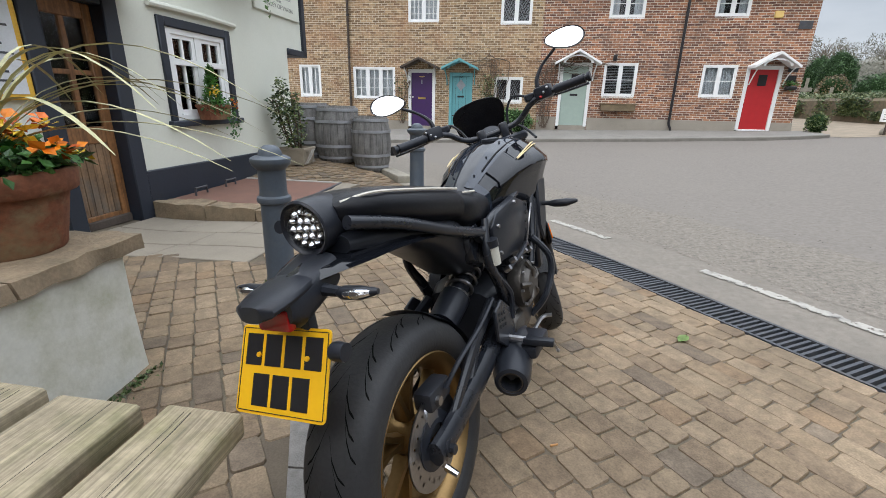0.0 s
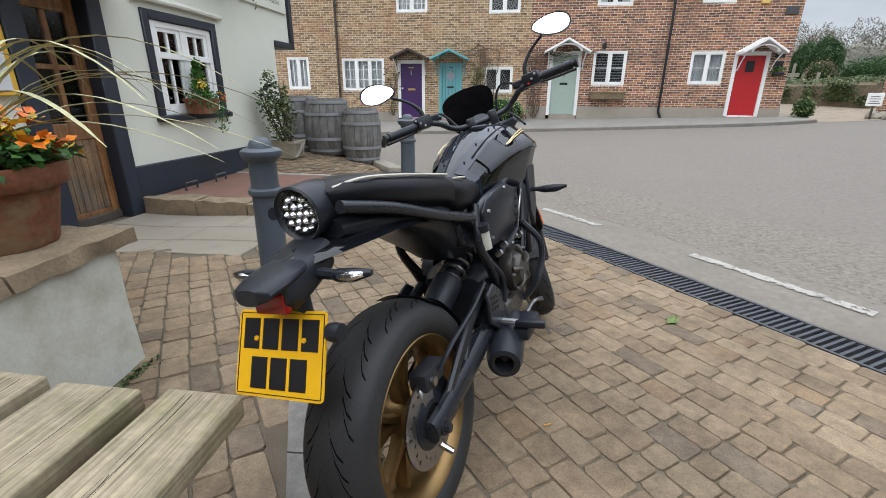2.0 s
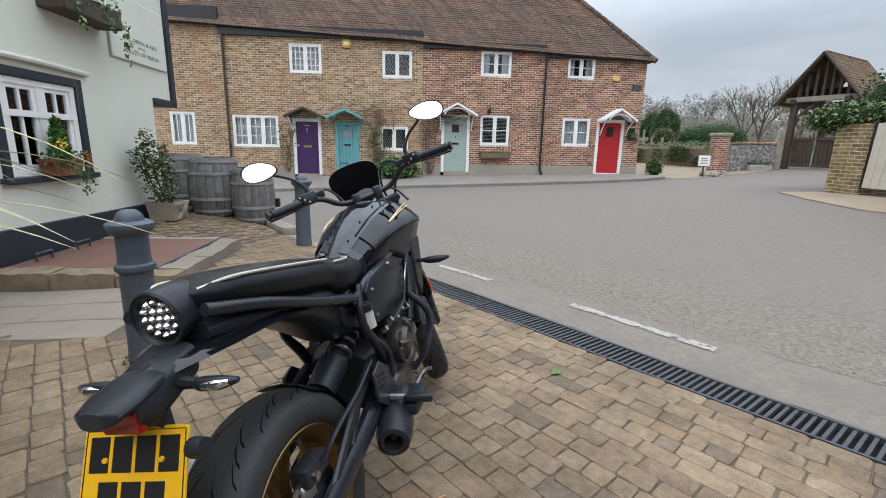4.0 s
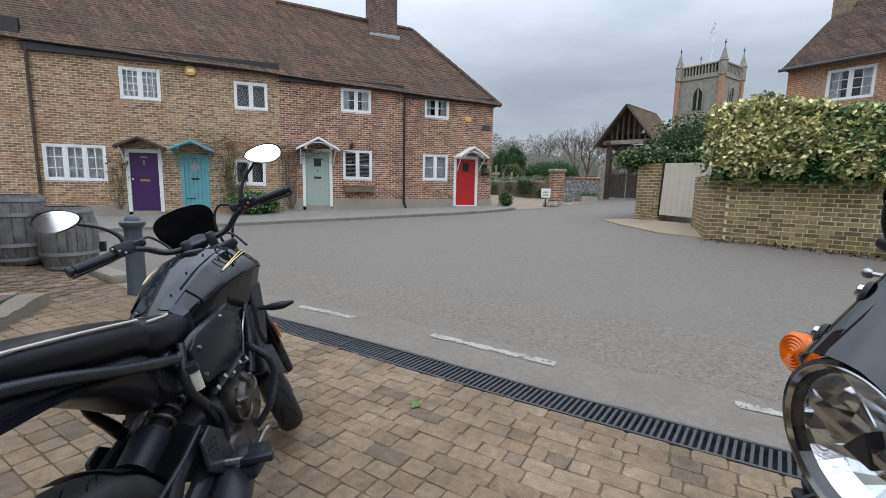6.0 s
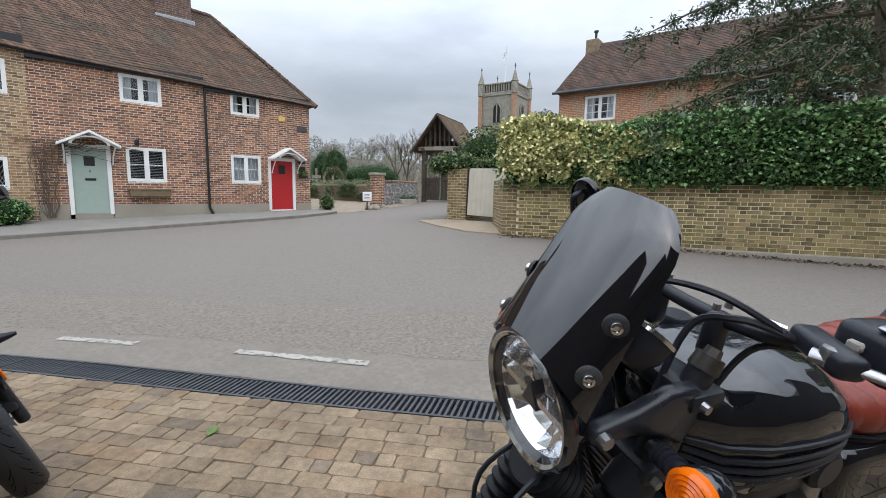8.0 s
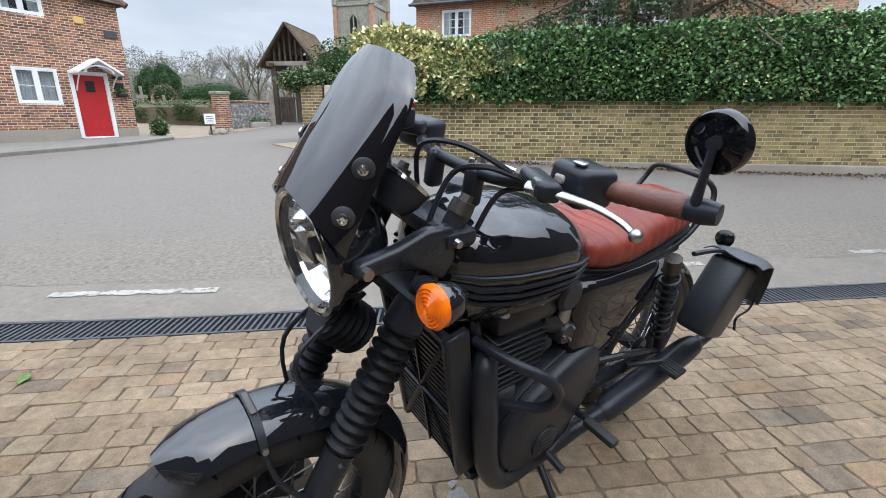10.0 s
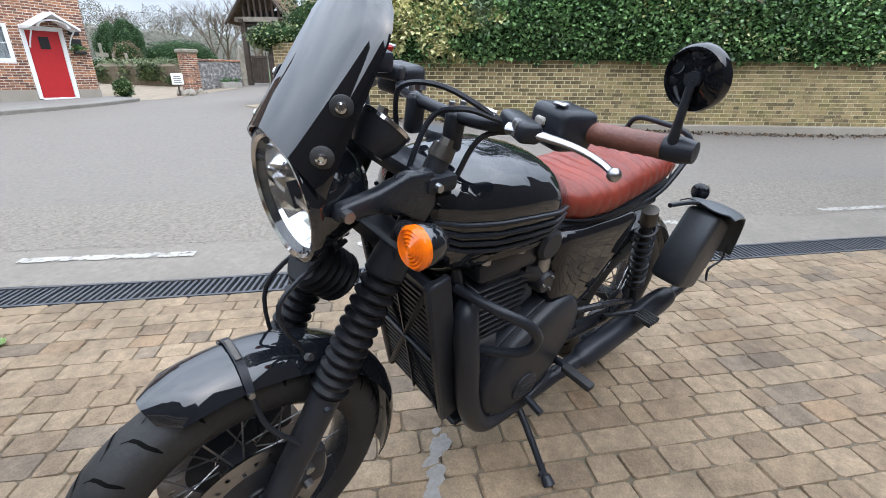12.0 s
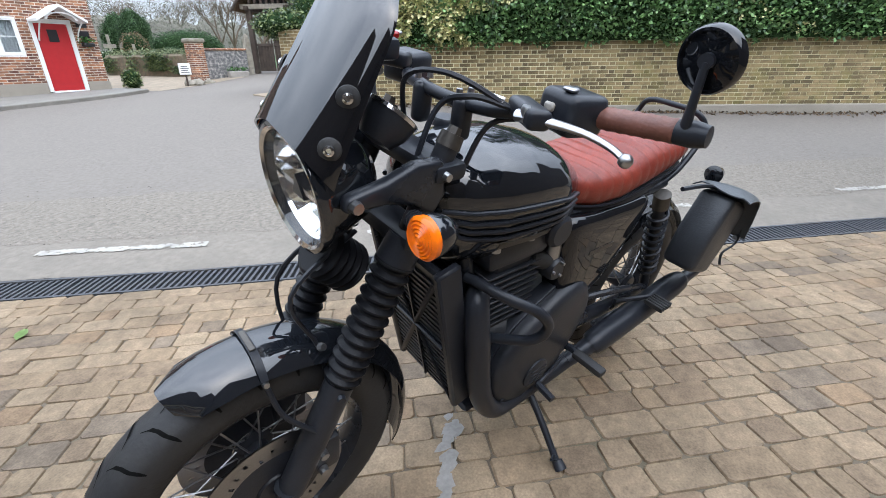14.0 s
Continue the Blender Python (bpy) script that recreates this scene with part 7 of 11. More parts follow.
# footrest hangers, pegs and pedal
for sx in (1, -1):
    bm = bmesh.new()
    prism(bm, [(0.36, 0.44), (0.36, 0.54), (0.42, 0.56), (0.5, 0.5), (0.52, 0.4), (0.45, 0.37)], 0.012, at((sx * 0.165 - 0.006, 0, 0)) @ pose(0, 0, 0, 90, 0, 90))
    hg = part("footrest_hanger", bvl(bm, 0.004), M_FRAME, xb)
    for i in range(3):
        for j in range(3):
            bm = bmesh.new()
            cyl(bm, (sx * 0.17, 0.385 + 0.022 * i, 0.48 + 0.02 * j - 0.004 * i), (sx * 0.1735, 0.385 + 0.022 * i, 0.48 + 0.02 * j - 0.004 * i), 0.006, n=8)
            part("hanger_hole", bm, M_DARK, hg)
    bm = bx((-0.05, -0.016, -0.012), (0.05, 0.016, 0.012), 0.006, 2, at((sx * 0.265, 0.46, 0.40)) @ pose(0, 0, 0, 0, sx * 5, sx * 8))
    pg = part("foot_peg", bm, M_SATIN, xb)
    bm = bmesh.new()
    tube(bm, [(sx * 0.17, 0.45, 0.41), (sx * 0.225, 0.455, 0.405)], 0.012, 8, 1)
    part("peg_pivot", bm, M_STEEL, pg)
    bm = bmesh.new()
    tube(bm, [(sx * 0.31, 0.47, 0.395), (sx * 0.318, 0.49, 0.36)], [0.004, 0.004], 6, 1)
    tube(bm, [(sx * 0.317, 0.488, 0.362), (sx * 0.318, 0.492, 0.354)], 0.006, 8, 1)
    part("peg_feeler", bm, M_STEEL, pg)
bm = bmesh.new()
tube(bm, [(0.18, 0.45, 0.36), (0.2, 0.58, 0.36), (0.215, 0.68, 0.385), (0.25, 0.7, 0.39)], 0.008, 6)
part("brake_pedal", bm, M_STEEL, xb)
bm = bmesh.new()
tube(bm, [(-0.12, 0.55, 0.34), (-0.18, 0.6, 0.2), (-0.25, 0.64, 0.035)], 0.013, 8)
cyl(bm, (-0.25, 0.64, 0.06), (-0.26, 0.645, 0.0), 0.016, 0.024, 8)
part("side_stand", bm, M_FRAME, xb)
# steered front end
fe = new("front_end")
fe.parent = xb
fe.matrix_basis = XS
fw = part("front_wheel", lathe(bmesh.new(), [(0, -0.11), (0.012, -0.11), (0.012, 0.11), (0, 0.11)], 12, at((0, 1.44, 0.312)) @ AX), M_STEEL, xb)
fw.matrix_basis = XS
tyre(fw, (0, 1.44, 0.312), 0.318, 0.125, 0.222)
cast_wheel(fw, (0, 1.44, 0.312), 0.222, 0.125, 0.06)
for sx in (-1, 1):
    disc(fw, (sx * 0.07, 1.44, 0.312), 0.09, 0.15)
bpy.data.objects.remove(fe)


def xfront(name, bm, material, label="", parent=None):
    ob = part(name, bm, material, xb if parent is None else parent, label)
    if parent is None:
        ob.matrix_basis = XS
    return ob


for sx in (-1, 1):
    bm = bmesh.new()
    cyl(bm, (sx * 0.105, 1.05, 1.02), (sx * 0.105, 1.25, 0.6), 0.021, n=14)
    cyl(bm, (sx * 0.105, 1.245, 0.62), (sx * 0.105, 1.415, 0.29), 0.026, 0.024, 14)
    fk = xfront("fork_leg", bm, M_FRAME)
    part("fork_reflector", bx((sx * 0.135 - 0.004, 1.27, 0.5), (sx * 0.135 + 0.004, 1.31, 0.58), 0.003), M_AMBER, fk)
    bm = bx((sx * 0.08 - 0.02, 1.33, 0.36), (sx * 0.08 + 0.035, 1.42, 0.46), 0.012, 2)
    xfront("front_caliper", bm, M_ENGBLK)
for z, y in ((1.03, 1.045), (0.86, 1.125)):
    xfront("fork_yoke", bx((-0.135, y - 0.035, z - 0.018), (0.135, y + 0.035, z + 0.018), 0.01), M_FRAME)
bm = bmesh.new()
loft(bm, [[(x, 1.44 + 0.345 * math.cos(a), 0.312 + 0.345 * math.sin(a) - 0.035 * (abs(x) / 0.075) ** 2.5) for x in (-0.078, -0.06, -0.03, 0, 0.03, 0.06, 0.078)] for a in np.linspace(radians(48), radians(165), 14)], closed=False)
bmesh.ops.solidify(bm, geom=bm.faces[:], thickness=0.005)
xfront("front_mudguard", bm, M_GLOSS)
for sx in (-1, 1):
    bm = bmesh.new()
    prism(bm, [(1.2, 0.5), (1.17, 0.6), (1.24, 0.66), (1.3, 0.6), (1.33, 0.45)], 0.012, at((sx * 0.115 - 0.006, 0, 0)) @ pose(0, 0, 0, 90, 0, 90))
    xfront("fork_guard", bvl(bm, 0.005), M_SATIN)
    bm = bmesh.new()
    tube(bm, [(sx * 0.15, 1.0, 0.765), (sx * 0.2, 1.0, 0.762)], 0.01, 8, 1)
    tube(bm, [(sx * 0.19, 1.0, 0.762), (sx * 0.225, 1.0, 0.76), (sx * 0.27, 1.002, 0.76), (sx * 0.315, 1.01, 0.764)], [0.007, 0.016, 0.017, 0.006], 10, 4)
    part("front_indicator", bm, M_SATIN, xb)
# headlamp and small dark fly screen
bm = lathe(bmesh.new(), [(0, -0.1), (0.06, -0.09), (0.085, -0.03), (0.09, 0.03), (0.085, 0.035), (0.08, 0.03), (0, 0.02)], 32, at((0, 1.22, 0.95)) @ pose(0, 0, 0, -90 - 5))
xfront("headlamp", bm, M_SATIN)
shape = []
for k in range(32):
    t = 2 * math.pi * k / 32
    c, n = math.cos(t), math.sin(t)
    x, z = math.copysign(abs(c) ** 0.5, c), math.copysign(abs(n) ** 0.5, n)
    shape.append((x * (0.108 + 0.018 * z), 0.095 + 0.095 * z - 0.012 * x * x * (z > 0)))
bm = bmesh.new()
loft(bm, [[(x, -1.5 * x * x + k * 0.004, y) for x, y in shape] for k in (0, 1)])
bm.transform(at((-0.015, 1.35, 1.06)) @ pose(0, 0, 0, 20) @ Matrix.Diagonal((1.1, 1.25, 1.12, 1)))
xfront("fly_screen", bvl(bm, 0.001), M_SMOKE, "small dark tinted fly screen")
# handlebar, grips, levers, clusters, mirrors
bm = bmesh.new()
tube(bm, [(-0.41, 0.915, 1.15), (-0.27, 0.985, 1.155), (-0.19, 1.02, 1.14), (-0.1, 1.06, 1.085), (0.1, 1.06, 1.085), (0.19, 1.02, 1.14), (0.27, 0.985, 1.155), (0.41, 0.915, 1.15)], 0.0125, 10, 6)
hb = xfront("handlebar", bm, M_FRAME, "black tapered handlebar")
for sx in (-1, 1):
    a, b = Vector((sx * 0.285, 0.978, 1.155)), Vector((sx * 0.405, 0.918, 1.15))
    bm = lathe(bmesh.new(), [(0, 0), (0.02, 0)] + [(0.0175 + 0.0015 * (k % 2), 0.006 + 0.0075 * k) for k in range(15)] + [(0.02, 0.125), (0, 0.125)], 14, at(a) @ (b - a).to_track_quat("Z", "Y").to_matrix().to_4x4())
    part("grip", bm, M_SATIN, hb)
    bm = bmesh.new()
    e = b + (b - a).normalized() * 0.012
    cyl(bm, b, e, 0.018, 0.02, 12)
    part("bar_end", bm, M_SATIN, hb)
    bm = bx((-0.035, -0.028, -0.024), (0.035, 0.03, 0.028), 0.008, 2, at((sx * 0.245, 1.0, 1.16)) @ pose(0, 0, 0, 0, 0, -26 * sx))
    sw = part("switch_housing", bm, M_SATIN, hb)
    for k in range(3):
        bm = bx((sx * 0.23 - 0.01 + 0.016 * k * sx - 0.005, 0.965 - 0.004 * k, 1.155 + 0.014 * (k - 1)), (sx * 0.23 - 0.01 + 0.016 * k * sx + 0.006, 0.974 - 0.004 * k, 1.165 + 0.014 * (k - 1)), 0.003)
        part("switch", bm, M_REDLENS if (sx > 0 and k == 0) else M_STEEL, sw)
    bm = bmesh.new()
    tube(bm, [(sx * 0.22, 1.05, 1.15), (sx * 0.26, 1.065, 1.145), (sx * 0.33, 1.015, 1.135), (sx * 0.42, 0.965, 1.13)], [0.01, 0.009, 0.007, 0.008], 8, 5, 0.7)
    part("lever", bm, M_SATIN, hb)
    bm = bx((sx * 0.17, 1.02, 1.15), (sx * 0.23, 1.06, 1.18), 0.006)
    part("master_cylinder", bm, M_SATIN, hb)
    bm = bmesh.new()
    tube(bm, [(sx * 0.235, 1.03, 1.17), (sx * 0.24, 1.035, 1.22), (sx * 0.28, 1.03, 1.27), (sx * 0.34, 1.0, 1.31)], [0.011, 0.009, 0.006, 0.006], 8, 5)
    part("mirror_stalk", bm, M_SATIN, hb)
    shape = []
    for k in range(26):
        t = 2 * math.pi * k / 26
        shape.append((sx * (0.08 * math.cos(t) + 0.008), 0.042 * math.sin(t) * (1 + 0.22 * math.cos(t))))
    mirror_disc(hb, at((sx * 0.375, 0.985, 1.335)) @ pose(0, 0, 0, 0, 0, -12) @ pose(0, 0, 0, -104, 0, 0) @ pose(0, 0, 0, 0, 0, 12), shape)
for x in (-0.05, 0.05):
    part("bar_clamp", bx((x - 0.018, 1.035, 1.04), (x + 0.018, 1.085, 1.11), 0.008, 2), M_FRAME, hb)
for pts in ([(0.22, 1.05, 1.15), (0.14, 1.12, 1.2), (0.09, 1.14, 1.12), (0.1, 1.16, 0.95)], [(0.24, 1.03, 1.14), (0.17, 1.1, 1.12), (0.12, 1.1, 1.02), (0.1, 1.06, 0.9)], [(-0.22, 1.05, 1.15), (-0.16, 1.13, 1.18), (-0.1, 1.12, 1.08), (-0.08, 1.0, 0.95)], [(0.05, 1.12, 1.1), (0.13, 1.1, 1.07), (0.16, 1.0, 1.0)]):
    part("cable", tube(bmesh.new(), pts, 0.0055, 6), M_SATIN, hb)
bm = lathe(bmesh.new(), [(0, 0.0), (0.042, 0.0), (0.047, 0.01), (0.044, 0.025), (0, 0.027)], 28, at((0, 1.17, 1.075)) @ pose(0, 0, 0, 35))
part("instrument", bm, M_SATIN, hb)


# ---- classic twin with the red seat ----
TM = pose(1.186, 0.328, level(1.2, 0.33) + 0.0, 0, -12, 63)
tb = thing("motorcycle", "black classic twin motorcycle with oxblood leather seat", "motorcycle", TM)
TH = Vector((0, -0.36, 1.1))
TA = Vector((0, -math.sin(radians(25.5)), math.cos(radians(25.5))))
TS = at(TH) @ Matrix.Rotation(radians(2.0), 4, TA) @ at(-TH)


def tfront(name, bm, material, label="", smooth=40):
    ob = part(name, bm, material, tb, label, smooth)
    ob.matrix_basis = TS
    return ob


def wire_wheel(parent, c, R, W, rimr, nsp=32):
    tyre(parent, c, R, W, rimr, False)
    w = W * 0.3
    bm = lathe(bmesh.new(), [(rimr + 0.006, -w), (rimr - 0.006, -w - 0.006), (rimr - 0.016, -w * 0.6), (rimr - 0.022, 0), (rimr - 0.016, w * 0.6), (rimr - 0.006, w + 0.006), (rimr + 0.006, w), (rimr - 0.004, 0), (rimr + 0.006, -w)], 56, at(c) @ AX)
    rim = part("rim", bm, M_FRAME, parent, "black spoked wheel rim")
    bm = lathe(bmesh.new(), [(0, -0.075), (0.04, -0.075), (0.05, -0.06), (0.03, -0.045), (0.03, 0.045), (0.05, 0.06), (0.04, 0.075), (0, 0.075)], 28, at(c) @ AX)
    part("hub", bm, M_ENGBLK, rim)
    for k in range(nsp):
        a = 2 * math.pi * k / nsp
        sg = 1 if k % 2 else -1
        b = a + (0.5 if (k // 2) % 2 else -0.5)
        bm = bmesh.new()
        cyl(bm, (c[0] + sg * 0.055, c[1] + 0.045 * math.cos(b), c[2] + 0.045 * math.sin(b)), (c[0] + sg * 0.01, c[1] + (rimr - 0.018) * math.cos(a), c[2] + (rimr - 0.018) * math.sin(a)), 0.0023, n=5)
        part("spoke", bm, M_STEEL, rim)
    return rim


# front wheel, mudguard, forks
FC = (0, 0.02, 0.34)
tw_ = tfront("front_wheel", lathe(bmesh.new(), [(0, -0.12), (0.012, -0.12), (0.012, 0.12), (0, 0.12)], 12, at(FC) @ AX), M_ENGBLK)
wire_wheel(tw_, FC, 0.345, 0.112, 0.25)
for sx in (-1, 1):
    disc(tw_, (sx * 0.068, FC[1], FC[2]), 0.1, 0.165, holes=30)
    bm = lathe(bmesh.new(), [(0.05, 0.0), (0.075, 0.006), (0.115, 0.004), (0.115, -0.002), (0.05, -0.006), (0.05, 0.0)], 30, at((sx * 0.068, FC[1], FC[2])) @ AX)
    part("disc_carrier", bm, M_ENGBLK, tw_)
bm = bmesh.new()
fr_ = 0.382
secs = []
for a in np.linspace(radians(66), radians(200), 24):
    e = min(1, (a - radians(66)) / 0.2) if a < radians(110) else min(1, (radians(200) - a) / 0.12 + 0.55)
    e = min(1, (a - radians(66)) / 0.16) if a < radians(110) else e
    hw = 0.074 * (0.42 + 0.58 * math.sqrt(max(0, 1 - (1 - e) ** 2)))
    secs.append([(hw * s, FC[1] + (fr_ + 0.012 - 0.04 * abs(s) ** 2.6) * math.cos(a), FC[2] + (fr_ + 0.012 - 0.04 * abs(s) ** 2.6) * math.sin(a)) for s in (-1, -0.9, -0.7, -0.4, 0, 0.4, 0.7, 0.9, 1)])
loft(bm, secs, closed=False)
bmesh.ops.recalc_face_normals(bm, faces=bm.faces)
bmesh.ops.solidify(bm, geom=bm.faces[:], thickness=0.004)
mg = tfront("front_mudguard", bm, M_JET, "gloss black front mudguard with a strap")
a = radians(88)
bm = bmesh.new()
a = radians(90)
loft(bm, [[(0.078 * s, FC[1] + (fr_ + 0.016 + k - 0.04 * abs(s) ** 2.6) * math.cos(a + da), FC[2] + (fr_ + 0.016 + k - 0.04 * abs(s) ** 2.6) * math.sin(a + da)) for da, k in ((-0.02, 0), (-0.02, 0.003), (0.02, 0.003), (0.02, 0))] for s in np.linspace(-1.0, 1.0, 15)])
part("mudguard_strap", bm, M_SATIN, mg)
for sx in (-1, 1):
    bm = bmesh.new()
    tube(bm, [(sx * 0.079, FC[1] + 0.0, FC[2] + 0.352), (sx * 0.1, FC[1] - 0.02, FC[2] + 0.27), (sx * 0.118, FC[1] - 0.08, FC[2] + 0.19)], 0.006, 8, 4, 0.8)
    part("mudguard_stay", bm, M_SATIN, mg)
    bolt(mg, (sx * 0.078, FC[1] + 0.0, FC[2] + 0.352), 0.007, (sx, 0, 0.3))
    bolt(mg, (sx * 0.064, FC[1] - 0.12, FC[2] + 0.37), 0.009, (sx, -0.3, 0.6))
    if sx < 0:
        tube_b = bx((-0.03, FC[1] - 0.006, FC[2] + 0.3985), (0.03, FC[1] + 0.006, FC[2] + 0.4015), 0.001)
        part("badge_bar", tube_b, M_ENGINE, mg)
F_TOP, F_BOT = Vector((0, -0.335, 1.11)), Vector((0, 0.005, 0.34))
for sx in (-1, 1):
    o = Vector((sx * 0.1, 0, 0))
    d = (F_BOT - F_TOP)
    bm = bmesh.new()
    cyl(bm, F_TOP + o, F_TOP + d * 0.35 + o, 0.0215, n=16)
    cyl(bm, F_TOP + d * 0.58 + o, F_TOP + d * 0.98 + o, 0.033, 0.031, 18)
    cyl(bm, F_BOT + o + Vector((0, 0.0, 0.03)), F_BOT + o + Vector((0, 0.01, -0.035)), 0.03, 0.022, 14)
    fk = tfront("fork_leg", bm, M_ENGBLK, "black fork leg with a rubber gaiter")
    part("gaiter", gaiter(bmesh.new(), F_TOP + d * 0.27 + o, F_TOP + d * 0.62 + o, 0.037, 12), M_VINYL, fk, "ribbed black rubber gaiter")
    bm = bmesh.new()
    cyl(bm, F_TOP + d * 0.215 + o, F_TOP + d * 0.28 + o, 0.036, 0.04, 18)
    part("gaiter_cup", bm, M_SATIN, fk)
    bm = bmesh.new()
    cyl(bm, F_TOP + d * 0.0 + o, F_TOP - d * 0.03 + o, 0.024, 0.022, 16)
    cyl(bm, F_TOP - d * 0.03 + o, F_TOP - d * 0.045 + o, 0.014, 0.012, 6)
    part("fork_cap", bm, M_ENGINE, fk)
    bolt(fk, F_TOP + d * 0.64 + o + Vector((sx * 0.03, 0.01, 0)), 0.01, (sx, 0.3, 0), M_SATIN)
    bm = bx((sx * 0.085 - 0.03, -0.12, 0.36), (sx * 0.085 + 0.035, -0.03, 0.47), 0.014, 2)
    cp = tfront("front_caliper", bm, M_ENGBLK)
    for z in (0.385, 0.445):
        bolt(cp, (sx * 0.12, -0.07, z), 0.012, (sx, 0, 0))
for p, dy in ((0.05, 0.0), (0.215, 0.0)):
    c = F_TOP + (F_BOT - F_TOP) * p
    yk = tfront("fork_yoke", bx((-0.135, c.y - 0.045, c.z - 0.018), (0.135, c.y + 0.03, c.z + 0.018), 0.012, 2), M_SATIN)
    for sx in (-1, 1):
        bolt(yk, (sx * 0.137, c.y + 0.01, c.z), 0.009, (sx, 0, 0))
# headlamp bracket ears
for sx in (-1, 1):
    bm = bmesh.new()
    prism(bm, [(-0.112, 1.036), (-0.118, 1.064), (-0.19, 1.078), (-0.25, 1.1), (-0.31, 1.1), (-0.325, 1.03), (-0.3, 0.99), (-0.25, 1.02), (-0.19, 1.035)], 0.03, at((sx * 0.113 - 0.015, 0, 0)) @ pose(0, 0, 0, 90, 0, 90))
    ear = tfront("lamp_bracket", bvl(bm, 0.011, seg=3), M_FRAME)
    bolt(ear, (sx * 0.127, -0.13, 1.05), 0.012, (sx, 0, 0))
    bm = bmesh.new()
    tube(bm, [(sx * 0.12, -0.25, 0.995), (sx * 0.17, -0.232, 1.012), (sx * 0.215, -0.21, 1.025)], [0.016, 0.014, 0.012], 10, 4)
    for k in range(4):
        p = Vector((sx * (0.135 + 0.012 * k), -0.246 + 0.005 * k, 1.0 + 0.004 * k))
        cyl(bm, p, p + Vector((sx * 0.006, 0.003, 0.0025)), 0.0185, n=12)
    ind = tfront("front_indicator", bm, M_SATIN, "amber bullet indicator on a black stalk")
    IM = at((sx * 0.225, -0.198, 1.028)) @ pose(0, 0, 0, -90, 0, 0)
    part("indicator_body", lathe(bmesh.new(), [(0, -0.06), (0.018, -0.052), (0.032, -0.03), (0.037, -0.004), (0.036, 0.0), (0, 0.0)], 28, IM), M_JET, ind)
    prof = [(0.036, 0.0), (0.037, 0.01), (0.034, 0.014)]
    for k in range(5):
        r = 0.031 - 0.006 * k
        prof += [(r, 0.0165 + 0.0012 * k), (r - 0.003, 0.0145 + 0.0012 * k)]
    prof += [(0, 0.02)]
    part("indicator_lens", lathe(bmesh.new(), prof, 32, IM), M_AMBER, ind, "amber ringed lens")
# headlamp
HL = at((0.0, -0.105, 1.035)) @ pose(0, 0, 0, -90 - 7, 0, 0) @ Matrix.Diagonal((0.95, 0.95, 0.95, 1))
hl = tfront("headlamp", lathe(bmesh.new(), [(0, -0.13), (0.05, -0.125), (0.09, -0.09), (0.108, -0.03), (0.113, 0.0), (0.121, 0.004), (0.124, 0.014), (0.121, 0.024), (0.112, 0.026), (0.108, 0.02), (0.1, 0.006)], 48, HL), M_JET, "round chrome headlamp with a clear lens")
gb = random.Random(88)
bm = bmesh.new()
rings = []
for r, z in ((0.108, 0.018), (0.098, -0.004), (0.082, -0.022), (0.064, -0.038), (0.044, -0.048), (0.02, -0.054)):
    rings.append([bm.verts.new(HL @ Vector((r * math.cos(2 * math.pi * k / 26), r * math.sin(2 * math.pi * k / 26), z + (gb.uniform(-0.006, 0.006) if 0.03 < r < 0.1 else 0)))) for k in range(26)])
for a, b in zip(rings, rings[1:]):
    for k in range(26):
        bm.faces.new((a[k], a[(k + 1) % 26], b[(k + 1) % 26], b[k]))
bm.faces.new(rings[-1])
part("reflector_bowl", bm, M_LAMPBOWL, hl, smooth=None)
part("lamp_rim", lathe(bmesh.new(), [(0.106, 0.022), (0.112, 0.027), (0.116, 0.024), (0.112, 0.018), (0.106, 0.022)], 48, HL), M_CHROME, hl)
for ang in (-62, -118):
    c, n = math.cos(radians(ang)), math.sin(radians(ang))
    bm = bmesh.new()
    loft(bm, [[HL @ Vector((r * c - e * n, r * n + e * c, z)) for e, z in ((-0.004, -0.04), (-0.002, top), (0.002, top), (0.004, -0.04))] for r, top in ((0.02, -0.02), (0.06, -0.008), (0.1, 0.01))])
    part("reflector_rib", bm, M_LAMPBOWL, hl, smooth=None)
bm = bmesh.new()
prism(bm, [(-0.095, -0.008), (0.095, -0.008), (0.095, 0.004), (-0.095, 0.004)], 0.02, HL @ at((0, 0.0, -0.012)))
part("lamp_bar", bm, M_CHROME, hl, smooth=None)
bm = bmesh.new()
prism(bm, [(-0.022, 0.02), (0.022, 0.02), (0, -0.024)], 0.025, HL @ at((0, -0.004, -0.014)))
part("lamp_shield", bm, M_ENGBLK, hl, smooth=None)
part("lens", lathe(bmesh.new(), [(0, 0.034), (0.05, 0.032), (0.09, 0.026), (0.109, 0.019)], 40, HL), M_CLEAR, hl).visible_shadow = False
# fly screen, a swept shell in gloss black
def on_screen(s, t):
    """A point of the screen: s across from -1 to 1, t upwards from the edge that hugs the lamp."""
    lo = 1.08 + 0.073 * (1 - abs(s) ** 1.6)
    z = lo + (1.368 - 0.014 * s * s - lo) * t
    hw = 0.122 - 0.016 * t
    if t > 0.76:
        hw *= math.sqrt(1 - ((t - 0.76) / 0.24) ** 2 * 0.62)
    y = -0.052 - 0.145 * max(-0.3, (z - 1.15) / 0.218) - (0.088 - 0.052 * t) * (1 - math.cos(s * 1.35)) / (1 - math.cos(1.35))
    return Vector((hw * math.sin(s * 1.35) / math.sin(1.35), y, z))


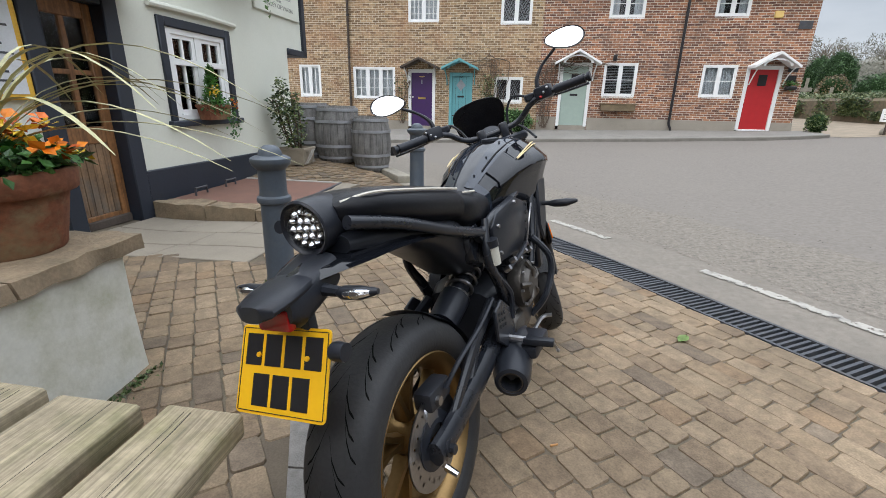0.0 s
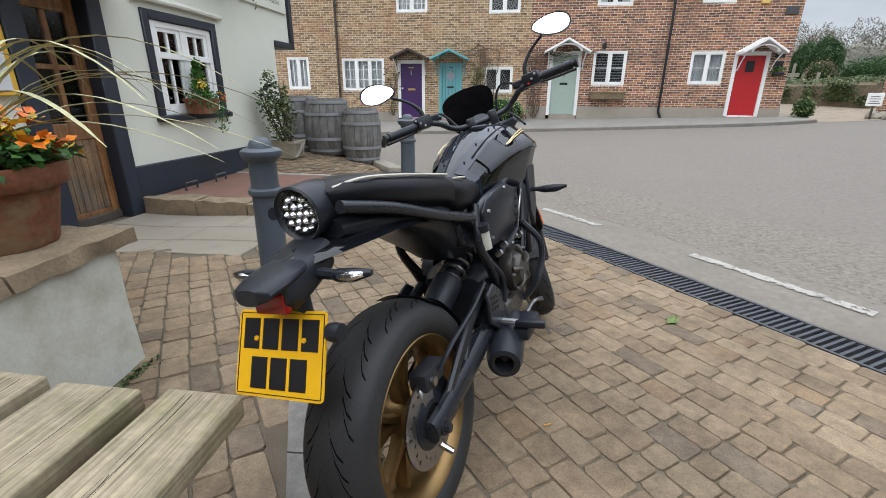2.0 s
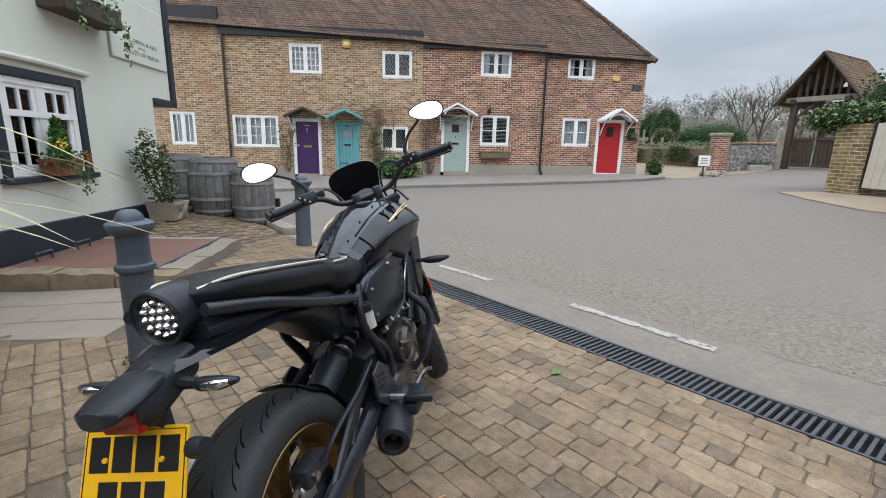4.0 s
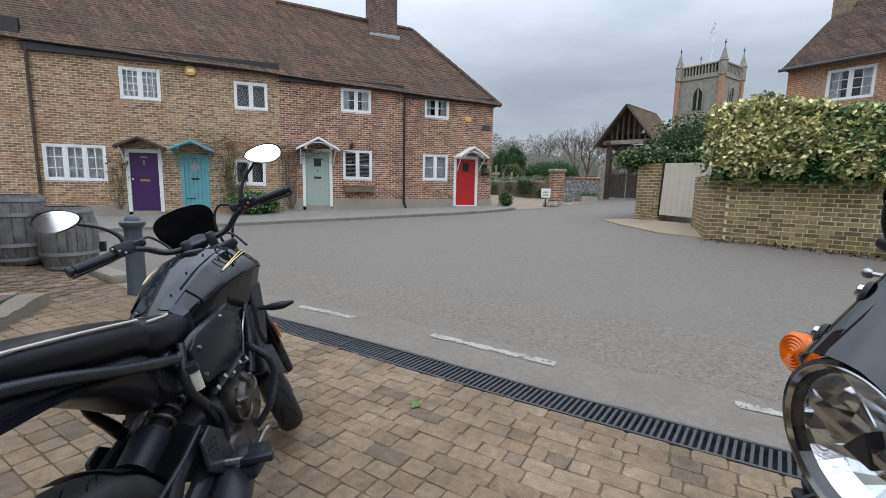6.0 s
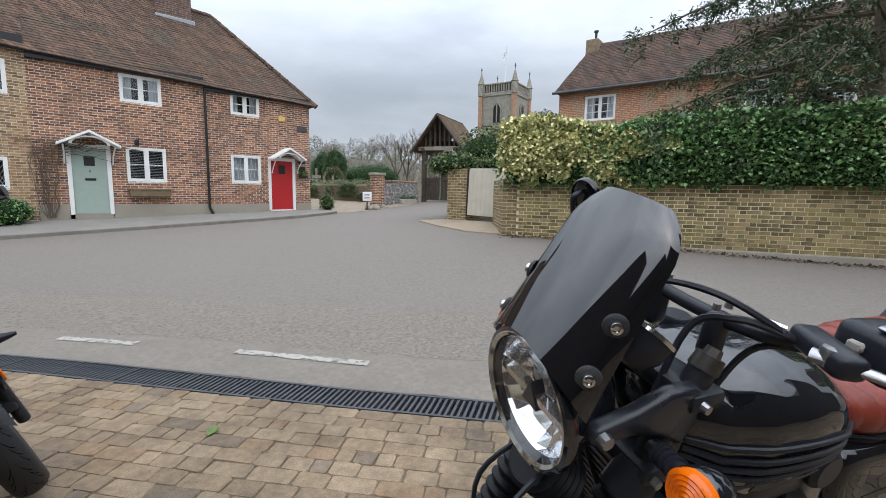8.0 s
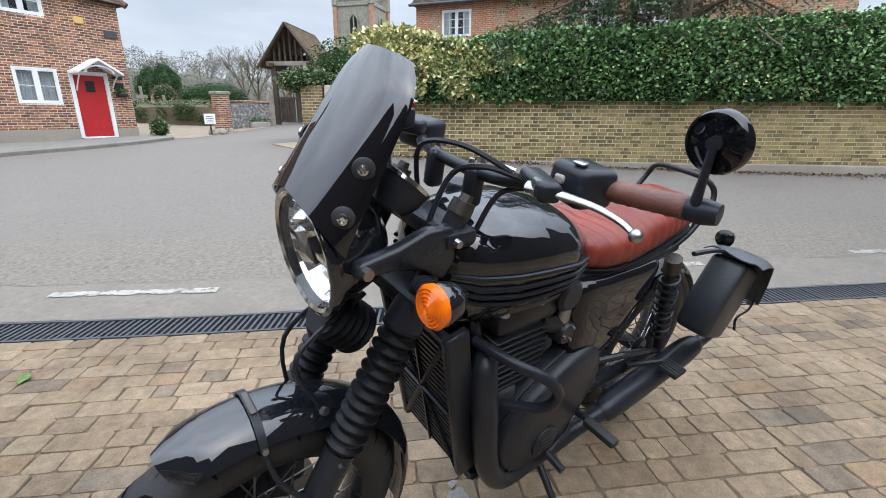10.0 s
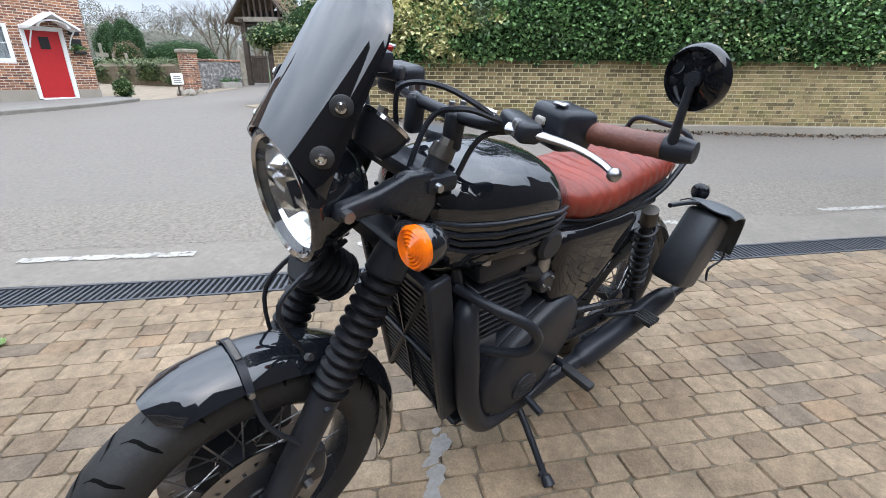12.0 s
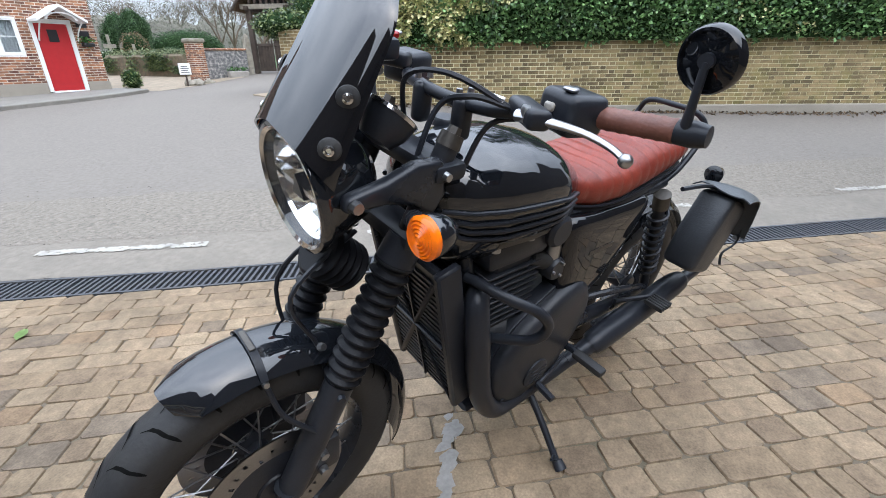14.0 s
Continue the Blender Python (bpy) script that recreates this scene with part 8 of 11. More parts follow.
bm = bmesh.new()
secs = []
for k in range(15):
    t = k / 14
    row = []
    for j in range(17):
        row.append(on_screen(-1 + 2 * j / 16, t))
    secs.append(row)
loft(bm, secs, closed=False)
bmesh.ops.recalc_face_normals(bm, faces=bm.faces)
bmesh.ops.solidify(bm, geom=bm.faces[:], thickness=0.004)
fs = tfront("fly_screen", bm, M_SCREEN, "gloss black fly screen with four steel screws", 60)
for sx in (-1, 1):
    for q, (u, s) in enumerate(((0.4, 0.74), (0.14, 0.78))):
        p = on_screen(sx * s, u)
        nrm = Vector((sx * 0.8, 0.6, 0.15)).normalized()
        qm = at(p) @ nrm.to_track_quat("Z", "Y").to_matrix().to_4x4()
        w = part("screw_washer", lathe(bmesh.new(), [(0, 0.003), (0.012, 0.004), (0.017, 0.001), (0.018, -0.003)], 20, qm), M_RUBBER, fs)
        part("screw", lathe(bmesh.new(), [(0, 0.006), (0.004, 0.006), (0.0045, 0.010), (0.008, 0.009), (0.0095, 0.004), (0.0095, 0)], 16, qm), M_CHROME, fs)
# clocks behind the screen
for x in (-0.062, 0.062):
    CM = at((x, -0.235, 1.165)) @ pose(0, 0, 0, 38)
    ck = tfront("clock", lathe(bmesh.new(), [(0, -0.055), (0.03, -0.05), (0.043, -0.025), (0.047, 0.0), (0.044, 0.004), (0, 0.002)], 30, CM), M_SATIN)
    part("clock_rim", lathe(bmesh.new(), [(0.044, 0.0), (0.049, 0.0), (0.049, 0.006), (0.044, 0.008), (0.044, 0.0)], 30, CM), M_CHROME, ck)
# handlebar and its fittings
bm = bmesh.new()
tube(bm, [(-0.425, -0.51, 1.222), (-0.27, -0.505, 1.2), (-0.2, -0.47, 1.19), (-0.12, -0.41, 1.175), (0, -0.4, 1.17), (0.12, -0.41, 1.175), (0.2, -0.47, 1.165), (0.27, -0.505, 1.16), (0.425, -0.51, 1.162)], 0.0125, 10, 6)
hb2 = tfront("handlebar", bm, M_SATIN, "black handlebar with brown leather grips")
for x in (-0.06, 0.06):
    part("riser", bx((x - 0.016, -0.42, 1.1), (x + 0.016, -0.38, 1.182), 0.012, 3), M_SATIN, hb2)
    for y in (-0.415, -0.385):
        bolt(hb2, (x, y, 1.192), 0.007, (0, 0, 1))
for sx in (-1, 1):
    dz = -0.06 if sx > 0 else 0.0          # the bar is set low on the throttle side
    a, b = Vector((sx * 0.275, -0.506, 1.201 + dz * 0.65)), Vector((sx * 0.405, -0.51, 1.219 + dz))
    q = at(a) @ (b - a).to_track_quat("Z", "Y").to_matrix().to_4x4()
    L_ = (b - a).length
    prof = [(0, 0), (0.0185, 0.0)] + [(0.0185 + (0.0012 if k % 4 == 0 else 0), 0.003 + L_ * 0.95 * k / 24) for k in range(25)] + [(0.018, L_), (0, L_)]
    part("grip", lathe(bmesh.new(), prof, 20, q), M_GRIP, hb2, "brown wrapped leather grip")
    part("bar_end", lathe(bmesh.new(), [(0, L_), (0.019, L_), (0.02, L_ + 0.025), (0.016, L_ + 0.045), (0, L_ + 0.046)], 18, q), M_SATIN, hb2)
    bm = bx((-0.05, -0.04, -0.034), (0.042, 0.044, 0.036), 0.016, 3, at((sx * 0.232, -0.488, 1.2 + dz * 0.5)) @ pose(0, 0, 0, 0, 0, sx * 14))
    sw = part("switch_housing", bm, M_SATIN, hb2)
    part("switch", bx((sx * 0.24 - 0.012, -0.468, 1.237), (sx * 0.24 + 0.012, -0.448, 1.244), 0.003), M_STEEL, sw)
    part("switch", bx((sx * 0.22 - 0.008, -0.447, 1.2), (sx * 0.22 + 0.012, -0.438, 1.215), 0.003), M_CONC, sw)
    part("switch", bx((sx * 0.22 - 0.008, -0.447, 1.182), (sx * 0.22 + 0.008, -0.438, 1.192), 0.003), M_STEEL, sw)
    bm = bx((-0.07, -0.018, -0.016), (0.035, 0.024, 0.018), 0.011, 3, at((sx * 0.19, -0.42, 1.195)) @ pose(0, 0, 0, 0, 0, sx * 28 + (180 if sx > 0 else 0)))
    part("lever_perch", bm, M_SATIN, hb2)
    bm = bmesh.new()
    tube(bm, [(sx * 0.2, -0.385, 1.193 + dz * 0.4), (sx * 0.24, -0.395, 1.196 + dz * 0.5), (sx * 0.3, -0.425, 1.192 + dz * 0.8), (sx * 0.345, -0.44, 1.182 + dz), (sx * 0.375, -0.432, 1.176 + dz)], [0.014, 0.011, 0.008, 0.0075, 0.007], 10, 5, 0.75)
    bmesh.ops.create_icosphere(bm, subdivisions=2, radius=0.0115, matrix=at((sx * 0.38, -0.43, 1.175 + dz)))
    lv = part("lever", bm, M_STEEL, hb2, "polished alloy lever with a ball end")
    part("lever_pivot", lathe(bmesh.new(), [(0, 0.016), (0.012, 0.015), (0.014, 0.01), (0.014, -0.01), (0, -0.01)], 16, at((sx * 0.218, -0.39, 1.197 + dz * 0.45))), M_STEEL, lv)
    # bar-end mirror
    bm = bmesh.new()
    if sx > 0:
        tube(bm, [(sx * 0.425, -0.508, 1.222 + dz), (sx * 0.432, -0.482, 1.265 + dz), (sx * 0.415, -0.455, 1.315 + dz), (sx * 0.415, -0.475, 1.33 + dz)], [0.01, 0.0075, 0.0075, 0.006], 10, 4)
    else:
        tube(bm, [(sx * 0.415, -0.505, 1.222), (sx * 0.417, -0.488, 1.268), (sx * 0.416, -0.478, 1.321)], [0.0125, 0.0085, 0.008], 10, 4, 0.7)
        cyl(bm, (sx * 0.416, -0.473, 1.321), (sx * 0.416, -0.49, 1.323), 0.0105, n=14)
    part("mirror_arm", bm, M_SATIN, hb2)
    mirror_disc(hb2, at((sx * 0.415, -0.495, 1.323 + dz)) @ pose(0, 0, 0, -104, 0, 0) @ pose(0, 0, 0, 0, -sx * 8, 0), ring_shape(0.045, 36), material=M_GLOSS)
for pts, r in (([(-0.16, -0.4, 1.195), (-0.11, -0.36, 1.2), (-0.06, -0.33, 1.16), (-0.08, -0.26, 1.0)], 0.006), ([(-0.2, -0.45, 1.18), (-0.12, -0.42, 1.15), (-0.09, -0.4, 1.06), (-0.08, -0.38, 0.95)], 0.006), ([(-0.17, -0.41, 1.19), (-0.08, -0.34, 1.23), (0.03, -0.33, 1.2), (0.06, -0.36, 1.1)], 0.0055), ([(0.2, -0.4, 1.2), (0.1, -0.3, 1.22), (0.04, -0.28, 1.1)], 0.006), ([(-0.02, -0.2, 0.93), (-0.05, -0.05, 0.85), (-0.05, -0.1, 0.7), (-0.06, -0.12, 0.55)], 0.005), ([(0.05, -0.2, 0.92), (0.08, -0.08, 0.8), (0.085, -0.1, 0.6)], 0.005)):
    part("cable", tube(bmesh.new(), pts, r, 6), M_SATIN, hb2)
bm = bmesh.new()
tube(bm, [(-0.155, -0.4, 1.2), (-0.135, -0.388, 1.203)], 0.008, 8, 1)
part("cable_adjuster", bm, M_CHROME, hb2)
part("fluid_pot", bx((0.14, -0.4, 1.2), (0.2, -0.35, 1.245), 0.012, 2), M_SATIN, hb2)
part("kill_switch", bx((0.215, -0.45, 1.23), (0.245, -0.43, 1.245), 0.004), M_REDLENS, hb2)
# horns or steering damper below the lamp: ribbed boot
bm = gaiter(bmesh.new(), (-0.0, -0.2, 0.83), (0.0, -0.13, 0.9), 0.05, 5)
tfront("loom_boot", bm, M_VINYL)
# tank
TT = [(-0.325, 0.97, 0.06, 0.06, 0.06), (-0.345, 0.975, 0.1, 0.085, 0.12), (-0.4, 0.975, 0.14, 0.105, 0.17), (-0.48, 0.975, 0.165, 0.116, 0.185), (-0.58, 0.972, 0.172, 0.118, 0.18), (-0.68, 0.96, 0.164, 0.108, 0.16), (-0.765, 0.945, 0.132, 0.08, 0.12), (-0.825, 0.935, 0.08, 0.045, 0.05)]
bm = loft(bmesh.new(), [egg(0, y, z, w, u, d, 32, 2.3) for y, z, w, u, d in TT])
bmesh.ops.subdivide_edges(bm, edges=[e for e in bm.edges if abs(e.verts[0].co.y - e.verts[1].co.y) > 0.01], cuts=2, use_grid_fill=True, smooth=0.7)
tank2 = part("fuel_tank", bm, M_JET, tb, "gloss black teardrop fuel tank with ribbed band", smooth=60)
for k, ang in enumerate((0, -6, -12, -18)):
    bm = bmesh.new()
    tube(bm, [on_tank(180 - ang, t, 0.003, TT, 2.3) for t in np.linspace(1.0, 6.0, 12)], 0.0055, 8, 3)
    part("tank_rib", bm, M_SATIN, tank2)
    bm = bmesh.new()
    tube(bm, [on_tank(ang, t, 0.003, TT, 2.3) for t in np.linspace(1.0, 6.0, 12)], 0.0055, 8, 3)
    part("tank_rib", bm, M_SATIN, tank2)
for sgn in (180, 0):
    f = (lambda a: 180 - a) if sgn else (lambda a: a)
    tank_patch("badge_bar", [(f(-27), f(-21))] * 8, list(np.linspace(2.9, 4.6, 8)), 0.0075, M_ENGINE, tank2, "dark raised tank badge bar", TT, 2.3, 0.002)
part("filler_cap", lathe(bmesh.new(), [(0, 0.014), (0.03, 0.013), (0.034, 0.008), (0.034, -0.006)], 28, at(on_tank(60, 3.2, 0.003, TT, 2.3))), M_SATIN, tank2)
# seat: quilted in ribs across
ST = [(-0.77, 0.925, 0.08, 0.03, 0.04), (-0.8, 0.93, 0.12, 0.05, 0.06), (-0.88, 0.925, 0.145, 0.06, 0.07), (-1.0, 0.925, 0.15, 0.066, 0.07), (-1.15, 0.945, 0.145, 0.075, 0.07), (-1.3, 0.955, 0.13, 0.065, 0.06), (-1.42, 0.965, 0.11, 0.055, 0.05), (-1.47, 0.965, 0.07, 0.035, 0.035)]
secs = []
N_ = 150
for k in range(N_ + 1):
    t = k / N_ * (len(ST) - 1)
    i = min(int(t), len(ST) - 2)
    f = t - i
    y, z, w, u, d = [a + (b - a) * f for a, b in zip(ST[i], ST[i + 1])]
    rib = 0.0075 * abs(math.sin(y * 68)) - 0.004 if -1.38 < y < -0.8 else 0
    secs.append([(p[0], p[1] + 0.03 * (1 - min(1, abs(p[0]) / 0.12)), p[2]) for p in egg(0, y, z, w + rib * 0.5, u + rib, d, 24, 2.5)])
seat2 = part("seat", loft(bmesh.new(), secs), M_LEATHER, tb, "oxblood leather seat quilted in cross ribs")
for sx in (-1, 1):
    bm = bmesh.new()
    tube(bm, [(sx * 0.11, -0.8, 0.89), (sx * 0.138, -0.88, 0.885), (sx * 0.143, -1.0, 0.883), (sx * 0.138, -1.2, 0.905), (sx * 0.12, -1.38, 0.93), (sx * 0.07, -1.47, 0.955)], 0.004, 6)
    part("piping", bm, M_SATIN, seat2)
# black pan under the seat
bm = loft(bmesh.new(), [egg(0, y, z - 0.075, w * 0.94, 0.05, 0.045, 18, 3.0) for y, z, w, u, d in ST[1:-1]])
part("seat_pan", bm, M_SATIN, seat2)
# loops behind the seat
bm = bmesh.new()
tube(bm, [(-0.125, -1.26, 0.87), (-0.13, -1.36, 0.92), (-0.125, -1.45, 1.02), (-0.09, -1.44, 1.075), (0, -1.43, 1.085), (0.09, -1.44, 1.075), (0.125, -1.45, 1.02), (0.13, -1.36, 0.92), (0.125, -1.26, 0.87)], 0.0095, 10)
part("grab_rail", bm, M_SATIN, tb)
# frame
def domed(outline, sx, levels):
    """A cover that swells outwards: a smoothed outline in y and z, shrinking towards its middle."""
    n = len(outline)
    ring = []
    for k in range(n):
        p0, p1, p2, p3 = (Vector(outline[(k + q) % n]) for q in (-1, 0, 1, 2))
        for t in (0, 0.25, 0.5, 0.75):
            ring.append(0.5 * (2 * p1 + (p2 - p0) * t + (2 * p0 - 5 * p1 + 4 * p2 - p3) * t * t + (3 * p1 - p0 - 3 * p2 + p3) * t ** 3))
    mid = sum(ring, Vector((0, 0))) / len(ring)
    bm = loft(bmesh.new(), [[(sx * x, *(mid + (p - mid) * f)) for p in ring] for x, f in levels])
    bmesh.ops.recalc_face_normals(bm, faces=bm.faces)
    return bm


for sx in (-1, 1):
    for pts, r in (([(sx * 0.05, -0.4, 1.0), (sx * 0.08, -0.46, 0.8), (sx * 0.09, -0.54, 0.5), (sx * 0.1, -0.63, 0.25), (sx * 0.12, -0.8, 0.21), (sx * 0.12, -1.0, 0.3)], 0.02), ([(sx * 0.1, -0.74, 0.87), (sx * 0.12, -1.0, 0.85), (sx * 0.12, -1.3, 0.87)], 0.016), ([(sx * 0.11, -0.95, 0.86), (sx * 0.115, -0.98, 0.6), (sx * 0.12, -1.0, 0.36)], 0.018)):
        part("frame_tube", tube(bmesh.new(), pts, r, 10), M_FRAME, tb)
    bm = bmesh.new()
    tube(bm, [(sx * 0.12, -0.98, 0.4), (sx * 0.12, -1.52, 0.335)], [0.026, 0.022], 10, 1, 1.3)
    part("swingarm", bm, M_FRAME, tb)
    # side panel with its badge bars
    sp2 = part("side_panel", domed([(-0.77, 0.86), (-0.9, 0.865), (-1.05, 0.862), (-1.17, 0.858), (-1.165, 0.79), (-1.1, 0.68), (-1.02, 0.585), (-0.93, 0.548), (-0.85, 0.56), (-0.795, 0.63), (-0.77, 0.74)], sx, ((0.09, 1.0), (0.132, 1.0), (0.146, 0.97), (0.154, 0.9), (0.159, 0.74), (0.161, 0.45))), M_GLOSS, tb, "gloss black curved side panel", smooth=50)
    part("badge_bar", bx((sx * 0.162 - 0.0008, -1.0, 0.735), (sx * 0.162 + 0.0008, -0.88, 0.75), 0.0005), M_ENGINE, sp2)
    # shock
    bm = bmesh.new()
    cyl(bm, (sx * 0.155, -1.24, 0.85), (sx * 0.155, -1.42, 0.42), 0.018, n=14)
    sk = part("rear_shock", bm, M_SATIN, tb)
    part("coil_spring", spring(bmesh.new(), (sx * 0.155, -1.265, 0.79), (sx * 0.155, -1.38, 0.51), 0.03, 0.006, 9), M_SATIN, sk)
    bm = bmesh.new()
    cyl(bm, (sx * 0.155, -1.24, 0.855), (sx * 0.155, -1.262, 0.805), 0.027, n=18)
    part("shock_cap", bm, M_ENGINE, sk, "bright metal shock top")
    # exhaust header and silencer
    bm = bmesh.new()
    tube(bm, [(sx * 0.1, -0.51, 0.74), (sx * 0.14, -0.46, 0.72), (sx * 0.162, -0.47, 0.6), (sx * 0.165, -0.52, 0.4), (sx * 0.165, -0.6, 0.275), (sx * 0.165, -0.72, 0.255), (sx * 0.18, -0.95, 0.3)], [0.024, 0.031, 0.033, 0.033, 0.031, 0.028, 0.026], 16, 6)
    part("header_pipe", bm, M_SATIN, tb, "satin black exhaust header")
    part("silencer", tube(bmesh.new(), [(sx * 0.18, -0.93, 0.298), (sx * 0.19, -1.04, 0.32), (sx * 0.195, -1.1, 0.335), (sx * 0.21, -1.5, 0.4), (sx * 0.215, -1.6, 0.415), (sx * 0.22, -1.64, 0.42), (sx * 0.225, -1.78, 0.445)], [0.025, 0.03, 0.045, 0.047, 0.04, 0.024, 0.022], 18, 5), M_SATIN, tb, "satin black torpedo silencer")
# engine
bm = bmesh.new()
loft(bm, [egg(0, y, z, w, u, d, 18, 4.0) for y, z, w, u, d in ((-0.54, 0.42, 0.1, 0.12, 0.14), (-0.62, 0.42, 0.145, 0.16, 0.18), (-0.8, 0.42, 0.15, 0.16, 0.19), (-0.95, 0.42, 0.12, 0.12, 0.12))])
en2 = part("engine", bm, M_ENGBLK, tb, "black air finned parallel twin engine")
for k in range(9):
    z = 0.6 + 0.02 * k
    part("fin", bx((-0.13, -0.7, z), (0.13, -0.5, z + 0.006), 0.002), M_ENGBLK, en2)
part("cylinder_block", bx((-0.118, -0.68, 0.56), (0.118, -0.52, 0.84), 0.02), M_ENGBLK, en2)
bm = bmesh.new()
prism(bm, [(-0.7, 0.79), (-0.71, 0.84), (-0.65, 0.872), (-0.54, 0.872), (-0.48, 0.84), (-0.49, 0.79)], 0.27, at((-0.135, 0, 0)) @ pose(0, 0, 0, 90, 0, 90))
part("head_cover", bvl(bm, 0.014, seg=2), M_ENGBLK, en2)
for x in (-0.11, 0.11):
    for y in (-0.5, -0.62):
        bm = bmesh.new()
        cyl(bm, (x * 1.15, y, 0.85), (x * 1.15, y, 0.895), 0.015, 0.014, 12)
        part("head_nut", bm, M_STEEL, en2)
for sx in (-1, 1):
    cv = part("engine_cover", domed([(-0.56, 0.44), (-0.62, 0.53), (-0.72, 0.6), (-0.83, 0.645), (-0.92, 0.63), (-0.965, 0.54), (-0.94, 0.43), (-0.87, 0.32), (-0.77, 0.245), (-0.66, 0.25), (-0.58, 0.33)], sx, ((0.1, 1.0), (0.15, 1.0), (0.166, 0.975), (0.176, 0.93), (0.183, 0.84), (0.186, 0.6))), M_ENGBLK, en2, "rounded satin black engine cover", smooth=50)
    part("cover_rim", domed([(-0.55, 0.44), (-0.615, 0.54), (-0.72, 0.612), (-0.83, 0.658), (-0.928, 0.642), (-0.977, 0.54), (-0.95, 0.425), (-0.878, 0.31), (-0.77, 0.233), (-0.655, 0.238), (-0.57, 0.325)], sx, ((0.1, 1.0), (0.136, 1.0), (0.14, 0.99), (0.14, 0.9))), M_SATIN, cv)
    for y, z in ((-0.61, 0.46), (-0.73, 0.565), (-0.89, 0.6), (-0.92, 0.46), (-0.84, 0.33), (-0.62, 0.31)):
        bolt(cv, (sx * 0.174, y, z), 0.008, (sx, 0, 0), M_SATIN)
    bm = lathe(bmesh.new(), [(0, 0.012), (0.04, 0.012), (0.052, 0.006), (0.054, -0.01)], 28, at((sx * 0.185, -0.745, 0.36)) @ (AX if sx > 0 else pose(0, 0, 0, 0, -90, 0)))
    part("round_cover", bm, M_ENGBLK, cv)
    for k in range(4):
        part("cover_rib", bx((sx * 0.197 - 0.002, -0.78, 0.335 + 0.016 * k), (sx * 0.197 + 0.002, -0.71, 0.341 + 0.016 * k), 0.001), M_ENGBLK, cv)
    bm = bmesh.new()
    lathe(bm, [(0, 0.03), (0.03, 0.03), (0.036, 0.02), (0.038, -0.05), (0, -0.05)], 20, at((sx * 0.12, -0.76, 0.72)) @ (AX if sx > 0 else pose(0, 0, 0, 0, -90, 0)))
    cb = part("throttle_body", bm, M_ENGBLK, en2)
    part("throttle_cap", lathe(bmesh.new(), [(0, 0.06), (0.018, 0.058), (0.024, 0.04), (0.026, 0.0), (0, 0)], 18, at((sx * 0.115, -0.755, 0.745))), M_STEEL, cb)
    for k in range(3):
        bolt(cb, (sx * 0.152, -0.76 + 0.022 * math.cos(2.1 * k), 0.72 + 0.022 * math.sin(2.1 * k)), 0.005, (sx, 0, 0))
    bm = bmesh.new()
    tube(bm, [(sx * 0.1, -0.68, 0.76), (sx * 0.115, -0.74, 0.74)], 0.027, 12, 1)
    part("inlet_rubber", bm, M_RUBBER, en2)
    part("fuse_cover", lathe(bmesh.new(), [(0, 0.03), (0.035, 0.03), (0.045, 0.02), (0.046, -0.02)], 24, at((sx * 0.125, -0.72, 0.85)) @ (AX if sx > 0 else pose(0, 0, 0, 0, -90, 0))), M_SATIN, en2)
# radiator with its pressed guard
RM = at((0, -0.35, 0.8)) @ pose(0, 0, 0, -15, 0, 0)
bm = bx((-0.125, -0.024, -0.46), (0.125, 0.0, 0.03), 0.008)
bm.transform(RM)
rd2 = part("radiator", bm, M_SATIN, tb, "black radiator behind a pressed mesh guard")
for k in range(23):
    bm = bx((-0.115, 0.001, -0.45 + 0.02 * k), (0.115, 0.005, -0.441 + 0.02 * k), 0.001)
    bm.transform(RM)
    part("guard_slat", bm, M_ENGBLK, rd2)
for pts in (((-0.115, -0.45), (0.115, 0.01)), ((0.115, -0.45), (-0.115, 0.01)), ((0, -0.45), (0, 0.01)), ((-0.115, -0.22), (0.115, -0.22))):
    (xa, za), (xb_, zb) = pts
    bm = bmesh.new()
    tube(bm, [RM @ Vector((xa, 0.006, za)), RM @ Vector((xb_, 0.006, zb))], 0.009, 6, 1, 0.5)
    part("guard_bar", bm, M_SATIN, rd2)
for sx in (-1, 1):
    bm = bx((sx * 0.125 - 0.012, -0.055, -0.475), (sx * 0.125 + 0.012, 0.012, 0.04), 0.006)
    bm.transform(RM)
    part("guard_side", bm, M_SATIN, rd2)
    # engine bars
    bm = bmesh.new()
    tube(bm, [(sx * 0.1, -0.45, 0.78), (sx * 0.2, -0.48, 0.775), (sx * 0.26, -0.54, 0.745), (sx * 0.27, -0.58, 0.69), (sx * 0.24, -0.57, 0.63), (sx * 0.13, -0.51, 0.585)], 0.0135, 10, 6)
    part("engine_bar", bm, M_SATIN, tb, "black looped engine guard bar")
part("belly_plate", bx((-0.1, -0.88, 0.2), (0.1, -0.56, 0.22), 0.01), M_SATIN, tb)
# rear wheel and mudguard
RC = (0, -1.5, 0.335)
rw2 = part("rear_wheel", lathe(bmesh.new(), [(0, -0.14), (0.012, -0.14), (0.012, 0.14), (0, 0.14)], 12, at(RC) @ AX), M_ENGBLK, tb)
wire_wheel(rw2, RC, 0.34, 0.15, 0.235)
bm = bmesh.new()
loft(bm, [[(0.085 * s, RC[1] + (0.4 - 0.04 * abs(s) ** 2.6) * math.cos(a), RC[2] + (0.4 - 0.04 * abs(s) ** 2.6) * math.sin(a)) for s in (-1, -0.8, -0.4, 0, 0.4, 0.8, 1)] for a in np.linspace(radians(50), radians(170), 16)], closed=False)
bmesh.ops.solidify(bm, geom=bm.faces[:], thickness=0.005)
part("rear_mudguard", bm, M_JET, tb)
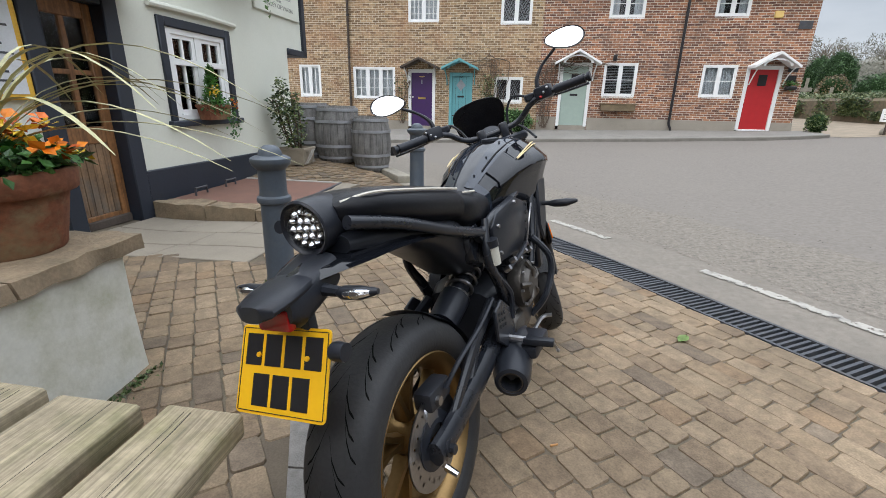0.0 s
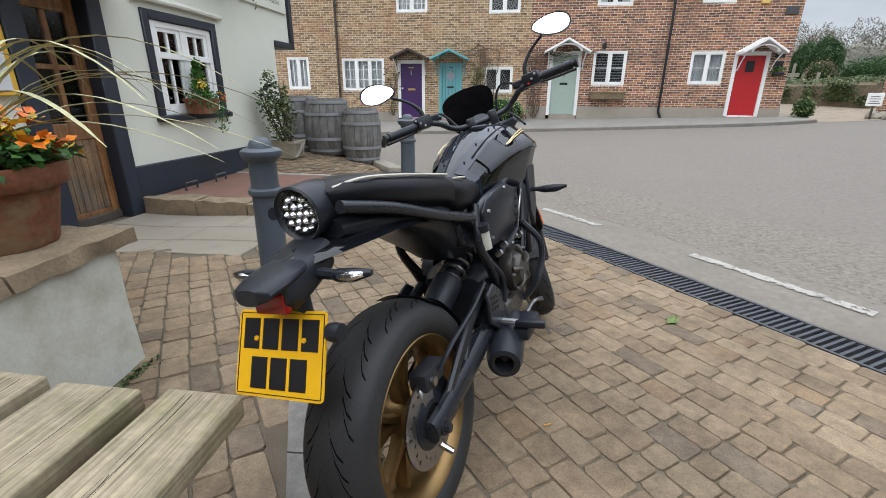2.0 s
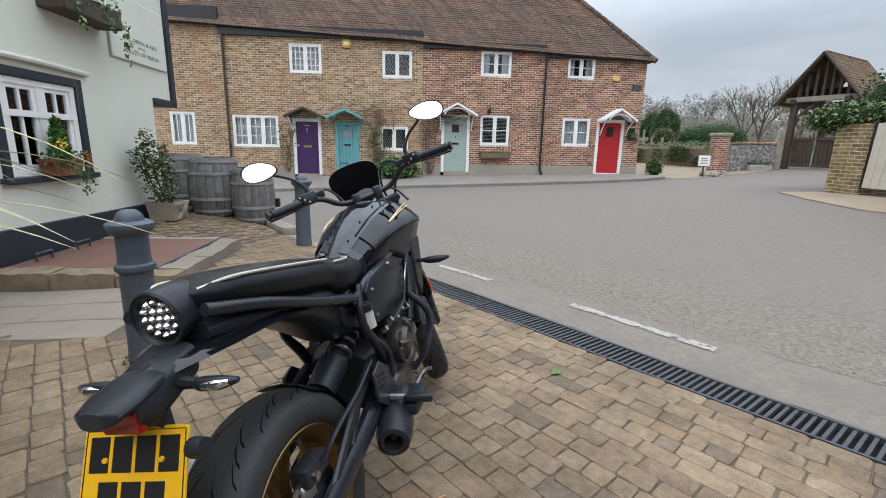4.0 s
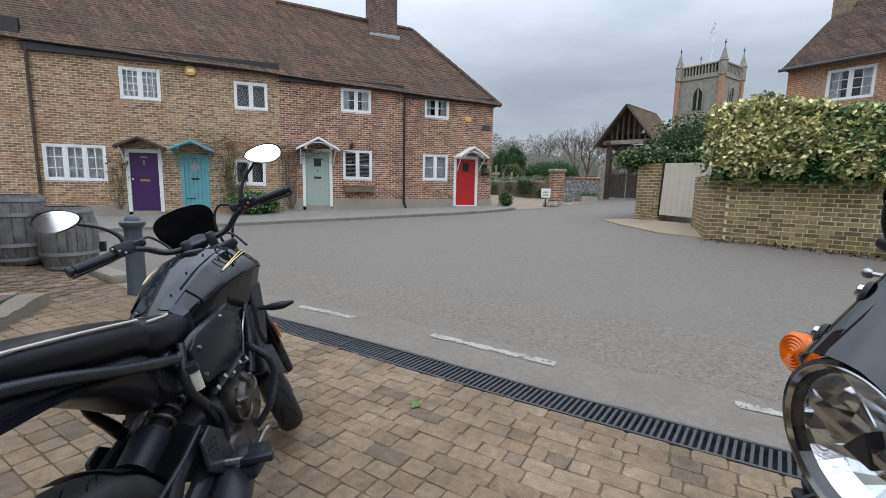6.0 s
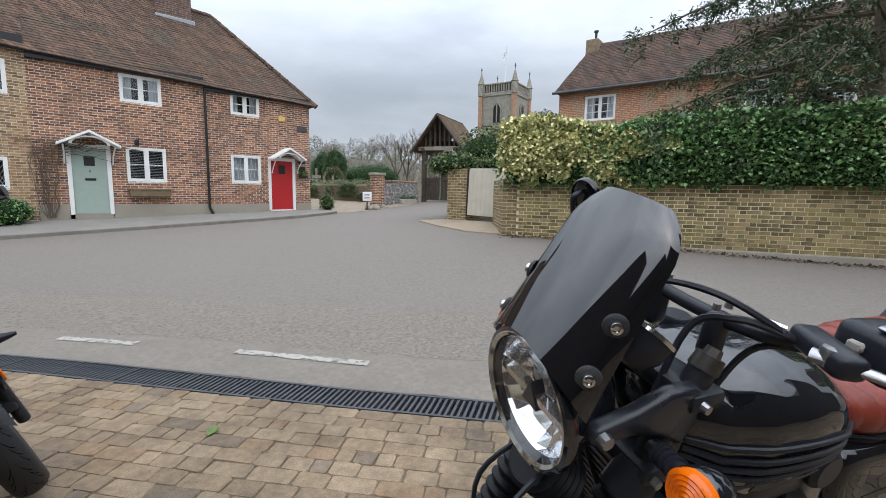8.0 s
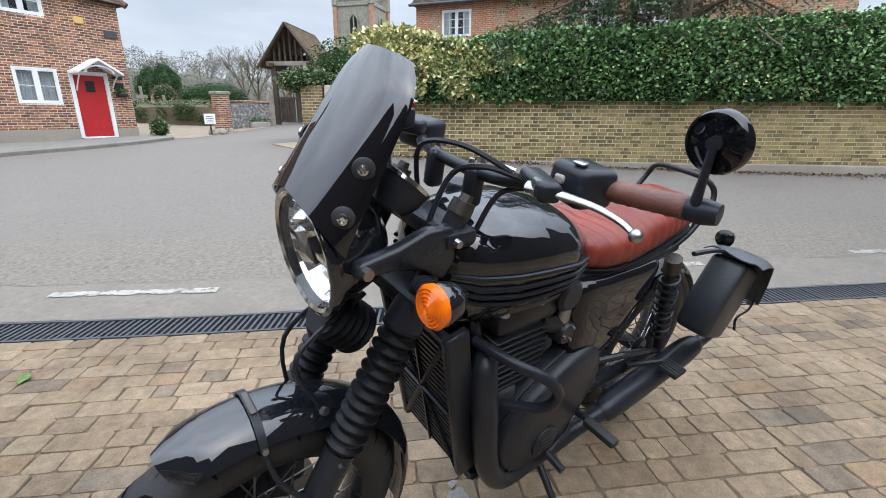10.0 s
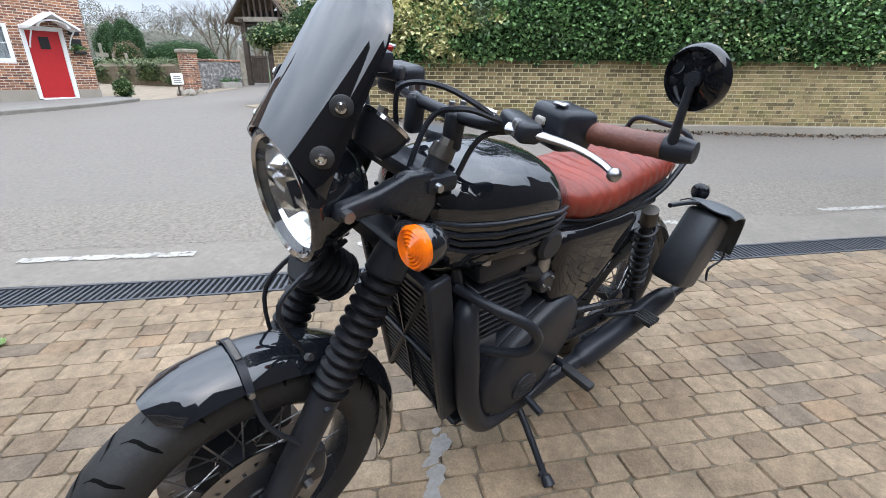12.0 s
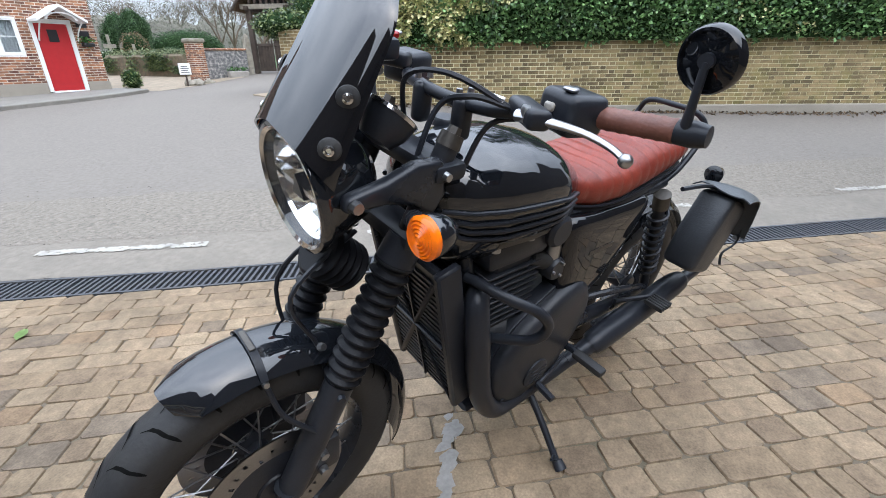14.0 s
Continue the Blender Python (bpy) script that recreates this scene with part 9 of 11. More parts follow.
bm = lathe(bmesh.new(), [(0, 0.05), (0.025, 0.04), (0.035, 0.0), (0, -0.03)], 20, at((-0.13, -1.72, 0.83)) @ pose(0, 0, 0, 90))
part("rear_indicator", bm, M_GLOSS, tb)
# pegs, pedal, stand
for sx in (-1, 1):
    bm = bmesh.new()
    tube(bm, [(sx * 0.14, -0.92, 0.36), (sx * 0.2, -0.91, 0.385), (sx * 0.22, -0.905, 0.385)], 0.012, 8, 3)
    pg = part("foot_peg", bm, M_SATIN, tb)
    bm = bx((-0.055, -0.018, -0.012), (0.055, 0.018, 0.012), 0.008, 2, at((sx * 0.27, -0.9, 0.387)))
    part("peg_rubber", bm, M_RUBBER, pg)
    bm = bmesh.new()
    tube(bm, [(sx * 0.15, -1.22, 0.42), (sx * 0.19, -1.3, 0.43), (sx * 0.215, -1.34, 0.44)], 0.009, 8, 3)
    pp = part("pillion_peg", bm, M_SATIN, tb)
    for k in range(5):
        part("peg_rib", bx((sx * 0.26 - 0.035, -1.36 + 0.016 * k, 0.435), (sx * 0.26 + 0.035, -1.35 + 0.016 * k, 0.455), 0.003), M_RUBBER, pp)
bm = bmesh.new()
tube(bm, [(-0.16, -0.95, 0.31), (-0.185, -0.85, 0.315), (-0.2, -0.76, 0.31)], 0.007, 8, 3)
tube(bm, [(-0.2, -0.76, 0.312), (-0.265, -0.755, 0.308)], 0.012, 8, 1)
part("gear_lever", bm, M_SATIN, tb)
bm = bmesh.new()
tube(bm, [(-0.12, -0.8, 0.24), (-0.22, -0.785, 0.18), (-0.345, -0.765, 0.085)], [0.014, 0.012, 0.011], 10, 3)
cyl(bm, (-0.345, -0.765, 0.092), (-0.37, -0.76, 0.075), 0.016, 0.021, 12)
tube(bm, [(-0.33, -0.765, 0.1), (-0.34, -0.735, 0.11)], 0.005, 6, 1)
part("side_stand", bm, M_SATIN, tb)
bm = bmesh.new()
tube(bm, [(-0.12, -1.0, 0.5), (-0.17, -1.2, 0.5), (-0.16, -1.42, 0.42)], 0.012, 8, 3)
part("hanger_strut", bm, M_FRAME, tb)
# leather bag on its rail
bag = thing("tool_bag", "black leather tool bag strapped beside the rear shock", "bag", TM @ at((-0.235, -1.53, 0.63)) @ pose(0, 0, 0, 20, 0, 0))
bm = bmesh.new()
prism(bm, [(-0.1, -0.1), (0.1, -0.1), (0.12, 0.04), (0.1, 0.19), (-0.1, 0.19), (-0.12, 0.04)], 0.12, at((-0.06, 0, 0)) @ pose(0, 0, 0, 90, 0, 90))
part("pouch", bvl(bm, 0.022, seg=3), M_BAG, bag)
bm = bmesh.new()
secs = []
for k in range(15):
    t = k / 14
    y = 0.125 - 0.31 * t
    z = 0.2 + 0.03 * math.sin(min(1.0, t / 0.7) * 2.4) - 0.14 * max(0.0, (t - 0.5) / 0.5) ** 1.7
    secs.append([(x, y + 0.006 * math.sin(30 * x), z - 1.6 * max(0.0, abs(x + 0.01) - 0.07) ** 1.3 + 0.005 * math.sin(40 * x + 6 * t)) for x in np.linspace(0.085 - 0.012 * t, -0.105 + 0.012 * t, 9)])
loft(bm, secs, closed=False)
bmesh.ops.recalc_face_normals(bm, faces=bm.faces)
bmesh.ops.solidify(bm, geom=bm.faces[:], thickness=0.004)
# flap leather is paler and bluer than the pouch
part("flap", bm, mat("pale_flap_leather", (0.045, 0.05, 0.056), 0.42, var=0.3, scale=10, fine=140, bump=0.3), bag, "blue-grey leather flap, paler than the pouch")
for x in (-0.065, 0.045):
    bm = bmesh.new()
    tube(bm, [(x, -0.17, 0.115), (x - 0.008, -0.19, 0.05), (x + 0.01, -0.175, -0.005), (x - 0.004, -0.18, -0.05)], 0.007, 6, 4, 0.35)
    st = part("strap", bm, M_BAG, bag)
    part("buckle", bx((x - 0.013, -0.194, 0.06), (x + 0.013, -0.186, 0.082), 0.003), M_STEEL, st)
bm = bmesh.new()
tube(bm, [(0.05, 0.3, 0.15), (0.03, 0.18, 0.19), (0.02, 0.05, 0.205)], 0.008, 8, 4)
part("bag_rail", bm, M_SATIN, bag)


# ---- garden wall across the road ----
M_WBRICK = mat("yellow_brown_brick", (0.22, 0.165, 0.082), 0.9, var=0.5, scale=8, fine=60, bump=0.6, rand=0.45, stain=(0.2, 0.185, 0.05), stain_amt=0.6, stain_scale=2.5)
M_WBRICK_J = mat("yellow_brown_brick_far", (0.22, 0.165, 0.082), 0.9, var=0.5, scale=8, fine=60, bump=0.6, rand=0.45, island=True, stain=(0.2, 0.185, 0.05), stain_amt=0.6, stain_scale=2.5)
M_MORTAR = mat("lime_mortar", (0.62, 0.57, 0.37), 0.95, var=0.2, scale=6, fine=80, bump=0.4, stain=(0.3, 0.28, 0.16), stain_amt=0.5)
GW = Matrix.Translation((8.8, 4.93, 0)) @ Matrix.Rotation(math.atan2(-0.941, 0.337), 4, "Z")
gw = thing("garden_wall", "mossy yellow-brown brick garden wall beside the road", "wall", GW, kind="structure")
part("core", bx((0.0, 0.0115, -0.1), (13.0, 0.3, 1.57), 0.004), M_MORTAR, gw, smooth=None)
part("footing", bx((0.1, -0.03, -0.1), (13.0, 0.04, 0.34), 0.02), M_PLINTH, gw)


def brick_mesh(l, h, d, w=0.004):
    bm = bx((0, 0, 0), (l, d, h), w)
    me = bpy.data.meshes.new("brick")
    bm.to_mesh(me)
    bm.free()
    return me


me_s, me_h = brick_mesh(0.212, 0.062, 0.04), brick_mesh(0.1, 0.062, 0.04)
for m_ in (me_s, me_h):
    m_.materials.append(M_WBRICK)
WALL_BRICKS = []
for r in range(17):
    z = 0.345 + 0.0735 * r
    x = 0.0 + (0.055 if r % 2 else 0.0)
    k = r % 2
    while x < 12.7:
        long = (k % 2 == 0)
        l = 0.212 if long else 0.1
        WALL_BRICKS.append((x + random.uniform(-0.003, 0.003), z + random.uniform(-0.002, 0.002), long))
        x += l + 0.012
        k += 1
near_b = [b for b in WALL_BRICKS if 1.2 < b[0] < 5.0 and b[1] > 0.7][:300]
chosen = set(near_b)
joined = bmesh.new()
for x, z, long in WALL_BRICKS:
    if (x, z, long) not in chosen:
        box(joined, (x, 0.006 + random.uniform(-0.003, 0.003), z), (x + (0.212 if long else 0.1), 0.05, z + 0.062))
ob = part("bricks_far", joined, M_WBRICK_J, gw, smooth=None)
tagged(ob, kind="stuff")
# return wall, pier, leaning white gate
M_BRICK_W = brick_mat("yellow_brick_pier", (0.16, 0.115, 0.06), (0.29, 0.215, 0.11), (0.46, 0.41, 0.29), 0.6, 0.225, 0.075, (0.14, 0.13, 0.05), 0.5)
rt = thing("return_wall", "yellow-brown brick wall return beside the gate", "wall", Matrix.Translation((8.8, 4.93, 0)) @ Matrix.Rotation(math.atan2(1.25, 1.4), 4, "Z"), kind="structure")
part("wall", bx((0.0, 0.0, 0.0), (1.75, 0.3, 1.6), 0.01), M_BRICK_W, rt, smooth=None)
p1_ = thing("gate_pier", "yellow-brown brick gate pier with adjoining wall", "pier", Matrix.Translation((10.17, 7.42, 0)) @ Matrix.Rotation(math.atan2(0.66, 0.0), 4, "Z"), kind="structure")
part("pier", bx((0.0, -0.5, 0.1), (0.68, 0.0, 1.95), 0.01), M_BRICK_W, p1_, smooth=None)
part("wall", bx((0.2, -6.0, 0.1), (0.5, -0.5, 1.9), 0.01), M_BRICK_W, p1_, smooth=None)
gate = thing("yard_gate", "weathered white boarded yard gate leaning slightly", "gate", Matrix.Translation((10.2, 7.4, 0.66)) @ Matrix.Rotation(math.atan2(-1.2, 0.02), 4, "Z") @ pose(0, 0, 0, -2, 1.2, 0))
for k in range(8):
    part("board", bx((0.005 + 0.148 * k, 0.0, 0.03), (0.15 + 0.148 * k, 0.025, 1.29), 0.003), mat("chalky_white_paint", (0.5, 0.465, 0.385), 0.8, var=0.1, scale=4, bump=0.3, stain=(0.4, 0.37, 0.28), stain_amt=0.5) if k == 0 else bpy.data.materials["chalky_white_paint"], gate)
for z in (0.2, 1.1):
    part("rail", bx((0.0, 0.025, z), (1.19, 0.06, z + 0.1), 0.003), M_TIMBER, gate)
part("frame_edge", bx((-0.03, -0.02, 0.0), (0.004, 0.06, 1.31), 0.003), M_BLACK, gate)
part("frame_edge", bx((1.19, -0.02, 0.0), (1.22, 0.06, 1.31), 0.003), M_BLACK, gate)
apron = bmesh.new()
ap = [(8.72, 5.05), (9.3, 5.45), (10.15, 6.1), (10.15, 7.4), (10.1, 8.2), (9.55, 8.6), (8.95, 7.4), (8.55, 6.1)]
apron.faces.new([apron.verts.new((x, y, level(x, y) + 0.03)) for x, y in ap])
ext = bmesh.ops.extrude_face_region(apron, geom=apron.faces[:])
bmesh.ops.translate(apron, verts=[v for v in ext["geom"] if isinstance(v, bmesh.types.BMVert)], vec=(0, 0, -0.12))
tagged(link("gate_apron", apron, mat("tan_concrete", (0.3, 0.24, 0.17), 0.9, var=0.2, scale=3, fine=70, bump=0.4, stain=(0.2, 0.15, 0.1), stain_amt=0.5), None), "tan concrete apron in front of the gate", "apron", kind="structure")
litter = thing("leaf_litter", "dark dead leaves and soil along the wall foot", "leaf litter", GW, kind="stuff")
rr = random.Random(77)
pts = []
for _ in range(1500):
    x = rr.uniform(-0.3, 11)
    y = -abs(rr.gauss(0, 0.13)) - 0.03
    p = GW @ Vector((x, y, 0))
    pts.append((x, y, level(p.x, p.y) + 0.012))
leaf_part("dead_leaves", pts, 0.035, leaf_mat("dead_leaf", (0.05, 0.035, 0.02), (0.16, 0.1, 0.05), 0.8), litter, 78)

# ---- ivy along the wall top ----
rr = random.Random(51)


def ivy_points(n, x0, x1, zlo, zhi):
    out = []
    for _ in range(n):
        x = rr.uniform(x0, x1)
        f = rr.random()
        nz = noise.noise((x * 0.9, 0, 0)) * 0.16 + noise.noise((x * 2.7, 3, 0)) * 0.08
        top = zhi(x) + nz
        low = zlo(x) + 0.14 * noise.noise((x * 2.1, 7, 0)) + 0.06 * noise.noise((x * 6, 9, 0))
        bulge = 0.16 + 0.22 * math.sin(min(1, max(0, f)) * 3.0) + 0.12 * noise.noise((x * 1.6, f * 2.5, 4))
        if rr.random() < 0.72:
            y = 0.0 - bulge + rr.uniform(-0.05, 0.05)
            z = low + (top - low) * f
        else:
            y = rr.uniform(-bulge, 0.5)
            z = top + rr.gauss(0, 0.05)
        out.append((x, y + 0.05, z))
    return out


hedge = thing("ivy_hedge", "thick dark ivy hedge spilling over the brick wall", "hedge", GW)
zlo_f, zhi_f = (lambda x: 1.5), (lambda x: 2.58 + 0.045 * x)
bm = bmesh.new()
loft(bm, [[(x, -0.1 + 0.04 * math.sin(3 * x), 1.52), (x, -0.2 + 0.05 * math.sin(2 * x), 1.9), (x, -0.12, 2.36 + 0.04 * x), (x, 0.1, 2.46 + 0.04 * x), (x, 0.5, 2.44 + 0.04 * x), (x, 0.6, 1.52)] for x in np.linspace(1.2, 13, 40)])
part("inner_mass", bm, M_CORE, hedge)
leaf_part("leaves", ivy_points(24000, 1.3, 13, zlo_f, zhi_f), 0.064, M_IVY, hedge, 52, long=1.15)
leaf_part("bright_leaves", [p for p in ivy_points(2600, 2.5, 12, zlo_f, zhi_f) if noise.noise((p[0] * 0.9, p[2] * 1.5, 11)) > 0.2], 0.055, M_VARIEG, hedge, 53, long=1.15)
vh = thing("variegated_ivy", "cream and green variegated ivy on the wall end", "ivy", GW)
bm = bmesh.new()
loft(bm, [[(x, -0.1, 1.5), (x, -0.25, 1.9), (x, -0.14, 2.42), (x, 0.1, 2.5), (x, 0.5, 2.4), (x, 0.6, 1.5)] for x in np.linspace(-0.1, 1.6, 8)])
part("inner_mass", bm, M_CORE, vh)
leaf_part("cream_leaves", [p for p in ivy_points(12000, -0.35, 3.0, lambda x: 1.42, lambda x: 2.75 - 0.06 * x) if p[0] < 2.2 + 1.2 * noise.noise((p[2] * 2, 5, 1)) and p[2] > 1.7 + 0.6 * noise.noise((p[0] * 2, 1, 8)) - 0.08 * p[0]], 0.068, M_VARIEG, vh, 54, long=1.5)
leaf_part("green_leaves", ivy_points(2600, -0.4, 2.4, lambda x: 1.4, lambda x: 2.6), 0.055, M_IVY, vh, 55, long=1.2)
gh = thing("gate_hedge", "dark green hedge above the white gate and pier", "hedge", pose(10.4, 7.6, 0))
pts = blob_points(rr, 3400, (0.1, 0.6, 2.1), (0.6, 0.9, 0.35), 0.6) + blob_points(rr, 5200, (1.6, 0.3, 2.5), (1.0, 1.2, 0.85), 0.9) + blob_points(rr, 1500, (0.3, -0.9, 2.05), (0.5, 0.9, 0.3), 0.5)
leaf_part("leaves", pts, 0.055, M_SHRUB, gh, 56, long=1.2)
bm = bmesh.new()
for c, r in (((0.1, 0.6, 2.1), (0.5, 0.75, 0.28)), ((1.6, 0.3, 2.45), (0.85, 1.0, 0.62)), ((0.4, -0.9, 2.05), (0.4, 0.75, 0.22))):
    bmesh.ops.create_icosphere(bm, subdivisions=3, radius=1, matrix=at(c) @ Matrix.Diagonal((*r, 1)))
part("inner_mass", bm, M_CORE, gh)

# ---- house behind the ivy ----
HX = Vector((0.09, -0.996, 0)).normalized()
HM_ = Matrix.Translation((20.05, 9.93, 0)) @ Matrix.Rotation(math.atan2(HX.y, HX.x), 4, "Z")
hs = thing("house", "orange brick and flint house with a clay tile roof", "house", HM_)
hwins = [(1.22, 4.55, 2.55, 5.62), (7.2, 4.5, 8.4, 5.6), (9.2, 4.4, 10.3, 5.4)]
part("wall", wall_cells(bmesh.new(), 0, 16, 0.5, lambda u: 5.92, hwins), M_BRICK_O, hs, smooth=None)
part("side_wall", bx((0.0, 0.28, 0.5), (0.3, 6, 5.92)), M_BRICK_O, hs, smooth=None)
for w in hwins:
    casement(hs, *w, lights=2, rows=3, cols=2, curtain="sides")
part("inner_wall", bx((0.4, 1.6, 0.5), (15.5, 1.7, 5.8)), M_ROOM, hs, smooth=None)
M_ROOF2 = brick_mat("red_clay_roof_tiles", (0.06, 0.042, 0.034), (0.125, 0.075, 0.055), (0.035, 0.028, 0.025), 0.9, 0.17, 0.4, (0.07, 0.06, 0.05), 0.8)
bm = bmesh.new()
rf2 = part("roof", bx((0.2, 0.2, 5.7), (15.9, 6.0, 5.85)), M_ROOF2, hs, "weathered red-brown clay tile roof", smooth=None)
for k in range(30):
    t0, t1 = k / 30, (k + 1.25) / 30
    secs = []
    for i in range(41):
        u = -0.15 + 0.75 * t0 + (16.2 - 0.75 * t0) * i / 40
        j = 0.03 * noise.noise((u * 0.6, k * 0.2, 2)) + 0.01 * noise.noise((u * 3, k, 5))
        secs.append([(u, -0.3 + 2.9 * t0, 5.85 + 2.75 * t0 + j), (u, -0.3 + 2.9 * t0, 5.88 + 2.75 * t0 + j), (u, -0.3 + 2.9 * t1, 5.86 + 2.75 * t1 + j)])
    part("tile_course", loft(bmesh.new(), secs, closed=False), M_ROOF2, rf2, smooth=None)
bm = bmesh.new()
bm.faces.new([bm.verts.new(p) for p in ((0.6, 2.6, 8.6), (16, 2.6, 8.6), (16, 6.2, 5.9), (-0.15, 6.2, 5.9))])
bm.faces.new([bm.verts.new(p) for p in ((-0.15, -0.3, 5.88), (0.6, 2.6, 8.6), (-0.15, 6.2, 5.9))])
part("back_roof", bm, M_ROOF2, hs, smooth=None)
bm = bmesh.new()
tube(bm, [(-0.2, -0.34, 5.85), (16, -0.34, 5.85)], 0.06, 8, 1)
part("gutter", bm, M_IRON, hs)
ch2 = part("chimney", bx((0.35, 2.1, 7.9), (0.95, 2.9, 8.75), 0.03), M_CAPSTONE, hs, smooth=None)
bm = bmesh.new()
cyl(bm, (0.7, 2.5, 8.75), (0.7, 2.5, 9.15), 0.06, n=10)
cyl(bm, (0.7, 2.5, 9.15), (0.7, 2.5, 9.22), 0.11, n=10)
part("flue", bm, M_BLACK, ch2)
hs2 = thing("outbuilding", "low tiled outbuilding beyond the conifer", "house", Matrix.Translation((21.5, -7.2, 0)) @ Matrix.Rotation(math.atan2(HX.y, HX.x), 4, "Z"))
part("wall", bx((0, 0, 0.5), (6, 4, 4.6)), M_WHITE, hs2, smooth=None)
bm = bmesh.new()
prism(bm, [(-0.3, 4.6), (6.3, 4.6), (3.0, 6.8)], 4.4, at((0, 4.2, 0)) @ pose(0, 0, 0, 90))
part("roof", bm, M_ROOF2, hs2, smooth=None)

# ---- big conifer behind the wall ----
tree = thing("conifer_tree", "large dark spreading yew tree behind the wall", "tree", pose(13.7, -0.65, 0.4))
bm = bmesh.new()
tube(bm, [(0, 0, 0), (0.03, 0.02, 2.0), (-0.05, 0.05, 4.5), (0.05, 0, 7.0), (0, 0, 10.5)], [0.3, 0.26, 0.2, 0.13, 0.04], 12, 5)
part("trunk", bm, M_TWIG, tree)
rr = random.Random(61)
pts = []
for k in range(74):
    z = 2.4 + 8.0 * (k / 74) ** 1.45
    az = k * 2.39996 + rr.uniform(-0.3, 0.3)
    d = Vector((math.cos(az), math.sin(az), 0))
    ln = (5.0 - 0.3 * (z - 2)) * rr.uniform(0.65, 1.05) * (1 + 0.22 * d.y)
    p1_v, p2_v = d * ln * 0.5 + Vector((0, 0, z + 0.25)), d * ln + Vector((0, 0, z - 0.25 - 0.08 * ln))
    bm = bmesh.new()
    tube(bm, [(0, 0, z - 0.1), p1_v, p2_v], [0.06, 0.035, 0.01], 6, 4)
    part("limb", bm, M_TWIG, tree)
    for s in range(10):
        t = 0.25 + 0.75 * s / 9
        c = (Vector((0, 0, z - 0.1)).lerp(p1_v, t / 0.5) if t < 0.5 else p1_v.lerp(p2_v, (t - 0.5) / 0.5))
        side = Vector((-d.y, d.x, 0)) * (1 if s % 2 else -1)
        w = 0.35 + 0.5 * t
        for _ in range(155 if d.y > -0.25 else 42):
            q = rr.random()
            pts.append(tuple(c + side * w * q + d * 0.35 * q + Vector((rr.gauss(0, 0.07), rr.gauss(0, 0.07), -0.45 * q * q + rr.gauss(0, 0.09)))))
leaf_part("crown", pts, 0.031, leaf_mat("conifer_sprays", (0.035, 0.065, 0.032), (0.11, 0.155, 0.075), 0.8), tree, 62, long=3.6, squash=0.7, droop=0.35)

# ---- lychgate, flint wall and churchyard ----
LG = Matrix.Translation((16.69, 14.4, level(16.5, 14.5))) @ Matrix.Rotation(math.atan2(-0.947, 0.32), 4, "Z")
lg = thing("lychgate", "timber framed lychgate with a mossy tiled roof", "lychgate", LG)
for x in (-0.85, 0.85):
    for y in (0.3, 2.8):
        part("post", bx((x - 0.1, y - 0.1, 0), (x + 0.1, y + 0.1, 2.5), 0.015), M_TIMBER, lg)
    for y in (0.3,):
        bm = bmesh.new()
        tube(bm, [(x, y, 1.5), (x * 0.7, y, 2.05), (x * 0.25, y, 2.4)], 0.06, 6, 4)
        part("brace", bm, M_TIMBER, lg)
    part("plate_beam", bx((x - 0.08, 0.0, 2.45), (x + 0.08, 3.1, 2.6), 0.01), M_TIMBER, lg)
for y in (0.25, 2.85):
    part("tie_beam", bx((-1.15, y - 0.09, 2.5), (1.15, y + 0.09, 2.68), 0.012), M_STONE if y < 1 else M_TIMBER, lg)
for k in range(7):
    x = -0.75 + 0.25 * k
    h = 1.35 * (1 - abs(x) / 1.2)
    part("gable_strut", bx((x - 0.045, 0.2, 2.68), (x + 0.045, 0.3, 2.68 + h), 0.006), M_TIMBER, lg)
# Near-black sheet added for the shade inside the gable
part("gable_shade", bx((-0.9, 0.9, 2.68), (0.9, 0.92, 3.0)), M_DARK, lg)
M_ROOF3 = brick_mat("mossy_orange_tiles", (0.1, 0.07, 0.05), (0.15, 0.1, 0.06), (0.06, 0.045, 0.035), 0.8, 0.17, 0.4, (0.16, 0.12, 0.055), 0.6)
for sx in (-1, 1):
    rs_ = part("roof_slope", bx((min(0, sx * 0.05), -0.1, 4.1), (max(0, sx * 0.05), 3.2, 4.18)), M_ROOF3, lg, smooth=None)
    for k in range(16):
        t0, t1 = k / 16, (k + 1.2) / 16
        tc_ = loft(bmesh.new(), [[(sx * (1.38 * (1 - t0)), y, 2.45 + 1.75 * t0 - 0.03), (sx * (1.38 * (1 - t0)), y, 2.45 + 1.75 * t0), (sx * (1.38 * (1 - min(t1, 1))), y, 2.43 + 1.75 * min(t1, 1))] for y in np.linspace(-0.15, 3.3, 8)], closed=False)
        part("tile_course", tc_, M_ROOF3, rs_, smooth=None)
    bm = bmesh.new()
    tube(bm, [(sx * 1.4, -0.17, 2.36), (0, -0.17, 4.15)], 0.06, 4, 1)
    part("barge_board", bm, M_TIMBER, lg)
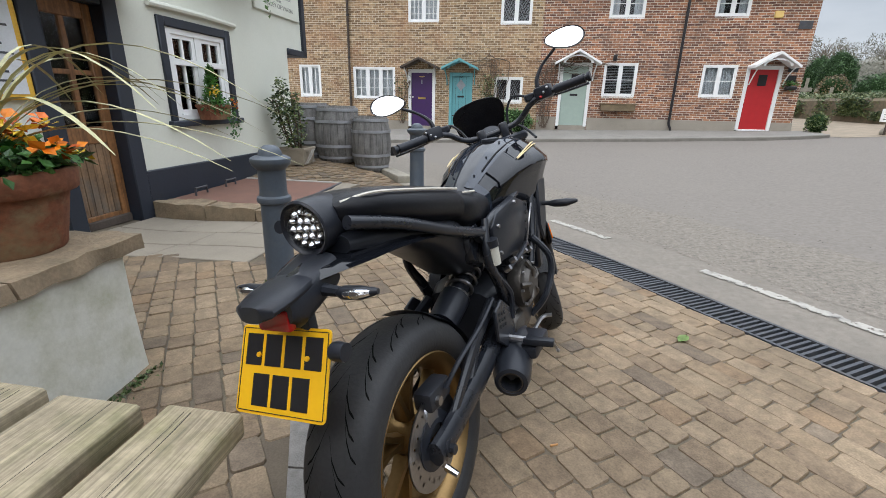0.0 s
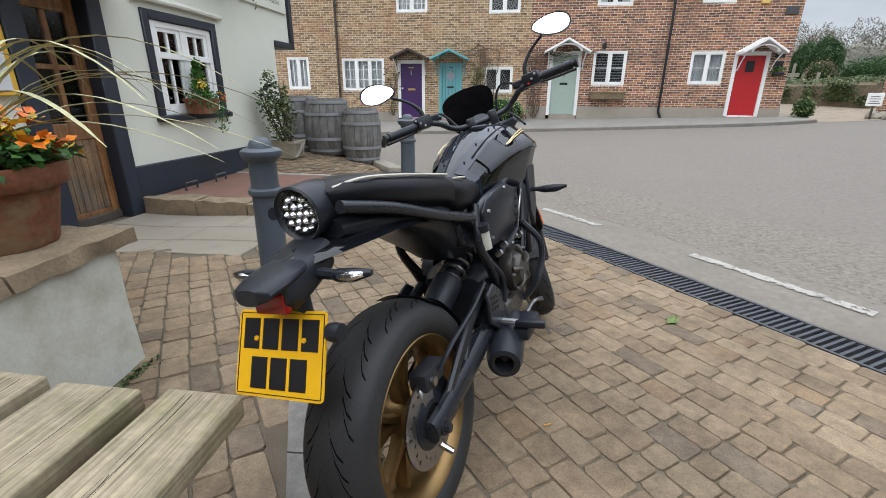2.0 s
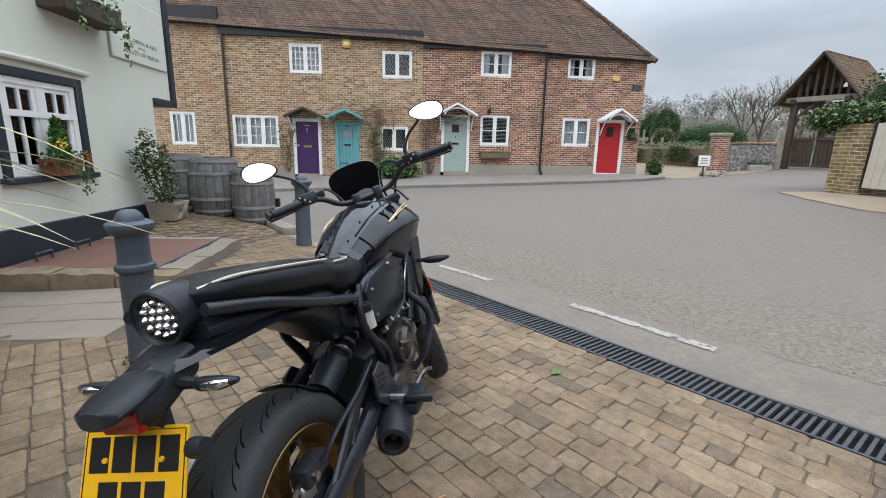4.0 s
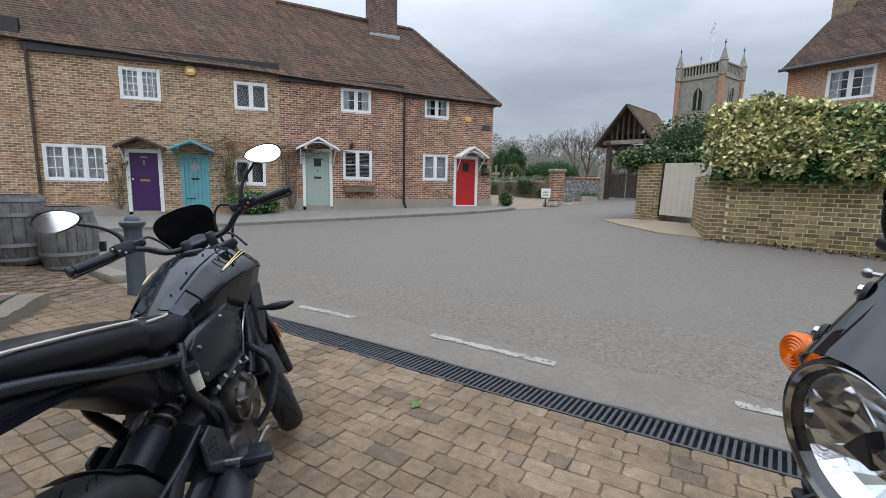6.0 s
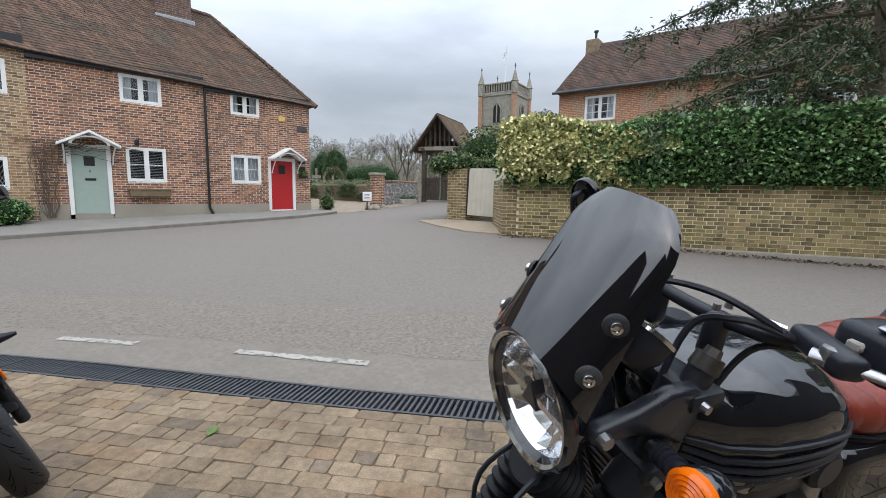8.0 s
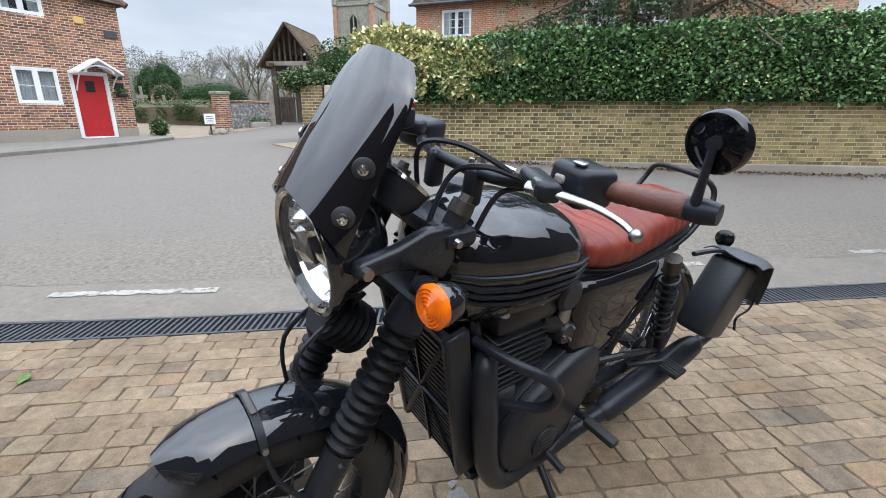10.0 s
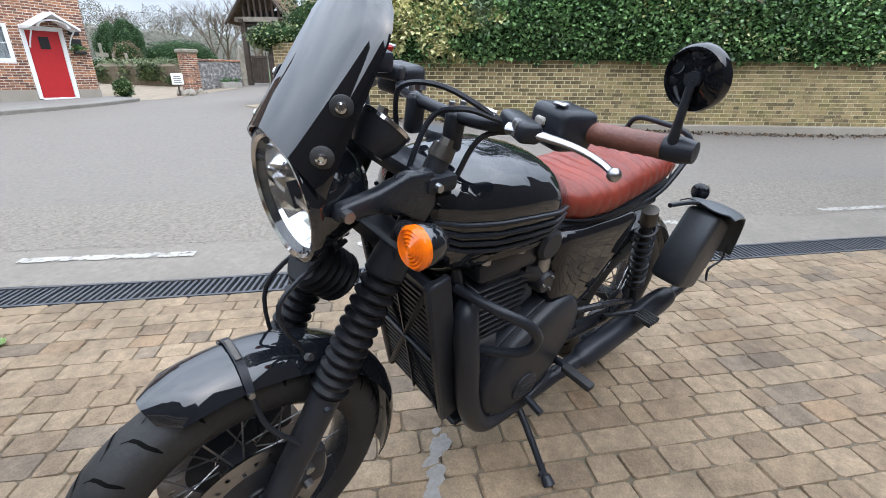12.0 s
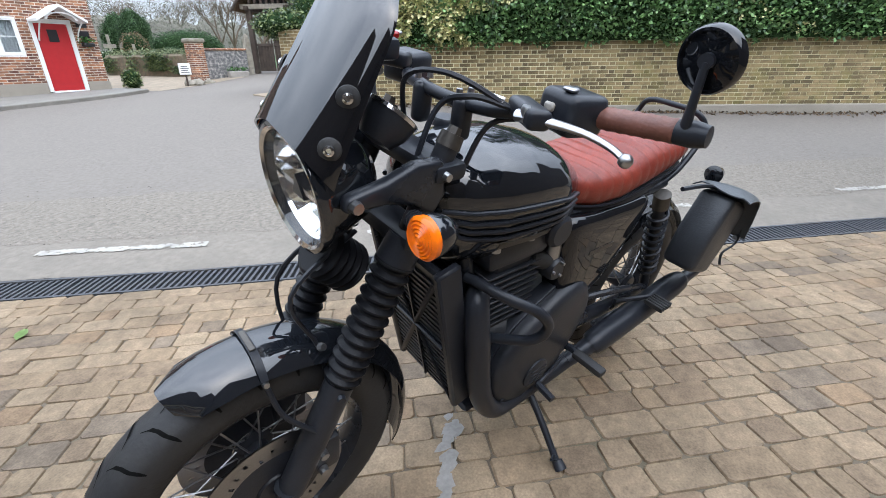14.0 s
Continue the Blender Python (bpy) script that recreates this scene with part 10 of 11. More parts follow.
for sx in (-1, 1):
    g = part("gate_leaf", bx((min(0.02 * sx, 0.72 * sx), 0.3, 0.1), (max(0.02 * sx, 0.72 * sx), 0.34, 0.2), 0.004), M_TIMBER, lg, "dark brown timber gate leaf")
    for k in range(6):
        x = sx * (0.06 + 0.125 * k)
        part("slat", bx((x - 0.02, 0.3, 0.1), (x + 0.02, 0.335, 1.35 - 0.06 * k), 0.003), M_TIMBER, g)
    part("panel", bx((min(0.03 * sx, 0.71 * sx), 0.342, 0.14), (max(0.03 * sx, 0.71 * sx), 0.36, 1.12), 0.003), M_TIMBER, g)
    part("rail", bx((min(0.02 * sx, 0.72 * sx), 0.29, 1.1), (max(0.02 * sx, 0.72 * sx), 0.34, 1.2), 0.003), M_TIMBER, g)
fl = thing("flint_wall", "grey flint churchyard wall with a brick coping", "wall", Matrix.Translation((14.05, 15.85, level(14.5, 15.6))) @ Matrix.Rotation(math.atan2(-0.6, 2.15), 4, "Z"), kind="structure")
M_FLINT = mat("knapped_flint", (0.15, 0.148, 0.15), 0.7, var=0.6, scale=9, fine=22, bump=1.0, stain=(0.5, 0.47, 0.42), stain_amt=0.9, stain_scale=9)
part("wall", bx((0.3, 0, -0.1), (2.2, 0.3, 1.08), 0.02), M_FLINT, fl)
part("coping", bx((0.3, -0.04, 1.08), (2.2, 0.34, 1.17), 0.03), M_BRICK_R, fl, smooth=None)
gp = part("pillar", bx((-0.1, -0.1, -0.1), (0.42, 0.42, 1.35), 0.02), M_BRICK_R, fl, smooth=None)
part("pillar_cap", bx((-0.16, -0.16, 1.35), (0.48, 0.48, 1.5), 0.04), M_STONE, gp)
part("gate_post", bx((2.2, -0.02, -0.1), (2.42, 0.2, 1.55), 0.02), M_STONE, fl)
bm = lathe(bmesh.new(), [(0, 0.2), (0.09, 0.12), (0.11, 0.03), (0.09, 0)], 12, at((2.31, 0.09, 1.55)))
part("post_ball", bm, M_STONE, fl)
tr2 = thing("stone_trough", "pale stone trough planted with low greenery", "planter", fl.matrix_world @ at((1.5, -0.25, 0)))
part("trough", bx((-0.35, -0.15, 0), (0.45, 0.15, 0.3), 0.03), M_CONC, tr2)
leaf_part("greenery", [(rr.uniform(-0.35, 0.45), rr.uniform(-0.12, 0.12), 0.32 + 0.1 * rr.random()) for _ in range(150)], 0.05, M_GREEN, tr2, 63)
ns = thing("notice_sign", "small white notice board on a short post", "sign", Matrix.Translation((12.82, 14.94, level(12.8, 14.9))) @ Matrix.Rotation(radians(-38), 4, "Z"))
part("post", bx((-0.03, 0.01, 0), (0.03, 0.05, 0.75), 0.005), M_TIMBER, ns)
pn_ = part("board", bx((-0.19, -0.015, 0.4), (0.19, 0.01, 0.78), 0.008), M_WHITE, ns)
for k in range(4):
    part("text_bar", bx((-0.13 + 0.02 * (k % 2), -0.0175, 0.47 + 0.065 * k), (0.13 - 0.03 * (k % 2), -0.0155, 0.49 + 0.065 * k)), M_BLACK, pn_)
rocks = thing("rockery", "small heap of pale stones beside the notice", "stones", pose(13.2, 14.9, level(13.2, 14.9)))
for k in range(9):
    bm = bmesh.new()
    bmesh.ops.create_icosphere(bm, subdivisions=2, radius=rr.uniform(0.08, 0.18))
    for v in bm.verts:
        v.co *= 1 + 0.35 * noise.noise(v.co * 9 + Vector((k, 0, 0)))
    bm.transform(at((rr.uniform(-0.4, 0.5), rr.uniform(-0.3, 0.3), 0.05)))
    part("rock", bm, M_STONE, rocks, smooth=25)


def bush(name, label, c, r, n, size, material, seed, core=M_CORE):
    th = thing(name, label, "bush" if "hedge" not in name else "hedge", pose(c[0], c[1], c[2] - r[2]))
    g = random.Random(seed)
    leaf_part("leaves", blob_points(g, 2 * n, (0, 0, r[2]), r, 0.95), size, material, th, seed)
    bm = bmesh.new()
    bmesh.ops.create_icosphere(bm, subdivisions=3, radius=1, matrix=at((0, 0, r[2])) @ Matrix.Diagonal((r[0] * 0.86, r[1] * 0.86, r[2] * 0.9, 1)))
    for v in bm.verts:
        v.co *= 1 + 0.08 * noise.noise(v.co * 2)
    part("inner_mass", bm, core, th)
    return th


bush("yew_bush", "dark rounded yew in the churchyard", (22.2, 30.6, 3.0), (1.0, 1.0, 1.55), 6000, 0.055, M_YEW, 71)
bush("yew_bush", "dark rounded yew in the churchyard", (22.4, 32.4, 2.85), (1.1, 1.1, 1.55), 6000, 0.055, M_YEW, 77)
bush("clipped_hedge", "clipped dark green churchyard hedge", (20.9, 24.3, 2.1), (2.4, 1.2, 0.95), 7000, 0.05, M_YEW, 72)
# old stone wall of the churchyard garden, half under ivy
gw_ = thing("garden_wall", "old brown flint garden wall patched with ivy", "wall", Matrix.Translation((14.95, 22.5, 0.76)) @ Matrix.Rotation(math.atan2(-4.6, 0.35), 4, "Z"), kind="structure")
bm = loft(bmesh.new(), [[(x, -0.15, -0.3), (x, -0.13, 0.78 + 0.03 * noise.noise((x * 2, 0, 0))), (x, 0.0, 0.88 + 0.04 * noise.noise((x * 3, 1, 0))), (x, 0.15, 0.8), (x, 0.15, -0.3)] for x in np.linspace(0, 4.6, 40)])
part("wall", bm, mat("brown_flint_wall", (0.16, 0.125, 0.085), 0.95, var=0.5, scale=7, fine=24, bump=1.0, stain=(0.09, 0.1, 0.05), stain_amt=0.8, stain_scale=3), gw_)
wg = random.Random(870)
pts = []
for x0, w, z1, n in ((0.3, 0.5, 0.6, 500), (1.7, 0.35, 0.75, 300), (3.2, 0.75, 0.72, 1700), (4.3, 0.3, 0.3, 200)):
    pts += [(wg.gauss(x0, w * 0.5), -0.17 - 0.12 * wg.random(), z1 * wg.uniform(0.3, 1.25)) for _ in range(n)]
leaf_part("ivy", pts, 0.05, M_SHRUB, gw_, 871)
pts = [(4.6 * wg.random(), wg.uniform(-0.05, 0.35), 0.85 + 0.25 * wg.random() ** 2) for _ in range(1500)]
leaf_part("border_plants", pts, 0.05, leaf_mat("pale_border_leaves", (0.1, 0.13, 0.05), (0.27, 0.31, 0.17), 0.6), gw_, 872)
bush("shrub", "green shrub at the end cottage corner", (11.35, 15.75, 0.75), (0.3, 0.3, 0.32), 420, 0.055, M_SHRUB, 73)
bush("shrub", "mixed border shrub behind the low wall", (16.6, 20.2, 1.35), (0.7, 0.7, 0.6), 2600, 0.05, M_YEW, 75)
bush("shrub", "brownish border shrub in the churchyard", (17.4, 23.9, 2.0), (0.7, 0.6, 0.75), 1500, 0.05, leaf_mat("russet_leaves", (0.1, 0.06, 0.03), (0.2, 0.14, 0.06)), 76)
bush("shrub", "pale flowering border shrub by the cottage", (15.3, 23.0, 1.4), (0.5, 0.5, 0.5), 900, 0.05, leaf_mat("pale_leaves", (0.18, 0.2, 0.13), (0.4, 0.42, 0.36)), 70)
bush("cottage_shrub", "low dark evergreen shrub under the cottage window", (*front(1.6, -0.45, 0.55)[:2], 0.55), (0.85, 0.4, 0.42), 1500, 0.05, M_IVY, 79)
bush("cypress_clump", "dark cypress clump before the church tower", (33.4, 21.8, 4.0), (4.6, 2.8, 2.4), 9000, 0.12, M_YEW, 80)
bush("cypress_clump", "dark cypress clump before the church tower", (32.6, 17.8, 4.3), (3.2, 2.6, 3.1), 9000, 0.12, M_YEW, 81)
bush("laurel", "mid green laurel behind the lychgate", (20.0, 12.2, 2.1), (1.7, 1.6, 1.5), 2200, 0.1, M_IVY, 82)
lawn = bmesh.new()
loft(lawn, [[(x, y, level(x, y) + 0.03 + 0.04 * (y - 19.5)) for y in np.linspace(19.5, 60, 14)] for x in np.linspace(15.15, 60, 20)], closed=False)
tagged(link("churchyard_grass", lawn, mat("mown_grass", (0.055, 0.1, 0.03), 0.95, var=0.35, scale=3, fine=40, bump=0.6), 0), "rough green churchyard grass beyond the wall", "grass", kind="structure")
for k, (x, y, h) in enumerate(((16.0, 23.7, 1.5), (17.6, 25.0, 1.2), (16.4, 22.6, 1.1), (19.8, 21.8, 0.7), (22.0, 20.6, 0.8))):
    gs = thing("gravestone", "weathered grey churchyard gravestone", "gravestone", pose(x, y, level(x, y) + 0.04 * (y - 19.5), 0, rr.uniform(-4, 4), -35 + rr.uniform(-10, 10)), group="gravestones")
    bm = bmesh.new()
    if k in (0, 2):
        prism(bm, [(-0.06, 0), (0.06, 0), (0.06, h * 0.6), (0.25, h * 0.6), (0.25, h * 0.72), (0.06, h * 0.72), (0.06, h), (-0.06, h), (-0.06, h * 0.72), (-0.25, h * 0.72), (-0.25, h * 0.6), (-0.06, h * 0.6)], 0.1, pose(0, 0, 0, 90))
    else:
        prism(bm, [(-0.28, 0), (0.28, 0), (0.28, h * 0.75)] + [(0.28 * math.cos(a), h * 0.75 + 0.25 * h * math.sin(a)) for a in np.linspace(0.3, 2.84, 7)] + [(-0.28, h * 0.75)], 0.1, pose(0, 0, 0, 90))
    part("stone", bvl(bm, 0.01), M_STONE, gs)

# ---- church tower ----
CT = Matrix.Translation((49.2, 31.3, 0)) @ Matrix.Rotation(math.atan2(4.6, -0.72), 4, "Z")   # x runs along the west face, y goes back
ct = thing("church_tower", "flint church tower with brick corners and pinnacles", "church tower", CT)
M_FLINT2 = mat("flint_and_mortar", (0.24, 0.225, 0.19), 0.9, var=0.4, scale=3, fine=9, bump=0.6, stain=(0.36, 0.33, 0.27), stain_amt=0.7, stain_scale=2)
S = 4.65
M_QUOIN = mat("brick_and_flint_quoin", (0.36, 0.2, 0.125), 0.9, var=0.35, scale=2.5, fine=12, bump=0.5, stain=(0.34, 0.31, 0.26), stain_amt=0.7, stain_scale=1.5)
part("tower", bx((0, -S, 0), (S, 0, 13.9), 0.02), M_FLINT2, ct, smooth=None)
for x in (0, S):
    for y in (-S, 0):
        part("corner_buttress", bx((x - 0.26, y - 0.26, 0), (x + 0.26, y + 0.26, 13.6), 0.03), M_QUOIN, ct, smooth=None)
        bm = bmesh.new()
        lathe(bm, [(0, 0), (0.42, 0), (0.42, 1.4), (0.5, 1.45), (0.42, 1.55), (0.05, 2.9), (0, 2.9)], 8, at((x, y, 13.6)))
        pc = part("pinnacle", bm, M_FLINT2, ct, smooth=20)
        bm = bmesh.new()
        cyl(bm, (x, y, 16.4), (x, y, 17.2), 0.04, n=6)
        bmesh.ops.create_icosphere(bm, subdivisions=1, radius=0.12, matrix=at((x, y, 16.9)))
        part("finial", bm, M_IRON, pc)
for z, h, t in ((13.5, 0.2, 0.12), (14.9, 0.18, 0.1), (9.5, 0.2, 0.1)):
    part("string_course", bx((-t, -S - t, z), (S + t, t, z + h), 0.03), M_STONE, ct, smooth=None)
for face in range(4):
    fm = at((S / 2, -S / 2, 0)) @ pose(0, 0, 0, 0, 0, 90 * face) @ at((-S / 2, -S / 2, 0))
    for k in range(12):
        x = 0.45 + (S - 0.9) * k / 11
        bm = bx((x - 0.08, -0.02, 14.0), (x + 0.08, 0.2, 14.9), 0.02)
        bm.transform(fm)
        part("parapet_pier", bm, M_STONE, ct, smooth=None)
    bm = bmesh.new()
    # opening filled near black for the shade inside the belfry
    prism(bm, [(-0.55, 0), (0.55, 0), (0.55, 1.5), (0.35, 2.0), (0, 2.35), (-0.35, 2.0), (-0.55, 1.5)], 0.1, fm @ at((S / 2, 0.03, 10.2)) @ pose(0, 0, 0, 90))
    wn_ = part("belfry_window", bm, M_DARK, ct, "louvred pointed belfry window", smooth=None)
    for x in (-0.55, 0, 0.55):
        bm = bx((S / 2 + x - 0.08, -0.12, 10.2), (S / 2 + x + 0.08, 0.0, 11.75 + (0.7 if x == 0 else 0)), 0.02)
        bm.transform(fm)
        part("mullion", bm, M_STONE, wn_, smooth=None)
    bm = bmesh.new()
    for sgn in (-1, 1):
        tube(bm, [fm @ Vector((S / 2 + sgn * 0.6, -0.1, 11.7)), fm @ Vector((S / 2 + sgn * 0.42, -0.1, 12.25)), fm @ Vector((S / 2, -0.1, 12.65))], 0.1, 6, 3)
    part("hood_mould", bm, M_STONE, wn_)
part("roof_deck", bx((0, -S, 13.9), (S, 0, 14.0)), M_LEAD, ct, smooth=None)
bm = bmesh.new()
cyl(bm, (S * 0.5, -S * 0.4, 13.9), (S * 0.5 - 0.3, -S * 0.4, 20.0), 0.06, 0.04, 8)
fp2 = part("flag_pole", bm, M_WHITE, ct)
bm = bmesh.new()
loft(bm, [[(S * 0.5 - 0.3 + 0.55 * t, -S * 0.4 + 0.1 * math.sin(t * 5), 20.0 - 1.05 * t + dz) for dz in (0, -0.35, -0.75)] for t in np.linspace(0, 1, 8)], closed=False)
bmesh.ops.solidify(bm, geom=bm.faces[:], thickness=0.02)
part("flag", bm, M_WHITE, fp2)


# ---- bare trees and the wooded hill ----
def bare_tree(c, h, seed, thick=0.16):
    th = thing("bare_tree", "leafless winter tree in the churchyard", "tree", pose(*c), group="bare trees")
    g = random.Random(seed)
    trunk, twigs = bmesh.new(), bmesh.new()

    def grow(p, d, ln, r, depth):
        q = p + d * ln
        cyl(trunk if depth < 2 else twigs, p, q, r, r * 0.65, 6 if depth < 2 else 3, False)
        if depth > 5:
            return
        for _ in range(3 if depth < 4 else 2):
            nd = (d + Vector((g.uniform(-0.7, 0.7), g.uniform(-0.7, 0.7), g.uniform(-0.15, 0.5)))).normalized()
            grow(q, nd, ln * g.uniform(0.6, 0.82), r * 0.6, depth + 1)
    grow(Vector((0, 0, -0.3)), Vector((0.03, 0, 1)), h * 0.26, thick, 0)
    part("trunk", trunk, M_TWIG, th)
    tagged(part("twig_mass", twigs, M_TWIG, th), kind="stuff")
    return th


for k, (x, y, h) in enumerate(((33.0, 33.5, 7.5), (42, 38, 10.5), (45, 36, 10.0), (38, 35, 8.0), (44, 47, 10), (50, 62, 12), (36, 52, 9))):
    bare_tree((x, y, 1.0), h, 90 + k, 0.12 + 0.008 * h)
hill = bmesh.new()
secs = []
for k in range(60):
    a = radians(-30 + 130 * k / 59)
    rows_ = []
    for j, (r, z) in enumerate(((90, 0.0), (130, 4.0), (190, 13.0), (260, 24.0), (330, 27.0), (380, 10.0))):
        zz = z * (0.8 + 0.35 * noise.noise((a * 3, j * 0.5, 0)) + 0.12 * noise.noise((a * 14, j, 2)))
        rows_.append((r * math.cos(a), r * math.sin(a), zz))
    secs.append(rows_)
loft(hill, secs, closed=False)
# Woodland colour lifted pale and grey: distance haze is mixed into it
M_HILL = mat("hazed_woodland", (0.2, 0.19, 0.16), 0.95, var=0.3, scale=0.05, fine=0.6, bump=0.5, stain=(0.1, 0.12, 0.09), stain_amt=0.6, stain_scale=0.03)
tagged(link("wooded_hill", hill, M_HILL, 0), "hazy wooded winter hill behind the village", "hill", kind="structure")
wood = thing("far_woods", "hazy leafless woodland behind the churchyard", "woods", pose(0, 0, 0), kind="stuff")
g = random.Random(123)
pts = []
for _ in range(42000):
    a = radians(g.uniform(34, 68))
    r = g.uniform(62, 84)
    top = 7.6 + 0.06 * (r - 62) + 2.0 * noise.noise((a * 16, r * 0.05, 1)) + 1.2 * noise.noise((a * 50, 3, 1))
    pts.append((r * math.cos(a), r * math.sin(a), max(1.0, top) * g.random() ** 0.6))
# twig colour paled the same way for the haze
leaf_part("twigs", pts, 0.07, leaf_mat("hazed_twigs", (0.14, 0.132, 0.105), (0.2, 0.19, 0.15), 0.9), wood, 124, long=4.5)

secs = []
for a in np.linspace(radians(32), radians(70), 90):
    top = 6.8 + 1.8 * noise.noise((a * 16, 3.4, 1)) + 1.1 * noise.noise((a * 60, 3, 1))
    secs.append([(r * math.cos(a), r * math.sin(a), z) for r, z in ((76, 0.0), (76.5, top * 0.6), (78, top * 0.92), (80, top), (88, top * 1.05), (95, 0))])
part("thicket", loft(bmesh.new(), secs, closed=False), M_HILL, wood)

# ---- creepers on the cottages ----
def creeper(owner, b0, u, rise, over, n, seed):
    """Woody stems that climb the wall at u to about z = rise, then run sideways as far as over."""
    g = random.Random(seed)
    for k in range(n):
        bm = bmesh.new()
        x, z = u + g.gauss(0, 0.06), 0.35
        pts = [(x - b0, -0.05, z)]
        top = rise + g.gauss(0, 0.16)
        while z < top:
            z += g.uniform(0.22, 0.4)
            x += g.gauss(0, 0.075)
            pts.append((x - b0, -0.045 - 0.05 * g.random(), z))
        far = over * g.uniform(0.15, 1.0) * (1 if k % 4 else -0.45)
        steps = max(2, int(abs(far) / 0.18))
        for m_ in range(steps):
            x += far / steps + g.gauss(0, 0.03)
            z += g.gauss(0.012, 0.065)
            pts.append((x - b0, -0.045 - 0.05 * g.random(), z))
        tube(bm, pts, [0.02 if k < 3 else 0.011] + [0.014 if k < 3 else 0.007] * (len(pts) - 2) + [0.003], 4, 3)
        part("creeper_stem", bm, M_TWIG, owner)


creeper(cot_c, bc, 2.78, 2.3, 2.4, 22, 501)
creeper(cot_b, bb, 0.95, 2.25, -1.5, 18, 502)
creeper(cot_b, bb, -2.45, 1.5, 0.3, 7, 503)
g = random.Random(9)
for u, n in ((0.75, 420), (-2.45, 130)):
    leaf_part("creeper_leaves", [(u - bb + g.gauss(0, 0.2), -0.1 - 0.1 * g.random(), 0.5 + 1.6 * g.random()) for _ in range(n)], 0.045, M_SHRUB, cot_b, 14)
hb_ = thing("door_basket", "small hanging basket beside the red door", "plant", Matrix.Translation(front(10.45, -0.12, 1.85)))
leaf_part("plants", [(g.gauss(0, 0.13), g.gauss(0, 0.05), g.gauss(0.08, 0.07)) for _ in range(160)], 0.04, M_GREEN, hb_, 15)
part("basket", bx((-0.16, -0.1, -0.1), (0.16, 0.1, 0.02), 0.03), M_BLACK, hb_)

# ---- bits on the ground ----
lf = thing("fallen_leaf", "small pale green fallen leaf on the paving", "leaf", pose(1.49, 2.27, level(1.49, 2.27) + 0.012, 0, 0, 40))
bm = bmesh.new()
loft(bm, [[(x, 0.028 * math.sin(math.pi * (x + 0.045) / 0.1) * s, 0.006 * abs(s) + 0.004 * math.sin(x * 40)) for s in (-1, 0, 1)] for x in np.linspace(-0.04, 0.05, 8)], closed=False)
bmesh.ops.solidify(bm, geom=bm.faces[:], thickness=0.001)
part("blade", bm, mat("pale_green_leaf", (0.22, 0.33, 0.1), 0.5, var=0.2, bump=0.1), lf)
for k, (x, y, yaw) in enumerate(((0.62, 1.33, 20), (1.75, 1.12, -35))):
    cg = thing("cigarette_end", "tan cigarette end lying on the paving", "litter", pose(x, y, level(x, y) + 0.012, 0, 90, yaw), group="cigarette ends")
    bm = bmesh.new()
    cyl(bm, (0, 0, -0.015), (0, 0, 0.015), 0.004, n=8)
    part("filter", bm, mat("tan_filter", (0.5, 0.25, 0.09), 0.8, var=0.1, bump=0.1) if k == 0 else bpy.data.materials["tan_filter"], cg)
grit = thing("road_grit", "loose grit and small debris on the tarmac", "grit", pose(0, 0, 0), kind="stuff")
g = random.Random(200)
pts = []
for _ in range(5200):
    q, v = 3.75 + abs(g.gauss(0, 0.8)), g.uniform(-6, 7)
    x, y = course(q, v)
    pts.append((x, y, level(x, y) + 0.004))
leaf_part("specks", pts, 0.011, leaf_mat("grit", (0.06, 0.048, 0.038), (0.26, 0.21, 0.16), 0.9), grit, 201, squash=0.3, long=1.2)


# ---- forecourt paving, flagstones and kerb strip; pieces last ----
bed = bmesh.new()
loft(bed, [[(*course(q, v), level(*course(q, v)) - 0.008) for q in np.linspace(-7, 2.93, 40)] for v in np.linspace(-13, 13, 100)], closed=False)
pav = tagged(link("paving", bed, M_BED, 0), "brown tumbled block paving in courses", "paving", kind="structure")


def paved(x, y):
    """Where the block paving lies: not under the planter, the flagstones, the hatch or the pub."""
    lx, ly = (PG.inverted() @ Vector((x, y, 0))).xy
    if ly > -0.06 and lx < 3.5:
        return False
    if -1.2 < lx < 0.06 and ly > -1.9:
        return False
    if 0.0 <= lx < 1.8 and ly > -1.75:
        return False
    if -2.3 < x < -1.16 and 0.1 < y < 1.72:
        return False
    return True


def strip_line(y):
    return -0.02 - 0.36 * (y - 0.6)        # the long kerb stones beside the roadster


LENS_ = (0.096, 0.12, 0.15, 0.15, 0.17, 0.225, 0.23)
PAVERS = []
rp = random.Random(300)
w_c = 0.115
for r in range(86):
    q = 2.93 - w_c * (r + 1)
    v = -9.0 + rp.uniform(0, 0.2)
    while v < 9.5:
        l = rp.choice(LENS_)
        x, y = course(q + w_c / 2, v + l / 2)
        ok = paved(x, y) and x > -6 and y > -6 and y < 13
        if ok and abs(x - strip_line(y)) < 0.12 and 0.2 < y < 1.75:
            ok = False
        if ok:
            PAVERS.append((q, v, l))
        v += l
near = [p for p in PAVERS if 0.4 < course(p[0], p[1])[0] < 2.35 and -0.9 < course(p[0], p[1])[1] < 2.6][:300]
pick = set(near)
YAW = math.degrees(math.atan2(DY, DX))


